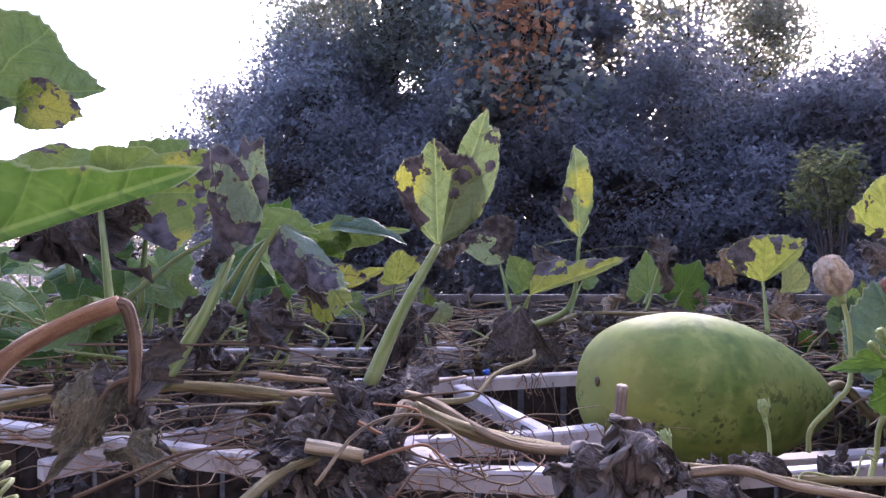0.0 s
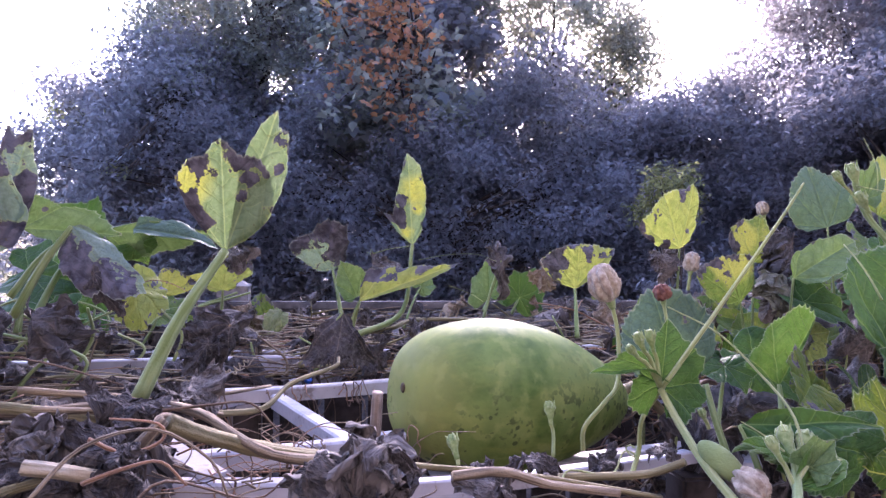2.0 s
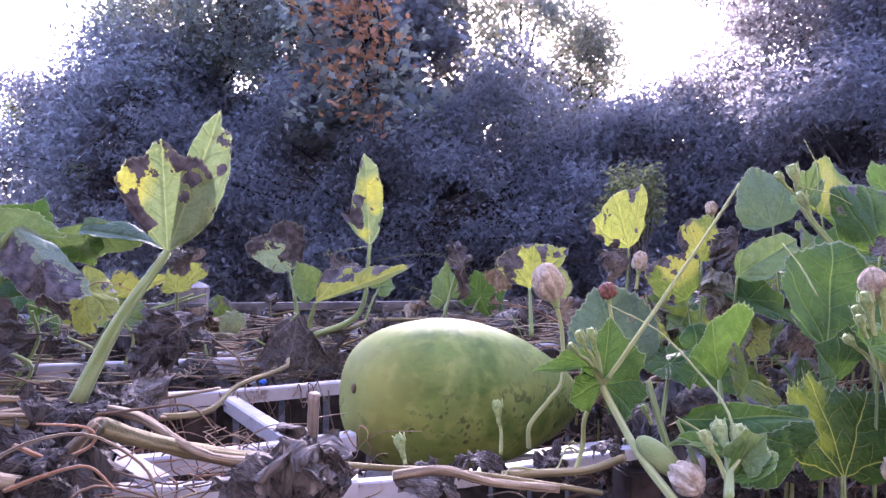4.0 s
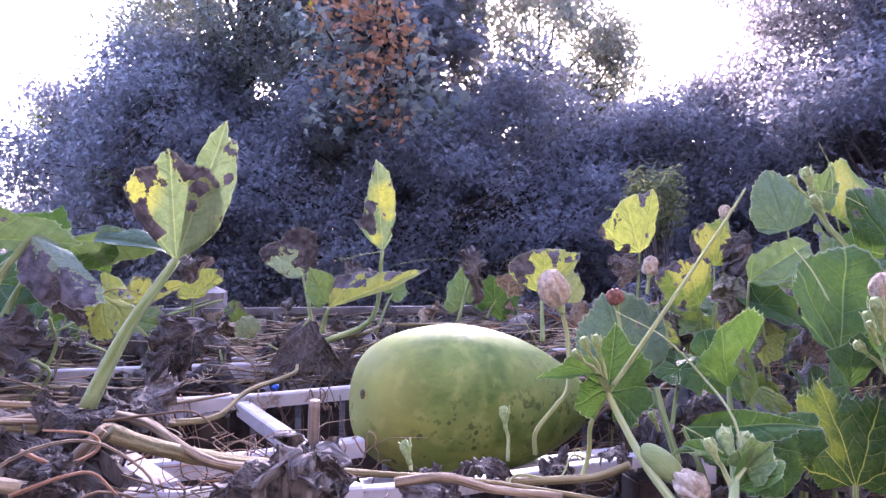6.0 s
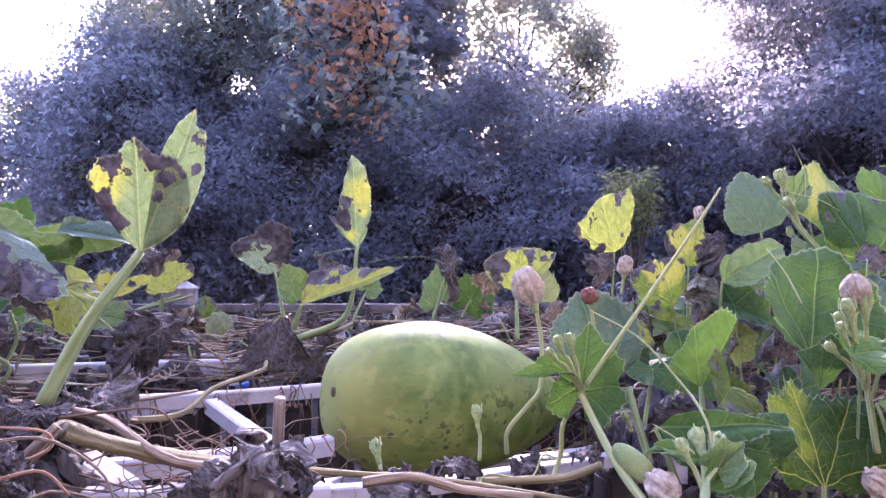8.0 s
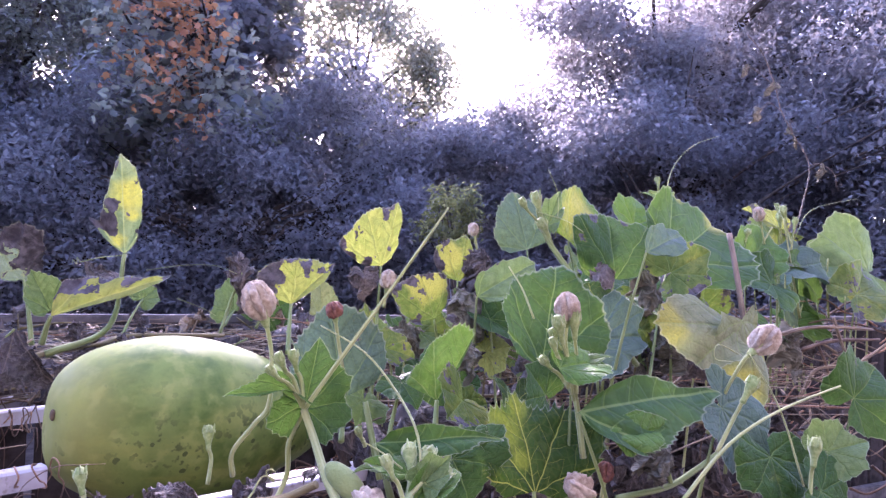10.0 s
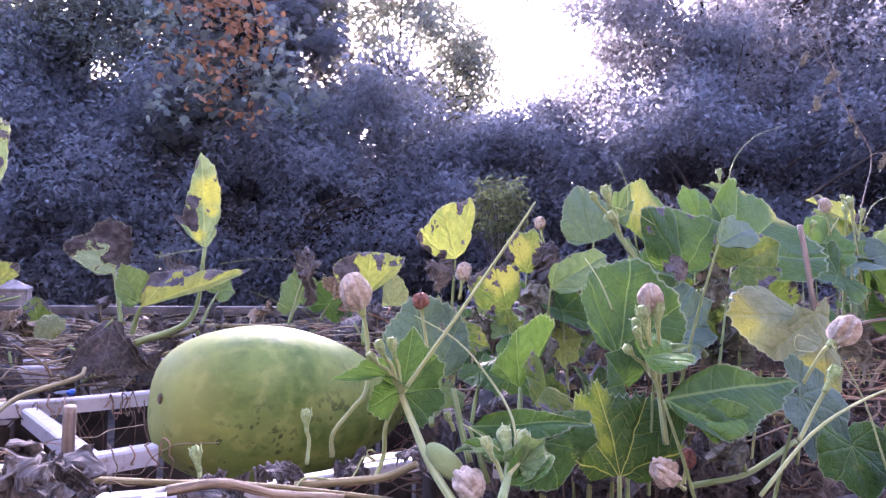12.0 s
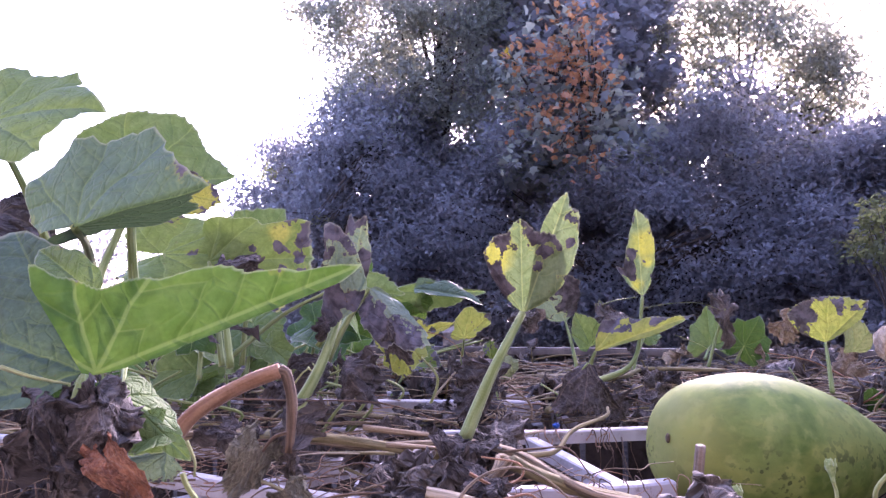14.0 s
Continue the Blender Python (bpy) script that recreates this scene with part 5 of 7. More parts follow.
leaf(bent, (-0.209, 0.405, 1.110), (-0.240, 0.385, 1.054), (0.35, -0.9, 0.3), 0.034, M_DEAD_OLIVE, None, "grey-green withered leaf hanging twisted", crumple=0.06, fold=-0.5, curl=0.9, span=120, wither=0.45, lobes=0.5, rings=16)
stem("petiole", bent, M_DRY_DARK, [(-0.187, 0.406, 1.122), (-0.199, 0.405, 1.118), (-0.207, 0.405, 1.108)], 0.0016, 0.0012, wobble=0.2)
leaf(bent, (-0.189, 0.410, 1.124), (-0.200, 0.410, 1.055), (-0.4, -0.9, 0.2), 0.032, M_DEAD_DARK, None, "blackened leaf hanging limp", crumple=0.08, fold=-0.5, curl=0.7, span=130, wither=0.6, rings=14)
leaf(bent, (-0.189, 0.400, 1.082), (-0.161, 0.400, 1.055), (-0.2, -0.9, 0.3), 0.024, M_DEAD_OLIVE, None, "grey-brown leaf scrap", crumple=0.06, fold=-0.4, curl=0.6, span=110, wither=0.3)
tendril(bent, [(-0.183, 0.400, 1.059), (-0.149, 0.390, 1.079), (-0.123, 0.400, 1.087)], 0.0013, material=M_DRY)
tendril(bent, [(-0.209, 0.380, 1.059), (-0.174, 0.380, 1.074), (-0.145, 0.380, 1.085), (-0.113, 0.380, 1.088)], 0.0016, material=M_DRY_DARK)
tendril(bent, [(-0.347, 0.620, 1.112), (-0.245, 0.600, 1.114), (-0.149, 0.580, 1.116), (-0.069, 0.570, 1.095)], 0.0014, material=M_DRY_DARK)

# ---- withered vines in front ----
front = thing("withered_vine", (0.117, 0.400, 1.059), "withered vine with large crumpled grey-brown leaves", "vine", "withered vines")
leaf(front, (0.104, 0.385, 1.098), (0.162, 0.365, 1.075), (0.25, -0.45, 0.85), 0.150, M_DEAD, None, "large crumpled grey-brown leaf", crumple=0.24, fold=-0.6, droop=0.8, rings=28, spokes=170, span=165, wither=1.2)
leaf(front, (0.123, 0.400, 1.085), (0.153, 0.400, 1.074), (0.3, -0.3, 0.9), 0.075, M_DEAD, None, "large crumpled grey-brown leaf", crumple=0.26, fold=-0.5, rings=16, spokes=110, wither=0.9)
leaf(front, (0.085, 0.390, 1.085), (0.070, 0.370, 1.073), (-0.3, -0.4, 0.9), 0.08, M_DEAD_DARK, None, "large crumpled grey-brown leaf", crumple=0.14, fold=-0.5, rings=14, spokes=96, wither=1.1)
leaf(front, (-0.105, 0.470, 1.080), (-0.146, 0.450, 1.052), (-0.1, -0.35, 0.9), 0.13, M_DEAD, None, "crumpled brown leaf", crumple=0.24, fold=-0.5, droop=0.9, rings=28, spokes=170, wither=1.1)
leaf(front, (-0.083, 0.460, 1.065), (-0.068, 0.440, 1.037), (0.2, -0.5, 0.8), 0.09, M_DEAD_DARK, None, "crumpled brown leaf", crumple=0.18, rings=14, spokes=96, wither=1.1)
leaf(front, (0.219, 0.550, 1.017), (0.275, 0.540, 1.015), (0.1, -0.5, 0.9), 0.05, M_DEAD, None, "shrivelled grey leaf on the bar", crumple=0.12)
leaf(front, (0.277, 0.600, 1.011), (0.314, 0.580, 1.014), (0.1, -0.4, 0.9), 0.04, M_DEAD, None, "shrivelled grey leaf on the bar", crumple=0.12)
leaf(front, (0.351, 0.600, 1.008), (0.374, 0.580, 1.004), (0.2, -0.4, 0.9), 0.05, M_DEAD_DARK, None, "shrivelled dark leaf on the bar", crumple=0.14)
leaf(front, (0.419, 0.620, 1.009), (0.436, 0.600, 1.005), (0.2, -0.4, 0.9), 0.05, M_DEAD, None, "shrivelled grey leaf on the bar", crumple=0.14)
stem("stem", front, M_DRY, [(0.184, 0.500, 1.033), (0.223, 0.500, 1.035), (0.263, 0.500, 1.023), (0.315, 0.490, 1.017)], 0.0043, 0.0032, wobble=0.3)
leaf(front, (-0.034, 0.660, 1.076), (0.003, 0.640, 1.064), (0.1, -0.4, 0.9), 0.085, M_DEAD, None, "shrivelled grey leaf", crumple=0.12)
leaf(front, (-0.066, 0.580, 1.079), (-0.080, 0.550, 1.066), (-0.1, -0.4, 0.9), 0.09, M_DEAD_DARK, None, "shrivelled dark leaf", crumple=0.14)
leaf(front, (-0.048, 0.460, 1.077), (-0.065, 0.440, 1.067), (-0.1, -0.4, 0.9), 0.08, M_DEAD_DARK, None, "shrivelled dark leaf", crumple=0.14)
leaf(front, (-0.075, 0.620, 1.070), (-0.027, 0.600, 1.074), (0.0, -0.5, 0.9), 0.08, M_DEAD_DARK, None, "dark crumpled leaf", crumple=0.18, fold=-0.5)
leaf(front, (-0.039, 0.440, 1.067), (-0.016, 0.440, 1.041), (0.0, -0.7, 0.6), 0.05, M_DEAD_DARK, None, "dark crumpled leaf", crumple=0.2, fold=-0.5)
for base, tip, w, mat in (((-0.089, 0.500, 1.062), (-0.076, 0.480, 1.039), 0.10, M_DEAD_DARK), ((-0.302, 0.600, 1.081), (-0.309, 0.580, 1.053), 0.10, M_DEAD_DARK), ((-0.046, 0.620, 1.068), (-0.073, 0.600, 1.055), 0.09, M_DEAD_DARK), ((-0.341, 0.900, 1.086), (-0.305, 0.880, 1.052), 0.10, M_DEAD_DARK)):
    leaf(front, base, tip, (rnd.uniform(-0.3, 0.3), -0.4, 0.9), w, mat, None, "crumpled withered leaf", crumple=0.15, wither=1.1, droop=0.7)
stem("stem", front, M_VINE, [(-0.123, 0.400, 1.045), (-0.103, 0.430, 1.057), (-0.073, 0.470, 1.058), (-0.046, 0.520, 1.060)], 0.0038, 0.0027, wobble=0.3, ribs=0.12, sides=12)
stem("stem", front, M_VINE, [(-0.032, 0.560, 1.065), (0.015, 0.550, 1.053), (0.066, 0.540, 1.044), (0.161, 0.530, 1.033), (0.258, 0.530, 1.020), (0.367, 0.520, 1.000)], 0.0028, 0.0020, wobble=0.3, ribs=0.12, sides=12)
stem("stem", front, M_DRY, [(-0.049, 0.500, 1.047), (-0.036, 0.520, 1.071), (-0.031, 0.540, 1.076), (-0.005, 0.550, 1.062), (0.028, 0.550, 1.048)], 0.0026, 0.0021, wobble=0.3, ribs=0.12, sides=12)
stem("stem", front, M_DRY, [(-0.181, 0.660, 1.076), (-0.119, 0.660, 1.070), (-0.068, 0.680, 1.062), (-0.019, 0.740, 1.052), (0.028, 0.820, 1.044)], 0.0030, 0.0016, wobble=0.3, ribs=0.12, sides=12)
stem("stem", front, M_VINE, [(-0.015, 0.660, 1.049), (0.030, 0.680, 1.049), (0.055, 0.720, 1.065), (0.100, 0.760, 1.075), (0.106, 0.780, 1.082)], 0.0029, 0.0019, wobble=0.3, ribs=0.12, sides=12)
stem("stem", front, M_DRY, [(-0.146, 0.600, 1.071), (-0.089, 0.600, 1.068), (-0.043, 0.620, 1.066), (-0.005, 0.660, 1.049)], 0.0028, 0.0014, wobble=0.3, ribs=0.12, sides=12)
stem("stem", front, M_STRAW, [(-0.090, 0.440, 1.071), (-0.066, 0.440, 1.067), (-0.045, 0.445, 1.062)], 0.0046, 0.0038, wobble=0.25, ribs=0.10, sides=12)
stem("stem", front, M_DRY, [(-0.051, 0.500, 1.049), (-0.037, 0.500, 1.067), (-0.024, 0.505, 1.082)], 0.0052, 0.0042, wobble=0.25, ribs=0.14, sides=12)
stem("stem", front, M_VINE, [(-0.022, 0.510, 1.078), (0.007, 0.530, 1.061), (0.046, 0.550, 1.044), (0.098, 0.560, 1.032)], 0.0062, 0.0050, wobble=0.25, ribs=0.14, sides=12, label="olive split stalk")
tendril(front, [(-0.057, 0.450, 1.084), (-0.035, 0.450, 1.074), (-0.016, 0.460, 1.079), (-0.019, 0.460, 1.090), (-0.048, 0.460, 1.094)], 0.0016, material=M_RUST)
tendril(front, [(-0.051, 0.420, 1.066), (-0.028, 0.420, 1.074), (-0.010, 0.430, 1.074), (0.005, 0.430, 1.059)], 0.0016, material=M_RUST)
tendril(front, [(-0.029, 0.520, 1.085), (0.003, 0.530, 1.086), (0.031, 0.550, 1.082), (0.051, 0.560, 1.057)], 0.0014, material=M_DRY_DARK)
tendril(front, [(-0.076, 0.400, 1.059), (-0.051, 0.420, 1.087), (-0.016, 0.440, 1.091), (0.017, 0.440, 1.071), (0.028, 0.440, 1.048)], 0.0015, material=M_DRY)
tendril(front, [(-0.030, 0.420, 1.045), (-0.009, 0.440, 1.059), (0.043, 0.440, 1.045), (0.065, 0.440, 1.059)], 0.0012, material=M_DRY_DARK)

# ---- young vine in front of the gourd ----
young = thing("gourd_vine", (0.392, 0.500, 1.021), "fresh young gourd vine with buds and pale green stems", "vine", "gourd vines")
stem("stem", young, M_STALK_PALE, [(0.400, 0.460, 1.010), (0.392, 0.500, 1.035), (0.390, 0.540, 1.062), (0.385, 0.557, 1.083)], 0.0040, 0.0032, ribs=0.06)
stem("shoot", young, M_STALK_PALE, [(0.385, 0.557, 1.083), (0.397, 0.550, 1.104), (0.441, 0.540, 1.170), (0.484, 0.530, 1.236), (0.507, 0.530, 1.269)], 0.0026, 0.0010, label="long pale young shoot")
leaf(young, (0.387, 0.560, 1.086), (0.402, 0.575, 1.143), (-0.1, -1, 0.15), 0.1, M_LEAF, (0.386, 0.557, 1.082), "toothed green leaf", outline=SPREAD, r=0.003, fold=0.1, droop=0.1, teeth=0.035)
leaf(young, (0.379, 0.555, 1.098), (0.319, 0.545, 1.115), (0.1, -0.45, 0.9), 0.026, M_LEAF_BRIGHT, (0.386, 0.557, 1.083), r=0.002, span=120, fold=0.3, lobes=0.1)
leaf(young, (0.455, 0.655, 1.073), (0.440, 0.670, 1.171), (-0.15, -1, 0.1), 0.1, M_LEAF_BLUE, (0.435, 0.600, 1.041), "blue-green toothed leaf", outline=SHIELD, r=0.003, fold=0.12, teeth=0.03)
leaf(young, (0.537, 0.600, 1.075), (0.584, 0.605, 1.146), (-0.35, -0.85, 0.3), 0.1, M_LEAF_BRIGHT, (0.526, 0.580, 1.036), "bright green leaf with a bristly rim", outline=BANNER, r=0.004, fold=0.25, droop=0.1, teeth=0.025)
leaf(young, (0.438, 0.520, 1.059), (0.551, 0.478, 1.068), (-0.02, -0.62, 0.8), 0.1, M_LEAF, (0.448, 0.500, 1.013), "broad green leaf with a pale rim", outline=SAIL, r=0.0035, fold=0.12, droop=0.1, teeth=0.02, rings=16)
leaf(young, (0.536, 0.690, 1.079), (0.545, 0.660, 1.059), (0.1, -0.9, 0.4), 0.065, M_LEAF, (0.508, 0.660, 1.017), r=0.003, fold=0.1)
leaf(young, (0.585, 0.620, 1.059), (0.599, 0.600, 1.069), (0.1, -0.9, 0.4), 0.05, M_LEAF_TURN, (0.560, 0.600, 1.024), r=0.003)
leaf(young, (0.462, 0.490, 1.043), (0.408, 0.480, 1.054), (0.0, -0.4, 0.9), 0.03, M_LEAF_PALE, None, span=110, fold=0.3)
leaf(young, (0.456, 0.460, 1.039), (0.483, 0.460, 1.062), (-0.4, -0.8, 0.4), 0.03, M_LEAF_PALE, None, span=110, fold=0.4)
bm = bmesh.new()
g0, g1 = Vector((0.393, 0.505, 1.048)), Vector((0.414, 0.480, 1.026))
way = (g1 - g0).to_track_quat("Z", "Y").to_matrix().to_4x4()
bmesh.ops.create_uvsphere(bm, u_segments=20, v_segments=14, radius=1, matrix=Matrix.Translation((g0 + g1) / 2) @ way @ Matrix.Diagonal((0.0105, 0.0105, (g1 - g0).length * 0.56, 1)))
part("young_gourd", bm, M_STALK, young, "small downy green young gourd")
wilted_flower(young, (0.338, 0.620, 1.013), (0.351, 0.603, 1.176), 0.0148, via=[(0.335, 0.610, 1.037), (0.351, 0.600, 1.063), (0.364, 0.600, 1.081), (0.365, 0.602, 1.124), (0.360, 0.603, 1.151)])
wilted_flower(young, (0.453, 0.660, 1.104), (0.442, 0.661, 1.164), 0.009, M_FLOWER_RED, squash=0.8)
wilted_flower(young, (0.411, 0.485, 1.030), (0.414, 0.470, 1.025), 0.0130)
bud(young, (0.322, 0.660, 0.995), (0.323, 0.675, 1.039), 0.0085)
bud(young, (0.216, 0.630, 1.000), (0.213, 0.640, 1.018), 0.0085)
bud(young, (0.383, 0.556, 1.086), (0.361, 0.550, 1.128), 0.007)
bud(young, (0.384, 0.556, 1.086), (0.374, 0.555, 1.129), 0.007)
bud(young, (0.384, 0.556, 1.086), (0.354, 0.550, 1.119), 0.006)
stem("shoot", young, M_STALK, [(0.424, 0.430, 1.022), (0.446, 0.460, 1.035), (0.461, 0.488, 1.058)], 0.004, 0.0028)
bud(young, (0.449, 0.465, 1.038), (0.456, 0.485, 1.056), 0.0098)
bud(young, (0.449, 0.465, 1.038), (0.472, 0.485, 1.053), 0.0100)
bud(young, (0.443, 0.455, 1.033), (0.475, 0.465, 1.043), 0.0100)
bud(young, (0.438, 0.450, 1.026), (0.426, 0.460, 1.058), 0.0070)
leaf(young, (0.443, 0.455, 1.027), (0.492, 0.465, 1.053), (-0.5, -0.8, 0.3), 0.030, M_LEAF_BRIGHT, None, "young folded leaf", ovate=True, fold=0.5, teeth=0.015)
leaf(young, (0.448, 0.470, 1.045), (0.418, 0.475, 1.059), (0.2, -0.6, 0.7), 0.022, M_LEAF_BRIGHT, None, "young folded leaf", ovate=True, fold=0.4, teeth=0.015)
tendril(young, [(0.443, 0.470, 1.050), (0.427, 0.475, 1.063), (0.412, 0.480, 1.072)], 0.0009)
bud(young, (0.460, 0.600, 1.034), (0.453, 0.600, 1.048), 0.0060)
stem("shoot", young, M_STALK, [(0.469, 0.580, 1.007), (0.466, 0.600, 1.045), (0.462, 0.610, 1.076)], 0.0038, 0.003)
tendril(young, [(0.456, 0.460, 1.030), (0.460, 0.480, 1.073), (0.456, 0.520, 1.103), (0.436, 0.550, 1.134), (0.404, 0.580, 1.155)], 0.0014)
stem("stem", young, M_VINE, [(0.288, 0.550, 1.011), (0.339, 0.550, 1.010), (0.366, 0.540, 1.014), (0.388, 0.520, 1.029)], 0.004, 0.0035)
tendril(young, [(0.285, 0.540, 1.010), (0.298, 0.550, 1.017), (0.334, 0.550, 1.011), (0.349, 0.560, 1.024)], 0.0010, coil=2)
stem("stalk", young, M_STALK_PALE, [(0.368, 0.580, 0.996), (0.381, 0.590, 1.019), (0.379, 0.580, 1.050), (0.385, 0.560, 1.080)], 0.0026, 0.0022)

# ---- thicket of leaves on the right ----
thicket = thing("gourd_vine", (0.694, 0.550, 0.966), "dense gourd vine thicket of broad green and yellowing leaves", "vine", "gourd vines")
SUNKEN.append(thicket.name)
leaf(thicket, (0.593, 0.500, 1.006), (0.595, 0.535, 1.097), (0.05, -0.95, 0.30), 0.1, M_LEAF_DEEP, (0.602, 0.500, 0.981), "broad toothed leaf, dark green turning yellow along its veins", outline=PALM, r=0.004, fold=0.06, droop=0.1, teeth=0.05, rings=16, spokes=120, gold=((-0.26, 0.60, 0.28), (-0.10, 0.30, 0.12), (0.0, 0.85, 0.16)))
leaf(thicket, (0.618, 0.470, 1.084), (0.846, 0.490, 1.101), (-0.15, -0.72, 0.65), 0.1, M_LEAF, (0.694, 0.460, 0.991), "broad dark green leaf", outline=SAIL, r=0.0026, fold=0.08, droop=0.15, ripple=0.04, teeth=0.03, rings=16)
leaf(thicket, (0.640, 0.455, 1.063), (0.729, 0.455, 1.069), (0.0, -0.7, 0.7), 0.1, M_LEAF_BRIGHT, None, "turned-up yellow-green leaf rim", outline=LANCE, fold=0.15)
leaf(thicket, (0.667, 0.600, 1.107), (0.722, 0.640, 1.225), (-0.1, -1, 0.15), 0.1, M_LEAF, (0.667, 0.600, 1.056), "large upright green leaf", outline=SHIELD, r=0.0028, fold=0.1, droop=0.12, teeth=0.02, rings=16, spokes=96)
leaf(thicket, (0.944, 0.800, 1.207), (0.958, 0.820, 1.318), (-0.1, -0.92, 0.35), 0.1, M_LEAF, (0.897, 0.760, 1.146), "broad green leaf with a torn brown rim", outline=FAN, r=0.0028, fold=0.08, teeth=0.012, rings=16, spokes=96, burn=((-0.3, 0.9, 0.14), (0.3, 0.95, 0.10), (-0.5, 0.5, 0.12)))

leaf(thicket, (0.877, 0.660, 1.245), (0.981, 0.670, 1.295), (0.1, -0.75, 0.65), 0.1, M_LEAF_BLUE, (0.837, 0.680, 1.146), "blue-green leaf with a bright rim", outline=LANCE, r=0.0028, fold=0.2)
leaf(thicket, (1.119, 0.860, 1.242), (1.311, 0.880, 1.352), (0.05, -0.85, 0.5), 0.1, M_LEAF, (0.951, 0.720, 1.151), "green leaf with a bright yellow upper rim", outline=SHIELD, r=0.0028, fold=0.15, gold=((0.0, 0.98, 0.25), (-0.4, 0.7, 0.15)))
leaf(thicket, (1.025, 0.760, 1.221), (1.067, 0.720, 1.259), (0.0, -0.8, 0.6), 0.11, M_LEAF_TURN, (1.030, 0.750, 1.131), r=0.0028)
leaf(thicket, (0.898, 0.860, 1.267), (0.980, 0.880, 1.362), (0.1, -0.9, 0.4), 0.1, M_LEAF_BRIGHT, (0.941, 0.850, 1.179), "yellow-green leaf", outline=OVAL, r=0.0028, fold=0.2, gold=((0.0, 0.4, 0.5),))
leaf(thicket, (1.090, 0.920, 1.305), (1.131, 0.950, 1.369), (0.1, -0.8, 0.5), 0.11, M_LEAF_BRIGHT, (1.075, 0.900, 1.199), r=0.0028)
leaf(thicket, (0.845, 0.900, 1.251), (0.832, 0.920, 1.352), (-0.2, -1, 0.2), 0.1, M_LEAF_BLUE, (0.853, 0.880, 1.194), "blue-green leaf", outline=SHIELD, r=0.0028, fold=0.1)
leaf(thicket, (0.562, 0.835, 1.214), (0.589, 0.825, 1.305), (0.0, -0.98, 0.15), 0.1, M_LEAF_YEL, (0.547, 0.820, 1.143), "yellow leaf with a brown withered rim", outline=LOPSIDED, r=0.0028, fold=0.12, ripple=0.06, teeth=0.015, rings=18, burn=((-0.74, 0.12, 0.08), (0.03, 0.28, 0.06), (-0.21, 0.0, 0.12), (-0.48, 0.0, 0.10)))

leaf(thicket, (0.535, 0.830, 1.204), (0.541, 0.810, 1.174), (0.0, -0.9, 0.25), 0.06, M_DEAD, None, "withered leaf lobe", crumple=0.12)
leaf(thicket, (0.709, 0.885, 1.196), (0.723, 0.875, 1.268), (0.0, -0.97, 0.2), 0.1, M_LEAF_TURN, (0.693, 0.860, 1.140), "green leaf turning yellow, its rim burnt", outline=FANNED, r=0.0028, fold=0.1, burn=((-0.75, 0.32, 0.16), (-0.5, 0.20, 0.14), (0.05, 0.40, 0.06), (-0.45, 0.75, 0.08)), gold=((-0.35, 0.45, 0.30),))
leaf(thicket, (0.627, 0.795, 1.144), (0.605, 0.785, 1.204), (0.0, -0.97, 0.2), 0.1, M_LEAF_TURN, (0.651, 0.800, 1.120), "green leaf with a yellow, brown-edged rim", outline=SPADE, r=0.0028, fold=0.08, burn=((-0.65, 0.97, 0.16), (-0.27, 1.05, 0.14), (0.09, 1.02, 0.14), (0.45, 0.86, 0.12)), gold=((0.0, 0.85, 0.4), (0.4, 0.7, 0.2)))
leaf(thicket, (0.658, 0.735, 1.178), (0.753, 0.725, 1.239), (-0.1, -0.85, 0.5), 0.1, M_LEAF_PALE, (0.668, 0.760, 1.140), "narrow pale leaf folded along its rib", outline=LANCE, r=0.0028, fold=0.15, ripple=0.05, teeth=0.015)
leaf(thicket, (0.751, 0.860, 1.219), (0.736, 0.840, 1.141), (0.0, -0.9, 0.2), 0.07, M_DEAD, None, "withered grey-brown leaf", crumple=0.12, fold=-0.4)
for base, tip, w in (((0.706, 0.800, 1.220), (0.692, 0.780, 1.158), 0.06), ((0.623, 0.860, 1.123), (0.633, 0.840, 1.076), 0.07), ((0.681, 0.770, 1.163), (0.687, 0.750, 1.098), 0.07), ((0.609, 0.660, 1.122), (0.615, 0.640, 1.071), 0.07), ((1.030, 0.800, 1.201), (1.024, 0.780, 1.128), 0.07), ((1.121, 0.800, 1.213), (1.121, 0.780, 1.147), 0.06), ((0.926, 0.740, 1.124), (0.931, 0.720, 1.067), 0.07), ((1.042, 0.760, 1.112), (1.047, 0.740, 1.042), 0.08), ((0.843, 0.580, 1.001), (0.843, 0.560, 0.945), 0.08), ((1.394, 0.800, 1.103), (1.384, 0.780, 1.021), 0.09)):
    leaf(thicket, base, tip, (0.1, -0.9, 0.3), w * 0.85, M_DEAD_OLIVE if w > 0.065 else M_DEAD_DARK, None, "withered grey-brown leaf", crumple=0.14, fold=-0.5, rings=14, spokes=90)
leaf(thicket, (0.689, 0.780, 1.162), (0.688, 0.760, 1.101), (0.0, -0.9, 0.2), 0.08, M_DEAD, None, "withered grey-brown leaf", crumple=0.12, fold=-0.5)
leaf(thicket, (0.843, 0.720, 1.119), (1.008, 0.760, 1.186), (0.0, -0.8, 0.55), 0.100, M_LEAF_BLUE, (0.848, 0.700, 1.073), "dark blue-green leaf", r=0.0028, span=110, fold=-0.1)
leaf(thicket, (1.054, 0.650, 1.155), (1.068, 0.620, 1.034), (0.1, -1, 0.25), 0.1, M_LEAF_LIMP, (1.027, 0.640, 1.052), "limp yellowed leaf hanging", outline=HANGING, r=0.0028, fold=-0.15, droop=0.3, gold=((0.2, 0.8, 0.35), (-0.5, 0.4, 0.25)))
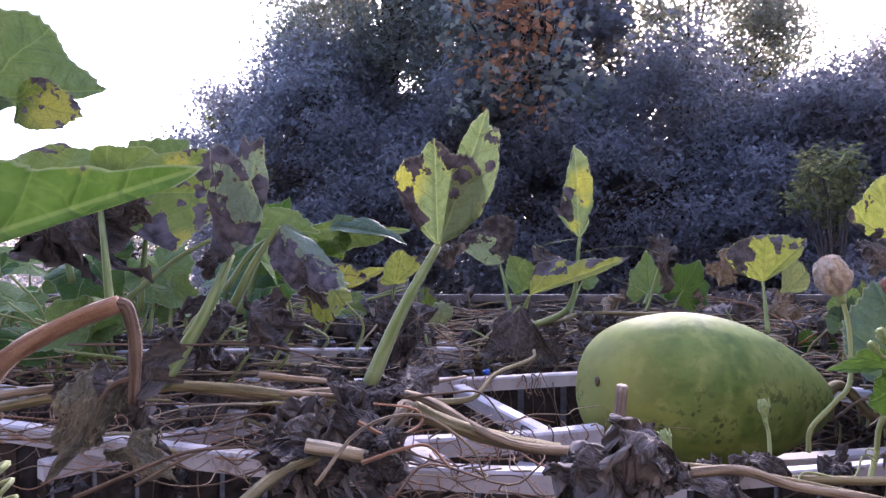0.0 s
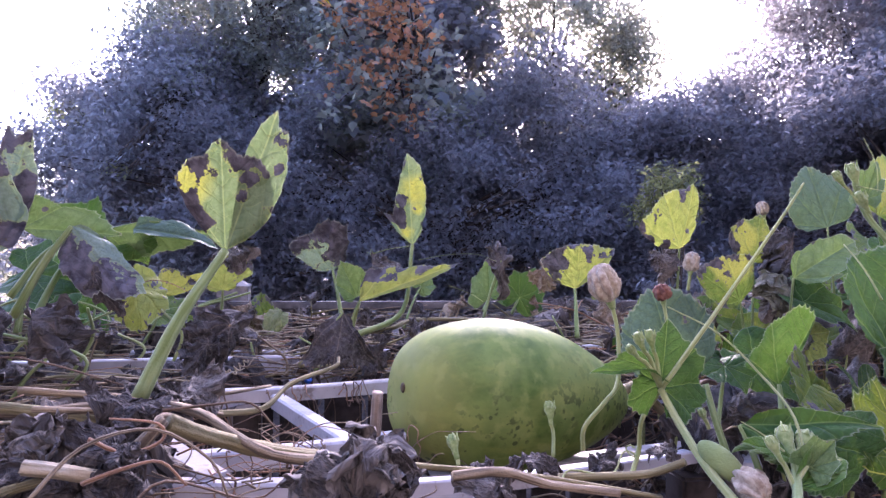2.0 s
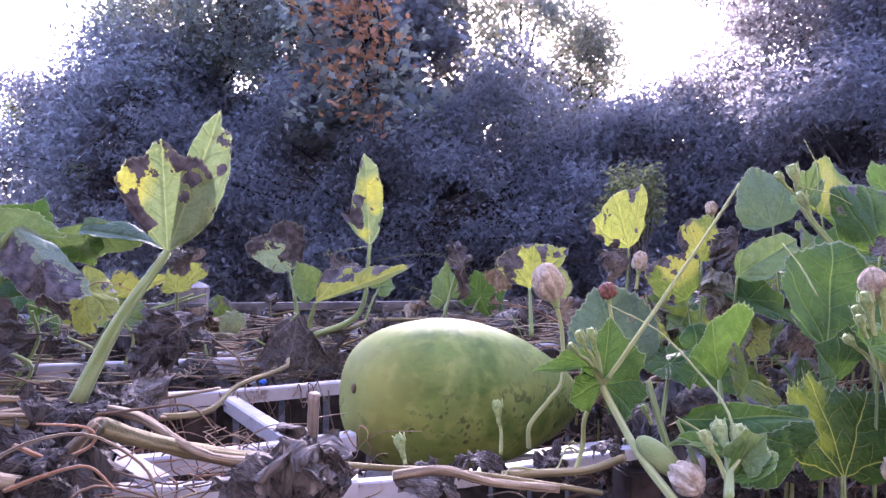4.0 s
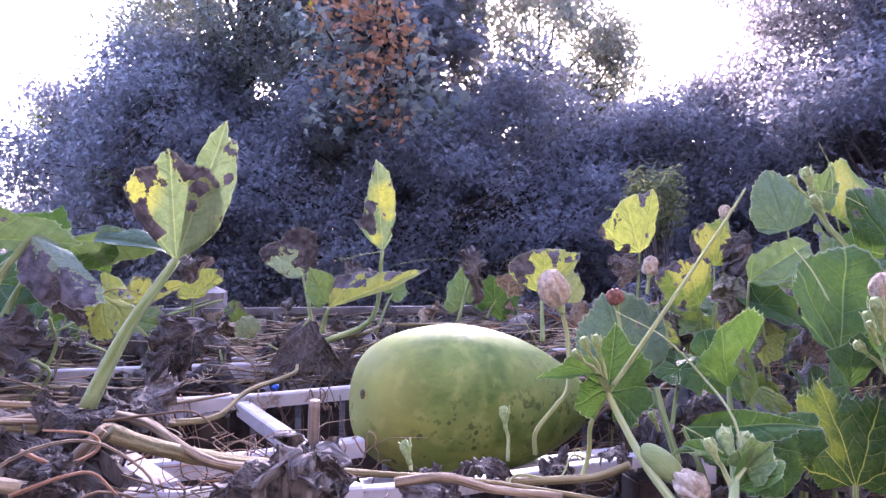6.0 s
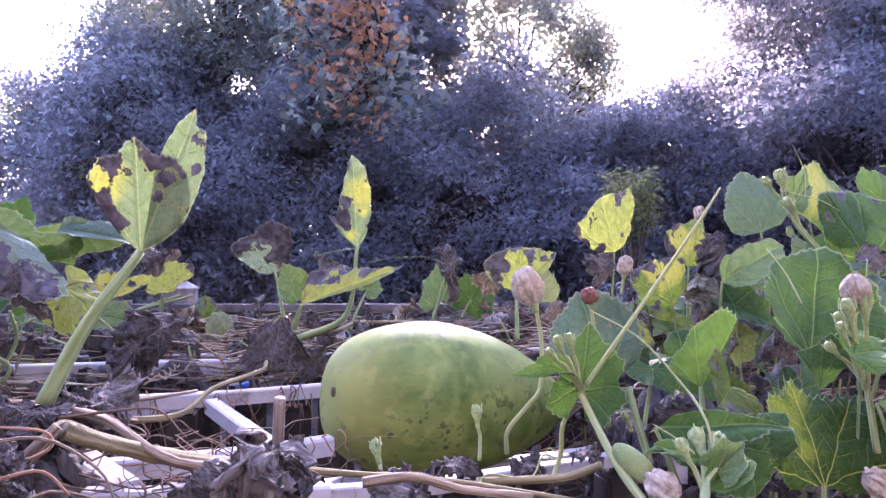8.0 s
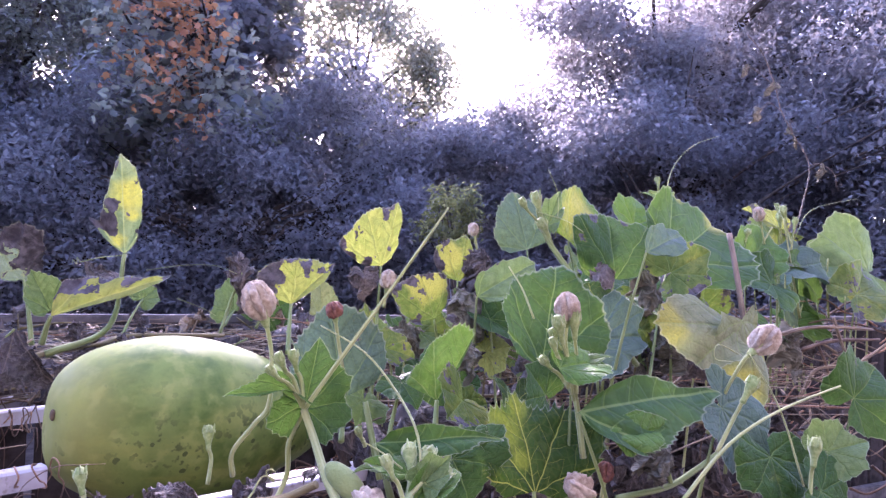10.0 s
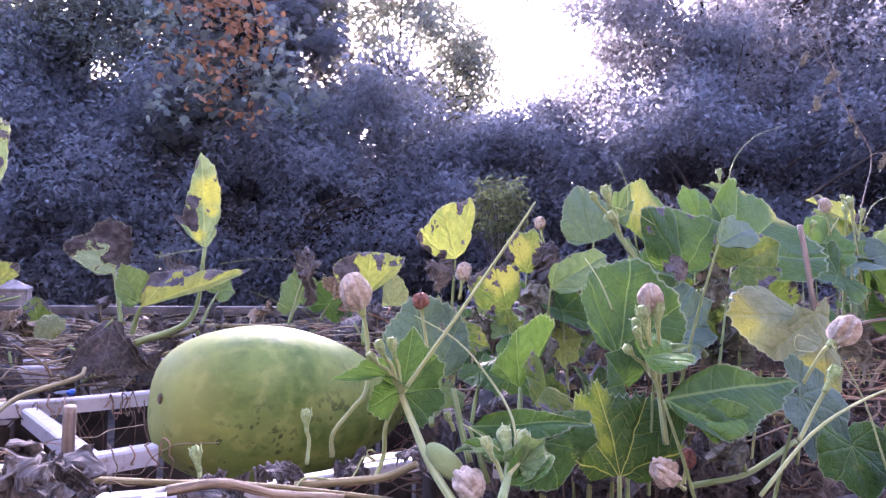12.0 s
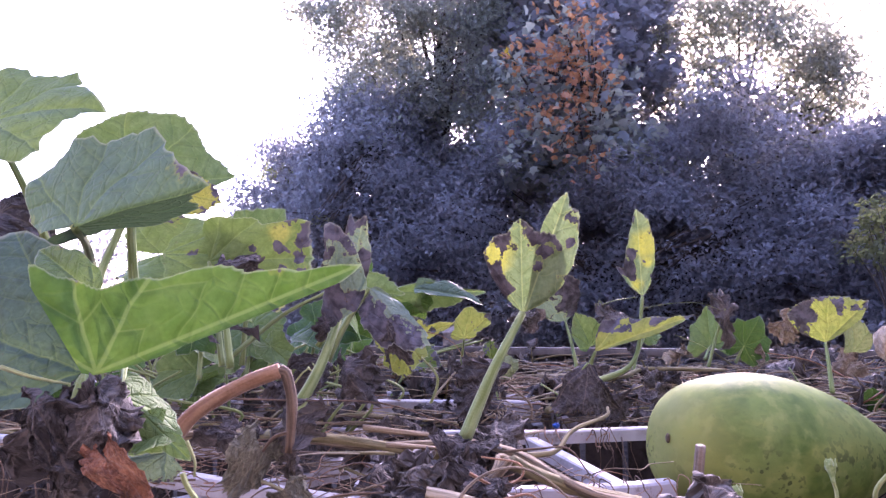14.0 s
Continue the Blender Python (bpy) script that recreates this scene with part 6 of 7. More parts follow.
leaf(thicket, (1.043, 0.650, 1.140), (0.915, 0.660, 1.167), (0.0, -0.8, 0.6), 0.1, M_LEAF_LIMP, None, "limp pale leaf", outline=OVAL, fold=-0.2, droop=0.5, gold=((0.0, 0.9, 0.3),))
leaf(thicket, (0.840, 0.500, 1.069), (0.883, 0.460, 1.003), (0.1, -0.9, 0.45), 0.115, M_LEAF_BLUE, (0.793, 0.500, 0.988), r=0.0028, fold=0.1)
leaf(thicket, (0.855, 0.450, 1.027), (0.850, 0.420, 0.977), (0.0, -0.8, 0.55), 0.11, M_LEAF, None, fold=0.1)
leaf(thicket, (0.865, 0.400, 1.005), (0.897, 0.380, 0.985), (0.0, -0.7, 0.6), 0.10, M_LEAF, None, fold=0.1)
leaf(thicket, (0.904, 0.420, 1.036), (0.944, 0.400, 1.050), (0.1, -0.8, 0.55), 0.06, M_LEAF_PALE, (0.855, 0.400, 1.006), r=0.003)
leaf(thicket, (0.636, 0.505, 1.122), (0.672, 0.490, 1.135), (0.1, -0.6, 0.8), 0.028, M_LEAF_PALE, (0.636, 0.500, 1.095), r=0.002, span=120, fold=0.3, lobes=0.1)
leaf(thicket, (0.659, 0.580, 1.079), (0.631, 0.570, 1.113), (0.1, -0.9, 0.3), 0.10, M_LEAF, (0.660, 0.560, 1.040), r=0.003)
leaf(thicket, (0.556, 0.580, 1.078), (0.532, 0.560, 1.066), (0.1, -0.9, 0.3), 0.08, M_LEAF_TURN, None)
leaf(thicket, (0.504, 0.500, 1.044), (0.520, 0.480, 1.008), (0.1, -0.8, 0.5), 0.12, M_LEAF, None, fold=0.1)
leaf(thicket, (1.136, 0.800, 1.184), (1.141, 0.780, 1.147), (0.1, -0.9, 0.3), 0.07, M_LEAF_TURN, None, "limp brown-spotted leaf", fold=-0.5)
leaf(thicket, (0.789, 0.650, 1.215), (0.804, 0.630, 1.205), (0.0, -0.9, 0.3), 0.05, M_DEAD, None, "withered leaf lobe", crumple=0.12)
leaf(thicket, (1.597, 1.000, 1.287), (1.457, 0.980, 1.305), (0.1, -0.8, 0.6), 0.14, M_LEAF_TURN, (1.592, 0.980, 1.183), r=0.0028)
leaf(thicket, (1.663, 1.050, 1.345), (1.552, 1.050, 1.392), (0.3, -0.8, 0.6), 0.09, M_LEAF_YEL, (1.629, 1.000, 1.209), r=0.0028, fold=0.4)
leaf(thicket, (1.587, 0.950, 1.248), (1.690, 0.900, 1.214), (0.1, -0.7, 0.7), 0.14, M_LEAF_BLUE, (1.571, 0.950, 1.134), r=0.0028)
leaf(thicket, (1.762, 1.000, 1.253), (1.896, 0.980, 1.286), (0.1, -0.7, 0.7), 0.12, M_LEAF_PALE, (1.744, 1.000, 1.131), r=0.0028)
leaf(thicket, (1.649, 0.850, 1.191), (1.771, 0.850, 1.230), (0.1, -0.8, 0.6), 0.13, M_LEAF_TURN, (1.633, 0.850, 1.094), r=0.0028)
leaf(thicket, (1.445, 0.900, 1.208), (1.318, 0.880, 1.228), (0.0, -0.8, 0.6), 0.13, M_LEAF, (1.439, 0.880, 1.105), r=0.0028)
leaf(thicket, (1.158, 0.550, 1.054), (1.237, 0.550, 1.099), (0.0, -0.9, 0.4), 0.12, M_LEAF, (1.134, 0.550, 0.984), r=0.0028)
stem("stem", thicket, M_STALK, [(0.948, 0.750, 1.079), (0.870, 0.740, 1.150), (0.818, 0.750, 1.215), (0.787, 0.765, 1.263), (0.770, 0.765, 1.303)], 0.0055, 0.0035)
bud(thicket, (0.787, 0.765, 1.263), (0.768, 0.765, 1.315), 0.012)
bud(thicket, (0.792, 0.765, 1.255), (0.745, 0.765, 1.309), 0.008)
bud(thicket, (0.797, 0.765, 1.255), (0.777, 0.760, 1.279), 0.012)
leaf(thicket, (0.790, 0.770, 1.280), (0.821, 0.780, 1.342), (-0.6, -0.8, 0.2), 0.035, M_LEAF_PALE, None, span=110, fold=0.4)
tendril(thicket, [(0.798, 0.760, 1.263), (0.809, 0.770, 1.323), (0.797, 0.780, 1.365)])
tendril(thicket, [(0.767, 0.760, 1.298), (0.802, 0.740, 1.287), (0.817, 0.720, 1.271)])
wilted_flower(thicket, (0.636, 0.500, 1.089), (0.624, 0.500, 1.179), 0.0115, via=[(0.624, 0.500, 1.140)])
bud(thicket, (0.631, 0.497, 1.095), (0.611, 0.494, 1.161), 0.0098)
bud(thicket, (0.636, 0.497, 1.095), (0.629, 0.494, 1.165), 0.0094)
bud(thicket, (0.626, 0.497, 1.101), (0.605, 0.494, 1.144), 0.0066)
leaf(thicket, (0.609, 0.490, 1.122), (0.672, 0.490, 1.133), (0.0, -0.6, 0.8), 0.1, M_LEAF_BRIGHT, None, "small fresh leaf", outline=OVAL, fold=0.2)
bud(thicket, (0.634, 0.500, 1.095), (0.604, 0.505, 1.126), 0.0065)
bud(thicket, (0.633, 0.500, 1.112), (0.613, 0.505, 1.151), 0.0070)
stem("shoot", thicket, M_STALK_PALE, [(0.649, 0.500, 1.032), (0.638, 0.500, 1.089), (0.625, 0.500, 1.134)], 0.0032, 0.0024)
wilted_flower(thicket, (0.841, 0.520, 1.036), (0.882, 0.480, 1.146), 0.0150, via=[(0.856, 0.510, 1.083), (0.860, 0.490, 1.121)])
wilted_flower(thicket, (0.646, 0.470, 0.997), (0.621, 0.470, 1.015), 0.0130)
wilted_flower(thicket, (0.673, 0.500, 0.990), (0.678, 0.500, 1.015), 0.008, M_FLOWER_RED)
wilted_flower(thicket, (1.604, 1.050, 1.301), (1.597, 1.050, 1.371), 0.011)
wilted_flower(thicket, (0.778, 0.950, 1.248), (0.770, 0.950, 1.281), 0.009)
wilted_flower(thicket, (0.554, 0.800, 1.159), (0.559, 0.800, 1.196), 0.0105)
bud(thicket, (0.776, 0.450, 1.039), (0.810, 0.440, 1.104), 0.0105)
bud(thicket, (1.336, 1.100, 1.327), (1.344, 1.120, 1.433), 0.010)
bud(thicket, (1.345, 1.100, 1.328), (1.360, 1.100, 1.394), 0.014)
tendril(thicket, [(1.343, 1.100, 1.367), (1.387, 1.120, 1.464), (1.471, 1.140, 1.532), (1.571, 1.150, 1.571)], 0.0014)
leaf(thicket, (1.339, 1.100, 1.386), (1.282, 1.100, 1.407), (0, -0.8, 0.6), 0.04, M_LEAF_PALE, None)
bud(thicket, (1.608, 1.000, 1.248), (1.604, 1.000, 1.359), 0.012)
bud(thicket, (1.638, 1.000, 1.236), (1.594, 1.000, 1.385), 0.008)
bud(thicket, (0.847, 0.400, 0.995), (0.854, 0.400, 1.048), 0.010)
tendril(thicket, [(0.838, 0.400, 1.013), (0.829, 0.420, 1.083), (0.807, 0.440, 1.138)], 0.0012)
tendril(thicket, [(0.689, 0.420, 1.002), (0.755, 0.420, 1.054), (0.829, 0.420, 1.083), (0.924, 0.420, 1.103)], 0.0022)
tendril(thicket, [(0.845, 0.480, 1.129), (0.809, 0.480, 1.142), (0.805, 0.480, 1.127), (0.832, 0.480, 1.123)], 0.0009)
tendril(thicket, [(0.655, 0.600, 1.160), (0.652, 0.620, 1.192), (0.645, 0.640, 1.218)], 0.0014)
tendril(thicket, [(1.656, 1.000, 1.316), (1.745, 1.020, 1.391), (1.973, 1.050, 1.439)], 0.0012)
rnd = random.Random(11)
for k in range(64):
    x, y = rnd.uniform(0.60, 1.7), rnd.uniform(0.62, 1.25)
    if y < 0.3 + 0.42 * x:
        continue
    h = rnd.uniform(0.02, 0.15) + 0.05 * (x - 0.6)
    q = Vector((x, y, 1.0))
    b = q + Vector((rnd.uniform(-0.05, 0.05), rnd.uniform(-0.05, 0.05), h))
    tip = b + Vector((rnd.uniform(-0.08, 0.08), rnd.uniform(-0.07, 0.0), rnd.uniform(-0.05, 0.05)))
    leaf(thicket, b, tip, (rnd.uniform(-0.3, 0.3), -0.7, 0.6), rnd.uniform(0.045, 0.10), rnd.choice((M_LEAF, M_LEAF_DEEP, M_LEAF_BLUE, M_LEAF_TURN, M_DEAD, M_DEAD_DARK, M_LEAF)), q, r=0.0026, fold=rnd.uniform(-0.3, 0.5), spokes=54, rings=7, stalk=M_STALK_PALE)

rnd = random.Random(91)
for k in range(44):
    x, y = rnd.uniform(0.50, 1.05), rnd.uniform(0.76, 1.12)
    q = Vector((x, y, 1.0))
    b = q + Vector((rnd.uniform(-0.03, 0.03), rnd.uniform(-0.03, 0.03), rnd.uniform(0.03, 0.11) + 0.10 * max(0.0, x - 0.55)))
    tip = b + Vector((rnd.uniform(-0.06, 0.06), rnd.uniform(-0.05, 0.0), rnd.uniform(-0.06, 0.05)))
    leaf(thicket, b, tip, (rnd.uniform(-0.4, 0.4), -0.7, 0.5), rnd.uniform(0.05, 0.08), rnd.choice((M_DEAD, M_LEAF_TURN, M_DEAD_DARK, M_LEAF_YEL, M_LEAF_TURN, M_DEAD_OLIVE, M_LEAF_PALE)), q, r=0.0024, fold=rnd.uniform(-0.4, 0.4), spokes=54, rings=8, stalk=rnd.choice((M_VINE, M_STALK_PALE, M_DRY)))

stem("shoot", thicket, M_STALK_PALE, [(1.609, 0.950, 1.134), (1.577, 0.950, 1.247), (1.549, 0.950, 1.353)], 0.0030, 0.0018)
stem("shoot", thicket, M_STALK_PALE, [(1.464, 0.970, 1.243), (1.517, 0.970, 1.308), (1.539, 0.970, 1.334)], 0.0026, 0.0015)
stem("shoot", thicket, M_STALK_PALE, [(1.725, 0.960, 1.134), (1.717, 0.960, 1.213), (1.719, 0.960, 1.272)], 0.0026, 0.0018)
bud(thicket, (1.575, 0.950, 1.298), (1.547, 0.950, 1.367), 0.013)
bud(thicket, (1.576, 0.950, 1.285), (1.587, 0.950, 1.347), 0.010)
bud(thicket, (1.433, 0.960, 1.279), (1.446, 0.960, 1.314), 0.010)
wilted_flower(thicket, (1.501, 0.960, 1.294), (1.482, 0.960, 1.358), 0.013)
leaf(thicket, (1.430, 0.950, 1.242), (1.536, 0.950, 1.336), (0.0, -0.85, 0.5), 0.1, M_LEAF_BRIGHT, (1.447, 0.950, 1.158), outline=OVAL, r=0.0026, fold=0.15, stalk=M_STALK_PALE)
leaf(thicket, (1.558, 0.950, 1.247), (1.664, 0.950, 1.289), (0.0, -0.85, 0.5), 0.1, M_LEAF_BRIGHT, (1.576, 0.950, 1.159), outline=LANCE, r=0.0026, fold=0.15, stalk=M_STALK_PALE)
leaf(thicket, (1.858, 0.950, 1.244), (1.685, 0.950, 1.275), (0.0, -0.85, 0.5), 0.1, M_LEAF_PALE, (1.878, 0.950, 1.148), outline=ROUND, r=0.0026, fold=0.15, stalk=M_STALK_PALE)
leaf(thicket, (1.587, 0.950, 1.241), (1.729, 0.950, 1.174), (0.0, -0.85, 0.5), 0.1, M_LEAF, (1.605, 0.950, 1.153), outline=LANCE, r=0.0026, fold=0.15, stalk=M_STALK_PALE)
leaf(thicket, (1.771, 0.950, 1.188), (1.875, 0.950, 1.258), (0.0, -0.85, 0.5), 0.1, M_LEAF_YEL, (1.791, 0.950, 1.095), outline=OVAL, r=0.0026, fold=0.15, stalk=M_STALK_PALE)
leaf(thicket, (1.532, 0.950, 1.184), (1.629, 0.950, 1.134), (0.0, -0.85, 0.5), 0.1, M_LEAF_BLUE, (1.549, 0.950, 1.097), outline=OVAL, r=0.0026, fold=0.15, stalk=M_STALK_PALE)
stem("stem", thicket, M_DRY, [(1.329, 0.800, 1.114), (1.444, 0.800, 1.129), (1.622, 0.800, 1.123)], 0.0042, 0.0030, wobble=0.25)
stem("stem", thicket, M_DRY_DARK, [(1.447, 0.830, 1.082), (1.544, 0.830, 1.098), (1.698, 0.830, 1.098)], 0.0042, 0.0030, wobble=0.25)
stem("stem", thicket, M_DRY, [(1.484, 0.860, 0.980), (1.537, 0.860, 1.036), (1.670, 0.860, 1.044), (1.793, 0.860, 1.091)], 0.0042, 0.0030, wobble=0.25)
stem("stem", thicket, M_DRY_DARK, [(1.046, 0.800, 1.089), (1.125, 0.800, 1.106), (1.165, 0.800, 1.145)], 0.0030, 0.0030, wobble=0.25)
stem("stem", thicket, M_DRY, [(0.990, 0.830, 1.011), (1.079, 0.830, 1.016), (1.160, 0.830, 1.062)], 0.0030, 0.0030, wobble=0.25)
stem("stem", thicket, M_DRY_DARK, [(1.535, 0.860, 1.094), (1.574, 0.860, 1.023), (1.558, 0.860, 0.953)], 0.0030, 0.0030, wobble=0.25)
stem("stem", thicket, M_DRY, [(1.496, 0.800, 1.146), (1.552, 0.800, 1.056), (1.648, 0.800, 0.995)], 0.0030, 0.0030, wobble=0.25)
stem("stem", thicket, M_STALK, [(0.781, 0.600, 0.946), (0.861, 0.600, 0.950), (0.916, 0.600, 0.968), (0.958, 0.600, 0.987)], 0.0040, 0.0034, wobble=0.1)
stem("stem", thicket, M_STALK, [(0.849, 0.600, 1.028), (0.857, 0.600, 0.988), (0.871, 0.600, 0.951)], 0.0034, 0.0030, wobble=0.1)
rnd = random.Random(92)
for k in range(52):
    x, y = rnd.uniform(1.05, 2.1), rnd.uniform(1.0, 1.5)
    q = Vector((x, y, 1.0))
    b = q + Vector((rnd.uniform(-0.05, 0.05), rnd.uniform(-0.05, 0.05), rnd.uniform(0.05, 0.24)))
    tip = b + Vector((rnd.uniform(-0.10, 0.10), rnd.uniform(-0.08, 0.0), rnd.uniform(-0.05, 0.05)))
    leaf(thicket, b, tip, (rnd.uniform(-0.3, 0.3), -0.6, 0.7), rnd.uniform(0.07, 0.12), rnd.choice((M_LEAF, M_LEAF_BRIGHT, M_LEAF_BLUE, M_LEAF_PALE, M_LEAF_TURN, M_DEAD)), q, r=0.0026, fold=rnd.uniform(-0.3, 0.4), spokes=54, rings=8, stalk=M_STALK_PALE)

hanger = thing("withered_vine", (2.567, 1.600, 1.541), "thin dry vine trailing upwards against the hedge", "vine", "withered vines")
stem("stem", hanger, M_CANE, [(2.360, 1.600, -0.030), (2.380, 1.610, 0.500), (2.400, 1.600, 1.000), (2.447, 1.600, 1.271), (2.535, 1.600, 1.507), (2.570, 1.600, 1.659), (2.476, 1.600, 1.764), (2.410, 1.600, 1.841), (2.370, 1.600, 1.929), (2.306, 1.600, 2.032), (2.223, 1.600, 2.089)], 0.0030, 0.0015, sides=6)
stem("stem", hanger, M_CANE, [(2.570, 1.600, 1.659), (2.636, 1.600, 1.670), (2.719, 1.600, 1.642), (2.742, 1.600, 1.578)], 0.0020, 0.0010, sides=6)
stem("stem", hanger, M_CANE, [(2.410, 1.600, 1.841), (2.335, 1.600, 1.862), (2.283, 1.600, 1.803)], 0.0018, 0.0009, sides=6)
stem("stem", hanger, M_CANE, [(2.370, 1.600, 1.929), (2.242, 1.600, 1.974), (2.202, 1.600, 1.939)], 0.0018, 0.0009, sides=6)
stem("stem", hanger, M_CANE, [(2.476, 1.600, 1.764), (2.455, 1.600, 1.816), (2.501, 1.600, 1.790)], 0.0016, 0.0008, sides=6)
leaf(hanger, (2.282, 1.600, 1.821), (2.266, 1.600, 1.766), (0.1, -0.95, 0.2), 0.035, M_DEAD_OLIVE, None, crumple=0.08, rings=8, spokes=40, wither=0.5)
leaf(hanger, (2.476, 1.600, 1.764), (2.529, 1.600, 1.715), (0.1, -0.95, 0.2), 0.035, M_DEAD_OLIVE, None, crumple=0.08, rings=8, spokes=40, wither=0.5)
leaf(hanger, (2.370, 1.600, 1.929), (2.329, 1.600, 1.877), (0.1, -0.95, 0.2), 0.035, M_DEAD_OLIVE, None, crumple=0.08, rings=8, spokes=40, wither=0.5)
leaf(hanger, (2.227, 1.600, 1.972), (2.185, 1.600, 1.924), (0.1, -0.95, 0.2), 0.035, M_DEAD_OLIVE, None, crumple=0.08, rings=8, spokes=40, wither=0.5)
leaf(hanger, (2.650, 1.600, 1.646), (2.632, 1.600, 1.590), (0.1, -0.95, 0.2), 0.035, M_DEAD_OLIVE, None, crumple=0.08, rings=8, spokes=40, wither=0.5)

# ---- scattered withered leaves ----
SCRAPS = []
for k in range(7):
    bm = bmesh.new()
    blade(bm, Matrix.Translation((0, -0.03, 0.018)), 0.085 + 0.008 * (k % 3), 0.085, 900 + k, fold=-0.35, droop=0.5, crumple=0.12, rings=9, spokes=66, span=150, wither=1.0, teeth=0.06)
    SCRAPS.append(single("withered_leaf", bm, (M_DEAD, M_DEAD_DARK, M_DEAD)[k % 3], (0, 0, 0), "crumpled withered gourd leaf, grey-brown and dry", "leaf", "withered leaves"))
rnd = random.Random(21)
spots = []
while len(spots) < 120:
    x, y = rnd.uniform(-1.0, 1.5), rnd.uniform(0.66, 1.7)
    if abs(x - 0.28) < 0.30 and y < 1.12 or (-0.1 < x < 0.2 and y < 1.1) or y < 0.62 + 0.3 * abs(x - 0.2) or (x < -0.2 and y < 0.77 - 0.38 * (x + 0.22)):
        continue
    spots.append((x, y))
spots += [(-0.16, 0.66), (-0.11, 0.72), (-0.20, 0.80), (-0.15, 0.95), (-0.08, 0.62), (0.55, 0.70), (0.60, 0.78), (0.50, 0.66), (0.72, 0.66), (0.68, 0.60)]
for k, (x, y) in enumerate(spots):
    m = pose(x, y, 1.0 + rnd.uniform(0, 0.03) + (0.015 if y > 1.2 else 0), rnd.uniform(-40, 40), rnd.uniform(-35, 35), rnd.uniform(0, 360))
    s = rnd.uniform(0.7, 1.25)
    src = SCRAPS[k % 7]
    if k < 7:
        src.matrix_basis = m
    else:
        copy_thing(src, m).scale = (s, s, s)
arch = thing("withered_vine", (0.106, 1.020, 1.060), "arched dark withered leaf standing on the trellis", "vine", "withered vines")
leaf(arch, (0.119, 1.040, 1.112), (0.110, 1.000, 1.036), (0.0, -0.95, 0.3), 0.1, M_DEAD_DARK, (0.089, 1.040, 1.066), "dark withered leaf hanging like a tent", outline=TENT, r=0.003, fold=-0.35, crumple=0.05, wither=0.18, ripple=0.08, rings=18, spokes=96)
leaf(arch, (-0.034, 0.950, 1.103), (-0.038, 0.930, 1.021), (0.7, -0.6, 0.4), 0.11, M_DEAD_DARK, (-0.067, 0.970, 1.085), "dark withered leaf", r=0.003, fold=-0.5, crumple=0.10, stalk=M_DRY)
leaf(arch, (-0.061, 0.930, 1.082), (-0.091, 0.900, 1.043), (0.1, -1, 0.2), 0.07, M_DEAD_DARK, None, "dark withered leaf", fold=-0.5, crumple=0.12)
leaf(arch, (-0.068, 0.720, 1.057), (-0.026, 0.700, 1.065), (0.1, -0.7, 0.6), 0.07, M_DEAD, None, "crumpled grey leaf", fold=-0.4, crumple=0.12)
leaf(arch, (-0.241, 0.850, 1.121), (-0.211, 0.820, 1.066), (-0.6, -0.6, 0.6), 0.10, M_DEAD_DARK, None, "dark withered leaf", fold=-0.5, crumple=0.12)
leaf(arch, (-0.268, 0.800, 1.138), (-0.248, 0.780, 1.098), (0.7, -0.5, 0.6), 0.09, M_DEAD_DARK, None, "dark withered leaf", fold=-0.5, crumple=0.10)

standing = thing("withered_vine", (0.15, 1.35, 1.0), "upright withered leaves on dry stalks along the trellis", "vine", "withered vines")
rnd = random.Random(77)
for k in range(64):
    x, y = rnd.uniform(-0.65, 1.15), rnd.uniform(1.10, 1.66)
    q = Vector((x, y, 1.0))
    b = q + Vector((rnd.uniform(-0.04, 0.04), rnd.uniform(-0.03, 0.03), rnd.uniform(0.03, 0.095)))
    tip = b + Vector((rnd.uniform(-0.05, 0.05), rnd.uniform(-0.02, 0.02), -rnd.uniform(0.01, 0.06)))
    leaf(standing, b, tip, (rnd.uniform(-0.8, 0.8), -0.5, rnd.uniform(0.1, 0.8)), rnd.uniform(0.045, 0.085), rnd.choice((M_DEAD, M_DEAD, M_DEAD_DARK, M_DEAD_TAN, M_DEAD)), q, r=0.0026, stalk=rnd.choice((M_DRY, M_VINE)), crumple=0.16, rings=9, spokes=54)
for k in range(110):
    x, y = rnd.uniform(-0.9, 1.3), rnd.uniform(1.12, 1.70)
    q = Vector((x, y, 1.0))
    stem("stalk", standing, rnd.choice((M_DRY, M_VINE, M_STRAW, M_STRAW, M_STALK)), [q, q + Vector((rnd.uniform(-0.03, 0.03), 0, 0.03)), q + Vector((rnd.uniform(-0.07, 0.07), rnd.uniform(-0.03, 0.03), rnd.uniform(0.03, 0.085)))], 0.0028, 0.0018, sides=6, wobble=0.2)

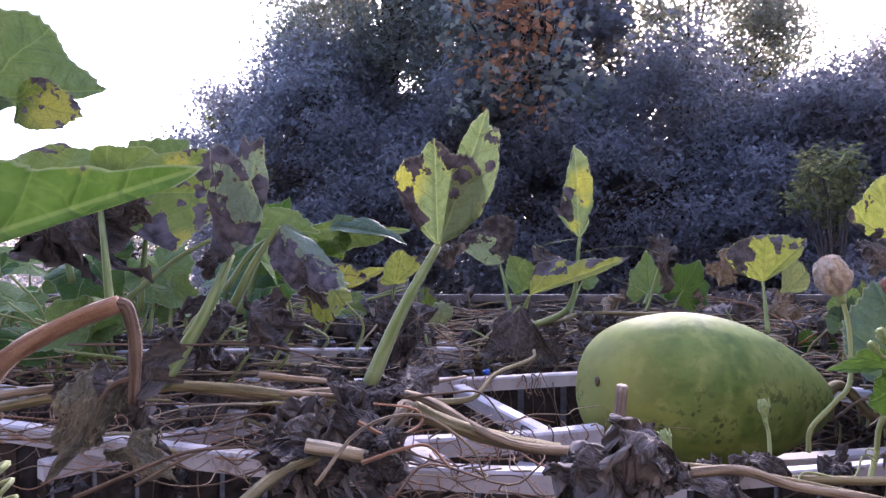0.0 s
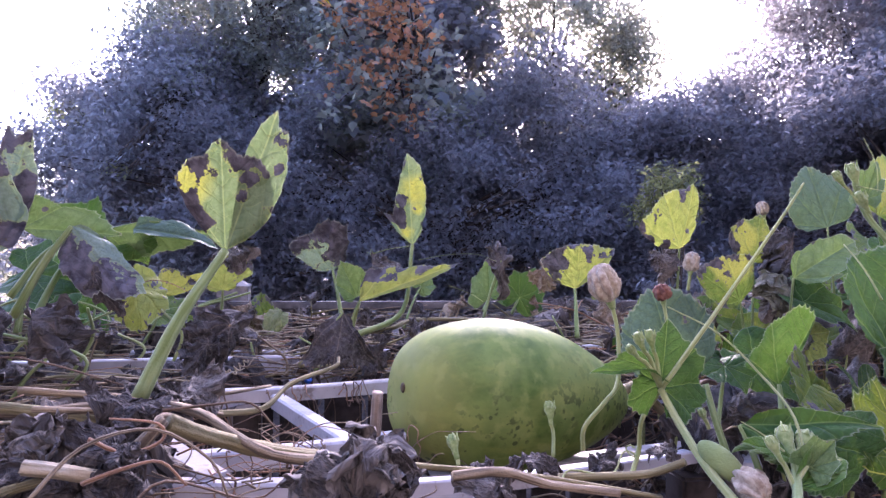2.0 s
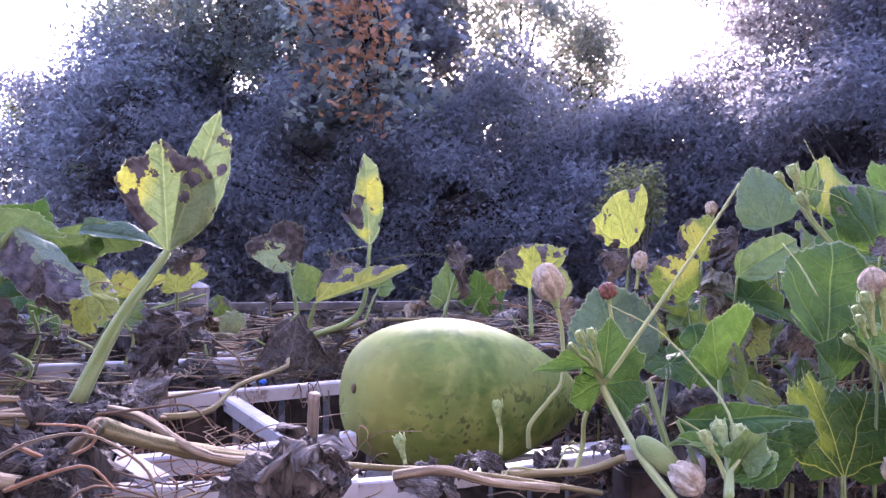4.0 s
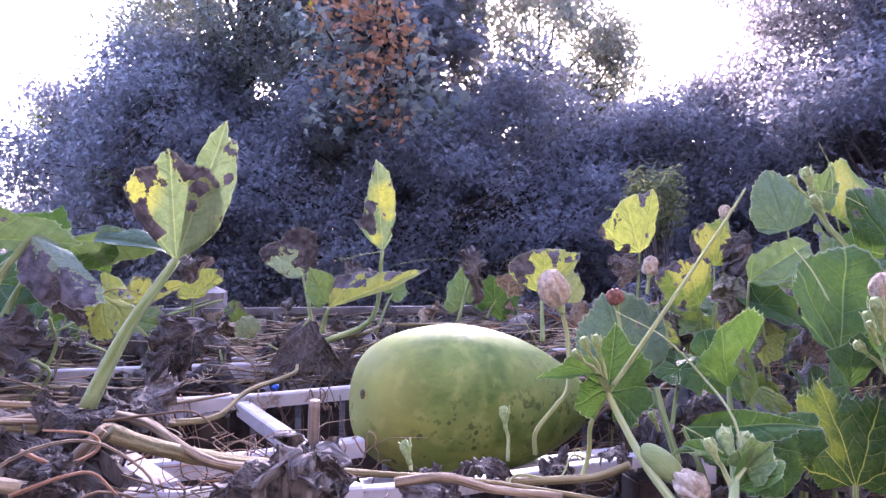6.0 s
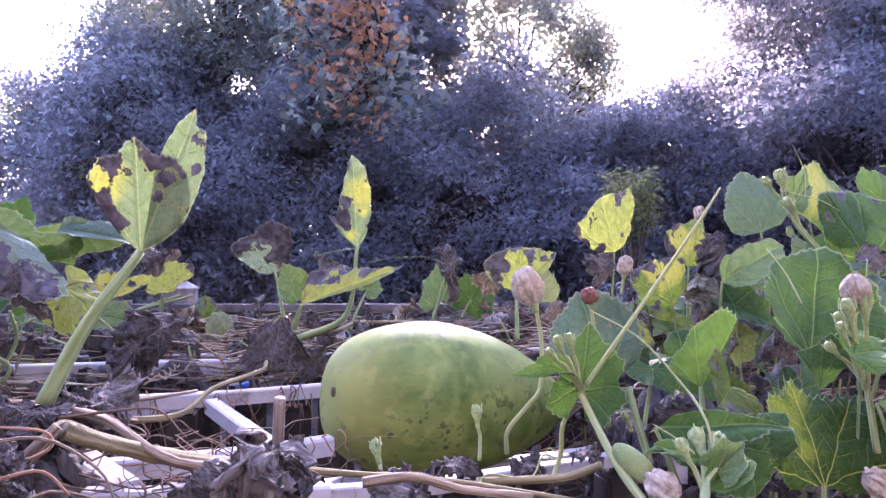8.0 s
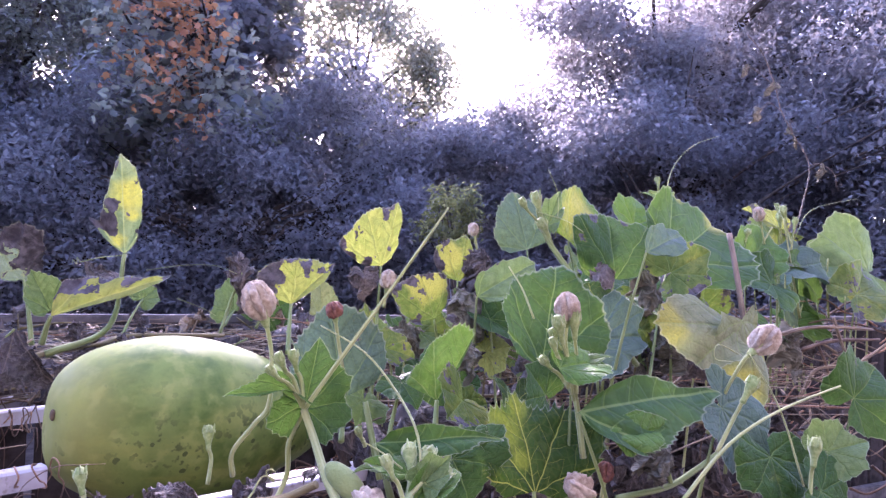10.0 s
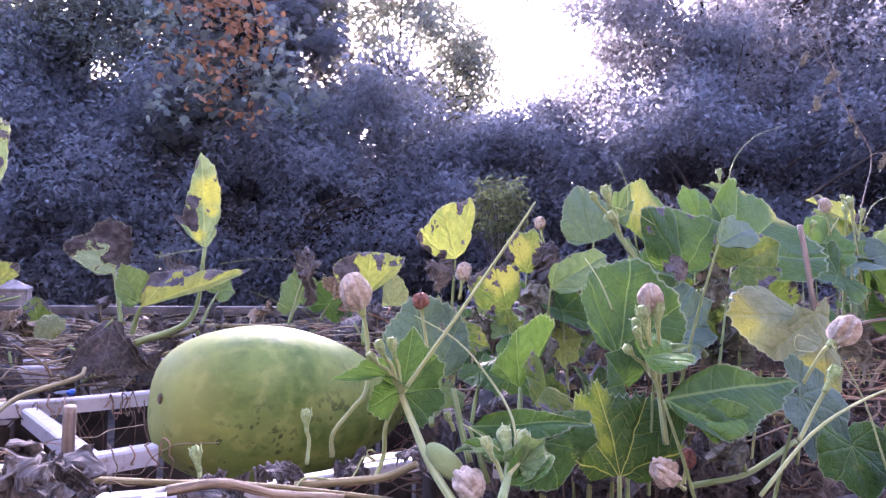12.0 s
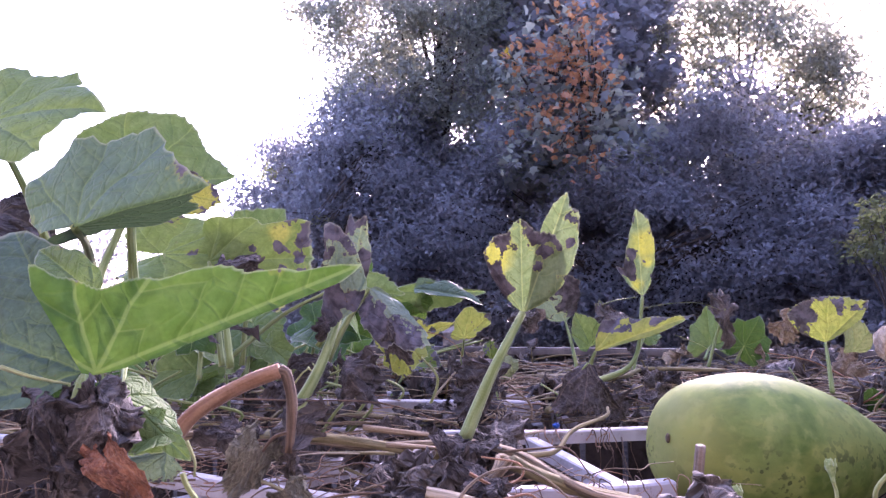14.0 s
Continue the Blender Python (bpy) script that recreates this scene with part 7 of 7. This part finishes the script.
# ---- dry stalks, straw and tangle ----
straw = thing("dry_stalks", (0.1, 1.2, 1.0), "tangled mat of dry tan vine stalks and straw", "straw", kind="stuff")
for name, material, count, seed, rad in (("stalks", M_DRY, 680, 1, 0.0016), ("stalks", M_DRY_DARK, 480, 2, 0.0015), ("stalks", M_VINE, 150, 3, 0.0030), ("stalks", M_RUST, 160, 4, 0.0013), ("stalks", M_STRAW, 620, 5, 0.0012)):
    rnd = random.Random(seed)
    bm = bmesh.new()
    made = 0
    while made < count:
        x, y = rnd.uniform(-1.2, 1.6), 0.64 + 1.06 * rnd.random() ** (0.45 if seed == 5 else 0.8)
        if (-0.06 < x < 0.52 and y < 1.08) or (x > 0.5 and y < 0.62) or (x < -0.05 and y < 0.66 + 0.35 * (-0.05 - x) and rnd.random() < 0.85):
            continue
        a, ln = rnd.gauss(0, 0.55) + (math.pi if rnd.random() < 0.5 else 0), rnd.uniform(0.05, 0.24)
        d = Vector((math.cos(a), math.sin(a) * 0.8, rnd.uniform(-0.05, 0.10))) * ln
        q = Vector((x, y, 1.0 + rnd.uniform(-0.012, 0.028) + 0.03 * max(0, y - 1.05) * rnd.random() / 0.5 + (0.012 if seed == 5 else 0)))
        end = q + d
        if -0.05 < end.x < 0.50 and end.y < 1.05:
            continue
        tube(bm, [q, q + d * 0.5 + Vector((rnd.gauss(0, 0.008), rnd.gauss(0, 0.008), rnd.uniform(-0.006, 0.016))), end], rad * rnd.uniform(0.6, 1.3), rad * 0.6, 5, 4, wobble=0.2)
        made += 1
    tagged(part(name, bm, material, straw), kind="stuff")
bm = bmesh.new()
rnd = random.Random(8)
for k in range(150):
    x, y = rnd.uniform(-0.9, 1.3), rnd.uniform(0.6, 1.3)
    if -0.02 < x < 0.17 and 0.77 < y < 1.0:
        y += 0.26
    if 0.15 < x < 0.5 and 0.72 < y < 1.0:
        continue
    q = Vector((x, y, 1.0))
    tube(bm, [q, q + Vector((rnd.uniform(-0.03, 0.03), rnd.uniform(-0.03, 0.03), -0.05)), q + Vector((rnd.uniform(-0.06, 0.06), rnd.uniform(-0.06, 0.06), -rnd.uniform(0.08, 0.22)))], 0.0014, 0.0007, 4, 4, wobble=0.3)
tagged(part("hanging_roots", bm, M_DRY_DARK, straw), kind="stuff")

mass = thing("withered_vine", (1.25, 1.05, 1.0), "brown tangle of dead vine stems heaped on the trellis", "vine", "withered vines")
for material, seed, rad in ((M_DRY_DARK, 61, 0.0030), (M_DRY, 62, 0.0022), (M_RUST, 63, 0.0020)):
    rnd = random.Random(seed)
    bm = bmesh.new()
    for k in range(190):
        q = Vector((rnd.uniform(0.62, 2.2), rnd.uniform(0.80, 1.6), 0.0))
        q.z = rnd.uniform(0.72, 1.07 + 0.07 * min(1.0, max(0.0, q.x - 0.8)))
        pts, a = [q], rnd.uniform(-0.6, 0.6) + (math.pi if k % 2 else 0)
        for j in range(rnd.randint(3, 6)):
            a += rnd.uniform(-0.5, 0.5)
            pts.append(pts[-1] + Vector((math.cos(a) * 0.05, math.sin(a) * 0.03, rnd.uniform(-0.03, 0.03))))
        tube(bm, pts, rad * rnd.uniform(0.6, 1.4), rad * 0.6, 6, 4, wobble=0.25)
    tagged(part("stem_tangle", bm, material, mass), kind="stuff")
rnd = random.Random(64)
for k in range(90):
    b = Vector((rnd.uniform(0.72, 1.9), rnd.uniform(0.85, 1.45), rnd.uniform(0.92, 1.10))) if k < 36 else Vector((rnd.uniform(0.55, 1.5), rnd.uniform(0.78, 1.05), rnd.uniform(0.70, 0.96)))
    leaf(mass, b, b + Vector((rnd.uniform(-0.04, 0.04), -0.02, -rnd.uniform(0.04, 0.08))), (rnd.uniform(-0.3, 0.3), -1, 0.3), rnd.uniform(0.06, 0.10), rnd.choice((M_DEAD, M_DEAD_DARK, M_DEAD_DARK)), None, crumple=0.18, rings=9, spokes=60)

litter = thing("leaf_litter", (0.1, 1.3, 1.0), "dark brown crumbled leaf litter caught on the trellis", "litter", kind="stuff")
for material, seed in ((M_DEAD_DARK, 51), (M_DEAD, 52)):
    rnd = random.Random(seed)
    bm = bmesh.new()
    for k in range(420):
        x, y = rnd.uniform(-1.2, 1.6), rnd.uniform(0.72, 1.68)
        z = 1.0 + rnd.uniform(-0.03, 0.03)
        if k < 70:
            x, y, z = rnd.uniform(0.5, 1.6), rnd.uniform(0.72, 1.1), rnd.uniform(0.72, 1.04)
        elif k < 90:
            x, y, z = rnd.uniform(0.55, 0.95), rnd.uniform(0.62, 0.82), rnd.uniform(0.82, 0.98)
        elif k < 130:
            x, y, z = rnd.uniform(-1.1, -0.2), rnd.uniform(0.8, 1.3), rnd.uniform(0.75, 0.98)
        if x < -0.2 and y < 0.77 - 0.38 * (x + 0.22) and z > 0.96:
            continue
        if -0.10 < x < 0.52 and y < 1.12 or (y < 0.64 + 0.28 * abs(x - 0.2) and not 70 <= k < 90):
            continue
        m = pose(x, y, z, rnd.uniform(-70, 70), rnd.uniform(-60, 60), rnd.uniform(0, 360))
        blade(bm, m, rnd.uniform(0.03, 0.06), rnd.uniform(0.03, 0.06), 2000 + seed * 300 + k, crumple=0.2, wither=1.0, rings=4, spokes=21, teeth=0.08)
    tagged(part("fragments", bm, material, litter), kind="stuff")

tangle = thing("dry_tendrils", (-0.2, 0.55, 1.0), "tangle of thin curled dry tendrils and split stalks", "tendrils", kind="stuff")
for name, material, seed, rad in (("tendrils", M_RUST, 41, 0.0008), ("tendrils", M_DRY_DARK, 42, 0.0008), ("tendrils", M_DRY, 43, 0.0009)):
    rnd = random.Random(seed)
    bm = bmesh.new()
    for k in range(46):
        x = rnd.uniform(-0.55, 0.12)
        y = 0.47 + 0.30 * abs(x - 0.15) + rnd.uniform(0, 0.22)
        q = Vector((x, y, 1.0 + rnd.uniform(-0.01, 0.02)))
        if x > 0.14 and y > 0.60:
            continue
        pts, a, step = [q], rnd.uniform(0, 6.3), rnd.uniform(0.012, 0.03)
        for j in range(rnd.randint(4, 8)):
            a += rnd.uniform(-1.1, 1.1)
            pts.append(pts[-1] + Vector((math.cos(a) * step, math.sin(a) * step * 0.8, rnd.uniform(-0.008, 0.012))))
            pts[-1].z = min(1.045, max(0.985, pts[-1].z))
        tube(bm, pts, rad * rnd.uniform(0.6, 1.4), rad * 0.5, 5, 4, wobble=0.2)
    tagged(part(name, bm, material, tangle), kind="stuff")

winds = thing("dry_tendrils", (0.0, 1.02, 1.0), "dark dry tendrils wound round the white bars", "tendrils")
rnd = random.Random(303)
for spot in ((0.059, 1.015, 1.001), (0.133, 1.015, 1.000), (0.154, 1.020, 1.003), (-0.073, 1.015, 0.998), (0.020, 1.010, 0.996), (-0.006, 0.710, 0.994), (0.071, 0.710, 0.997), (0.026, 0.620, 1.000), (-0.007, 0.620, 1.000), (0.132, 1.020, 0.999), (0.123, 0.740, 0.999), (0.170, 0.750, 1.002), (0.068, 0.660, 1.021), (0.691, 0.950, 0.979)):
    c = Vector(spot)
    pts, a = [], rnd.uniform(0, 6.3)
    for k in range(rnd.randint(12, 20)):
        a += rnd.uniform(0.5, 1.0)
        r = 0.0135 + 0.005 * math.sin(k * 1.7)
        pts.append(c + Vector((rnd.uniform(-0.004, 0.004) + 0.0022 * k - 0.015, math.cos(a) * r, math.sin(a) * r - 0.008)))
    stem("tendril", winds, rnd.choice((M_DRY_DARK, M_DRY_DARK, M_RUST)), pts, 0.0010, 0.0007, sides=5, steps=4)
    q = pts[-1]
    stem("tendril", winds, M_DRY_DARK, [q, q + Vector((rnd.uniform(-0.01, 0.01), -0.008, -0.02)), q + Vector((rnd.uniform(-0.03, 0.03), -0.01, -rnd.uniform(0.03, 0.06)))], 0.0009, 0.0005, sides=5, steps=4)

for (x, y, z), s in (((0.000, 1.450, 1.080), 0.005), ((0.069, 1.060, 1.006), 0.006)):
    bm = bmesh.new()
    bmesh.ops.create_icosphere(bm, subdivisions=3, radius=s)
    for v in bm.verts:
        v.co *= 1 + 0.5 * noise.noise(v.co / s * 1.8 + Vector((x, 0, 0)))
        v.co.z *= 0.7
    single("plastic_scrap", bm, M_BLUE, (x, y, z), "crumpled bright blue plastic scrap caught in the stalks", "litter", "plastic scraps")

limp_vine = thing("gourd_vine", (-0.020, 1.480, 1.040), "limp yellowing gourd leaves on the trellis", "vine", "gourd vines")
leaf(limp_vine, (-0.035, 1.510, 1.046), (-0.042, 1.490, 1.112), (0.1, -0.95, 0.2), 0.1, M_LEAF_TURN, (-0.020, 1.520, 1.020), "olive and yellow limp leaf", outline=OVAL, fold=0.25, droop=0.5, ripple=0.10, crumple=0.04)
leaf(limp_vine, (0.004, 1.430, 1.086), (-0.020, 1.400, 1.042), (-0.2, -0.9, 0.4), 0.1, M_LEAF_LIMP, (-0.010, 1.450, 1.020), "pale limp hanging leaf", outline=OVAL, fold=-0.4, droop=0.3, ripple=0.12, crumple=0.05)

# ---- hedge and trees ----
rng = np.random.default_rng(7)
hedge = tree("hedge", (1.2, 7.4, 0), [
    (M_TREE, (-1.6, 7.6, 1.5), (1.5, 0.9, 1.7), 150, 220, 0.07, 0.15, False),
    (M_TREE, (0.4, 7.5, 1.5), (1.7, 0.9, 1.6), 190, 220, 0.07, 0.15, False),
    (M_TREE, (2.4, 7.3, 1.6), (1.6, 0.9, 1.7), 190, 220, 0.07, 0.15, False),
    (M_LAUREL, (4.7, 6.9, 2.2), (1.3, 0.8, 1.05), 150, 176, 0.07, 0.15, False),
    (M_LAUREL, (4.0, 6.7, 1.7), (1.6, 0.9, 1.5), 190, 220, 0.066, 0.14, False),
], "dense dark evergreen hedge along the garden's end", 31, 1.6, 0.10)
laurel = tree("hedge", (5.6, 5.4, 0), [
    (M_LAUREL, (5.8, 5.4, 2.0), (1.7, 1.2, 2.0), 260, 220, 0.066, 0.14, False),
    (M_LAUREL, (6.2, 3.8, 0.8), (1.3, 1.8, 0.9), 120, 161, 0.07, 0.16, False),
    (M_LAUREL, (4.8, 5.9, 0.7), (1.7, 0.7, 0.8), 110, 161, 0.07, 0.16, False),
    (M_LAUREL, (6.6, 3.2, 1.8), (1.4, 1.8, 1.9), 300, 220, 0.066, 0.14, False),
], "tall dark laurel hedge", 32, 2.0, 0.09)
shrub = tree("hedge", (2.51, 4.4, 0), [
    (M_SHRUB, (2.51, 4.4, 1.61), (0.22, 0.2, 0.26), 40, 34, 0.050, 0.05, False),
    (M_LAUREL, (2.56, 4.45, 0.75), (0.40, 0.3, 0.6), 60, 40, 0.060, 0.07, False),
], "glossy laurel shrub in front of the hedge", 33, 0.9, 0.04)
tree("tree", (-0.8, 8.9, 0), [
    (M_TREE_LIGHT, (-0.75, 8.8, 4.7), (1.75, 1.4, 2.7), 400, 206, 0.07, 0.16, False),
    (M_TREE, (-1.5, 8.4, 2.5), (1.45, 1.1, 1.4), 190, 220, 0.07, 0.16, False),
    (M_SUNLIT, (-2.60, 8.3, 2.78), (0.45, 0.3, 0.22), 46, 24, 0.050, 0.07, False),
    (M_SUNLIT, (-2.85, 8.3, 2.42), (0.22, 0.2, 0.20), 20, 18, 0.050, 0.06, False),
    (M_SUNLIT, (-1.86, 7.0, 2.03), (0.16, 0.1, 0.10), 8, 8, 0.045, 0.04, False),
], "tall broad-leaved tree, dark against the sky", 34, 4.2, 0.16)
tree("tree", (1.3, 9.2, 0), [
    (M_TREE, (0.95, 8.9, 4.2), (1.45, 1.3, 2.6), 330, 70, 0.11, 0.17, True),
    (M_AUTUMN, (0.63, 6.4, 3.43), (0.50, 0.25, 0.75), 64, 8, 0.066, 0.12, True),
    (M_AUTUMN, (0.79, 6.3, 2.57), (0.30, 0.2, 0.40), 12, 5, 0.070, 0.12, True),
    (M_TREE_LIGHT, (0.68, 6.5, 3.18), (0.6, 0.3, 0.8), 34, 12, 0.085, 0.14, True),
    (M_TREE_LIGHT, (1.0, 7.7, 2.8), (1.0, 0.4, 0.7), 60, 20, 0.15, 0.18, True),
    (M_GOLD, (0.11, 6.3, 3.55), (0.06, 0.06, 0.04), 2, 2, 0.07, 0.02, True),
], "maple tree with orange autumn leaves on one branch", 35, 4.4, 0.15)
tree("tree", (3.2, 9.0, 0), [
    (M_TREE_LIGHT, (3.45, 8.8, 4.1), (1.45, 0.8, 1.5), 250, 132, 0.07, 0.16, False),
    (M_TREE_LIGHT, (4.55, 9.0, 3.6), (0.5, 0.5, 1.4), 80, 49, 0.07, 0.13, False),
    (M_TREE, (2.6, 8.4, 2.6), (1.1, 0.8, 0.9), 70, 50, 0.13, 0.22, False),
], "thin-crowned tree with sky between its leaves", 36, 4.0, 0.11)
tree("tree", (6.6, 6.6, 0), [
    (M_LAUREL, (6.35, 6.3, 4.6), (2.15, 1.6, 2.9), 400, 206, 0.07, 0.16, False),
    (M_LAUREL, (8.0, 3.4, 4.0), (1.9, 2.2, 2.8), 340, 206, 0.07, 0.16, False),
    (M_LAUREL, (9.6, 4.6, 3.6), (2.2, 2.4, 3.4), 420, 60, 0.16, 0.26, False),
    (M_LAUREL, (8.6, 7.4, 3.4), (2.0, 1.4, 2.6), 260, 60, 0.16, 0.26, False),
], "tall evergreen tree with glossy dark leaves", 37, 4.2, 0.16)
tree("hedge", (-6.5, 14.0, 0), [
    (M_TREE_LIGHT, (-5.2, 14, 1.3), (1.6, 0.8, 1.3), 70, 30, 0.16, 0.2, False),
    (M_TREE, (-8.0, 14, 1.3), (2.2, 0.8, 1.5), 90, 30, 0.16, 0.2, False),
], "distant row of shrubs", 38, 1.2, 0.08)
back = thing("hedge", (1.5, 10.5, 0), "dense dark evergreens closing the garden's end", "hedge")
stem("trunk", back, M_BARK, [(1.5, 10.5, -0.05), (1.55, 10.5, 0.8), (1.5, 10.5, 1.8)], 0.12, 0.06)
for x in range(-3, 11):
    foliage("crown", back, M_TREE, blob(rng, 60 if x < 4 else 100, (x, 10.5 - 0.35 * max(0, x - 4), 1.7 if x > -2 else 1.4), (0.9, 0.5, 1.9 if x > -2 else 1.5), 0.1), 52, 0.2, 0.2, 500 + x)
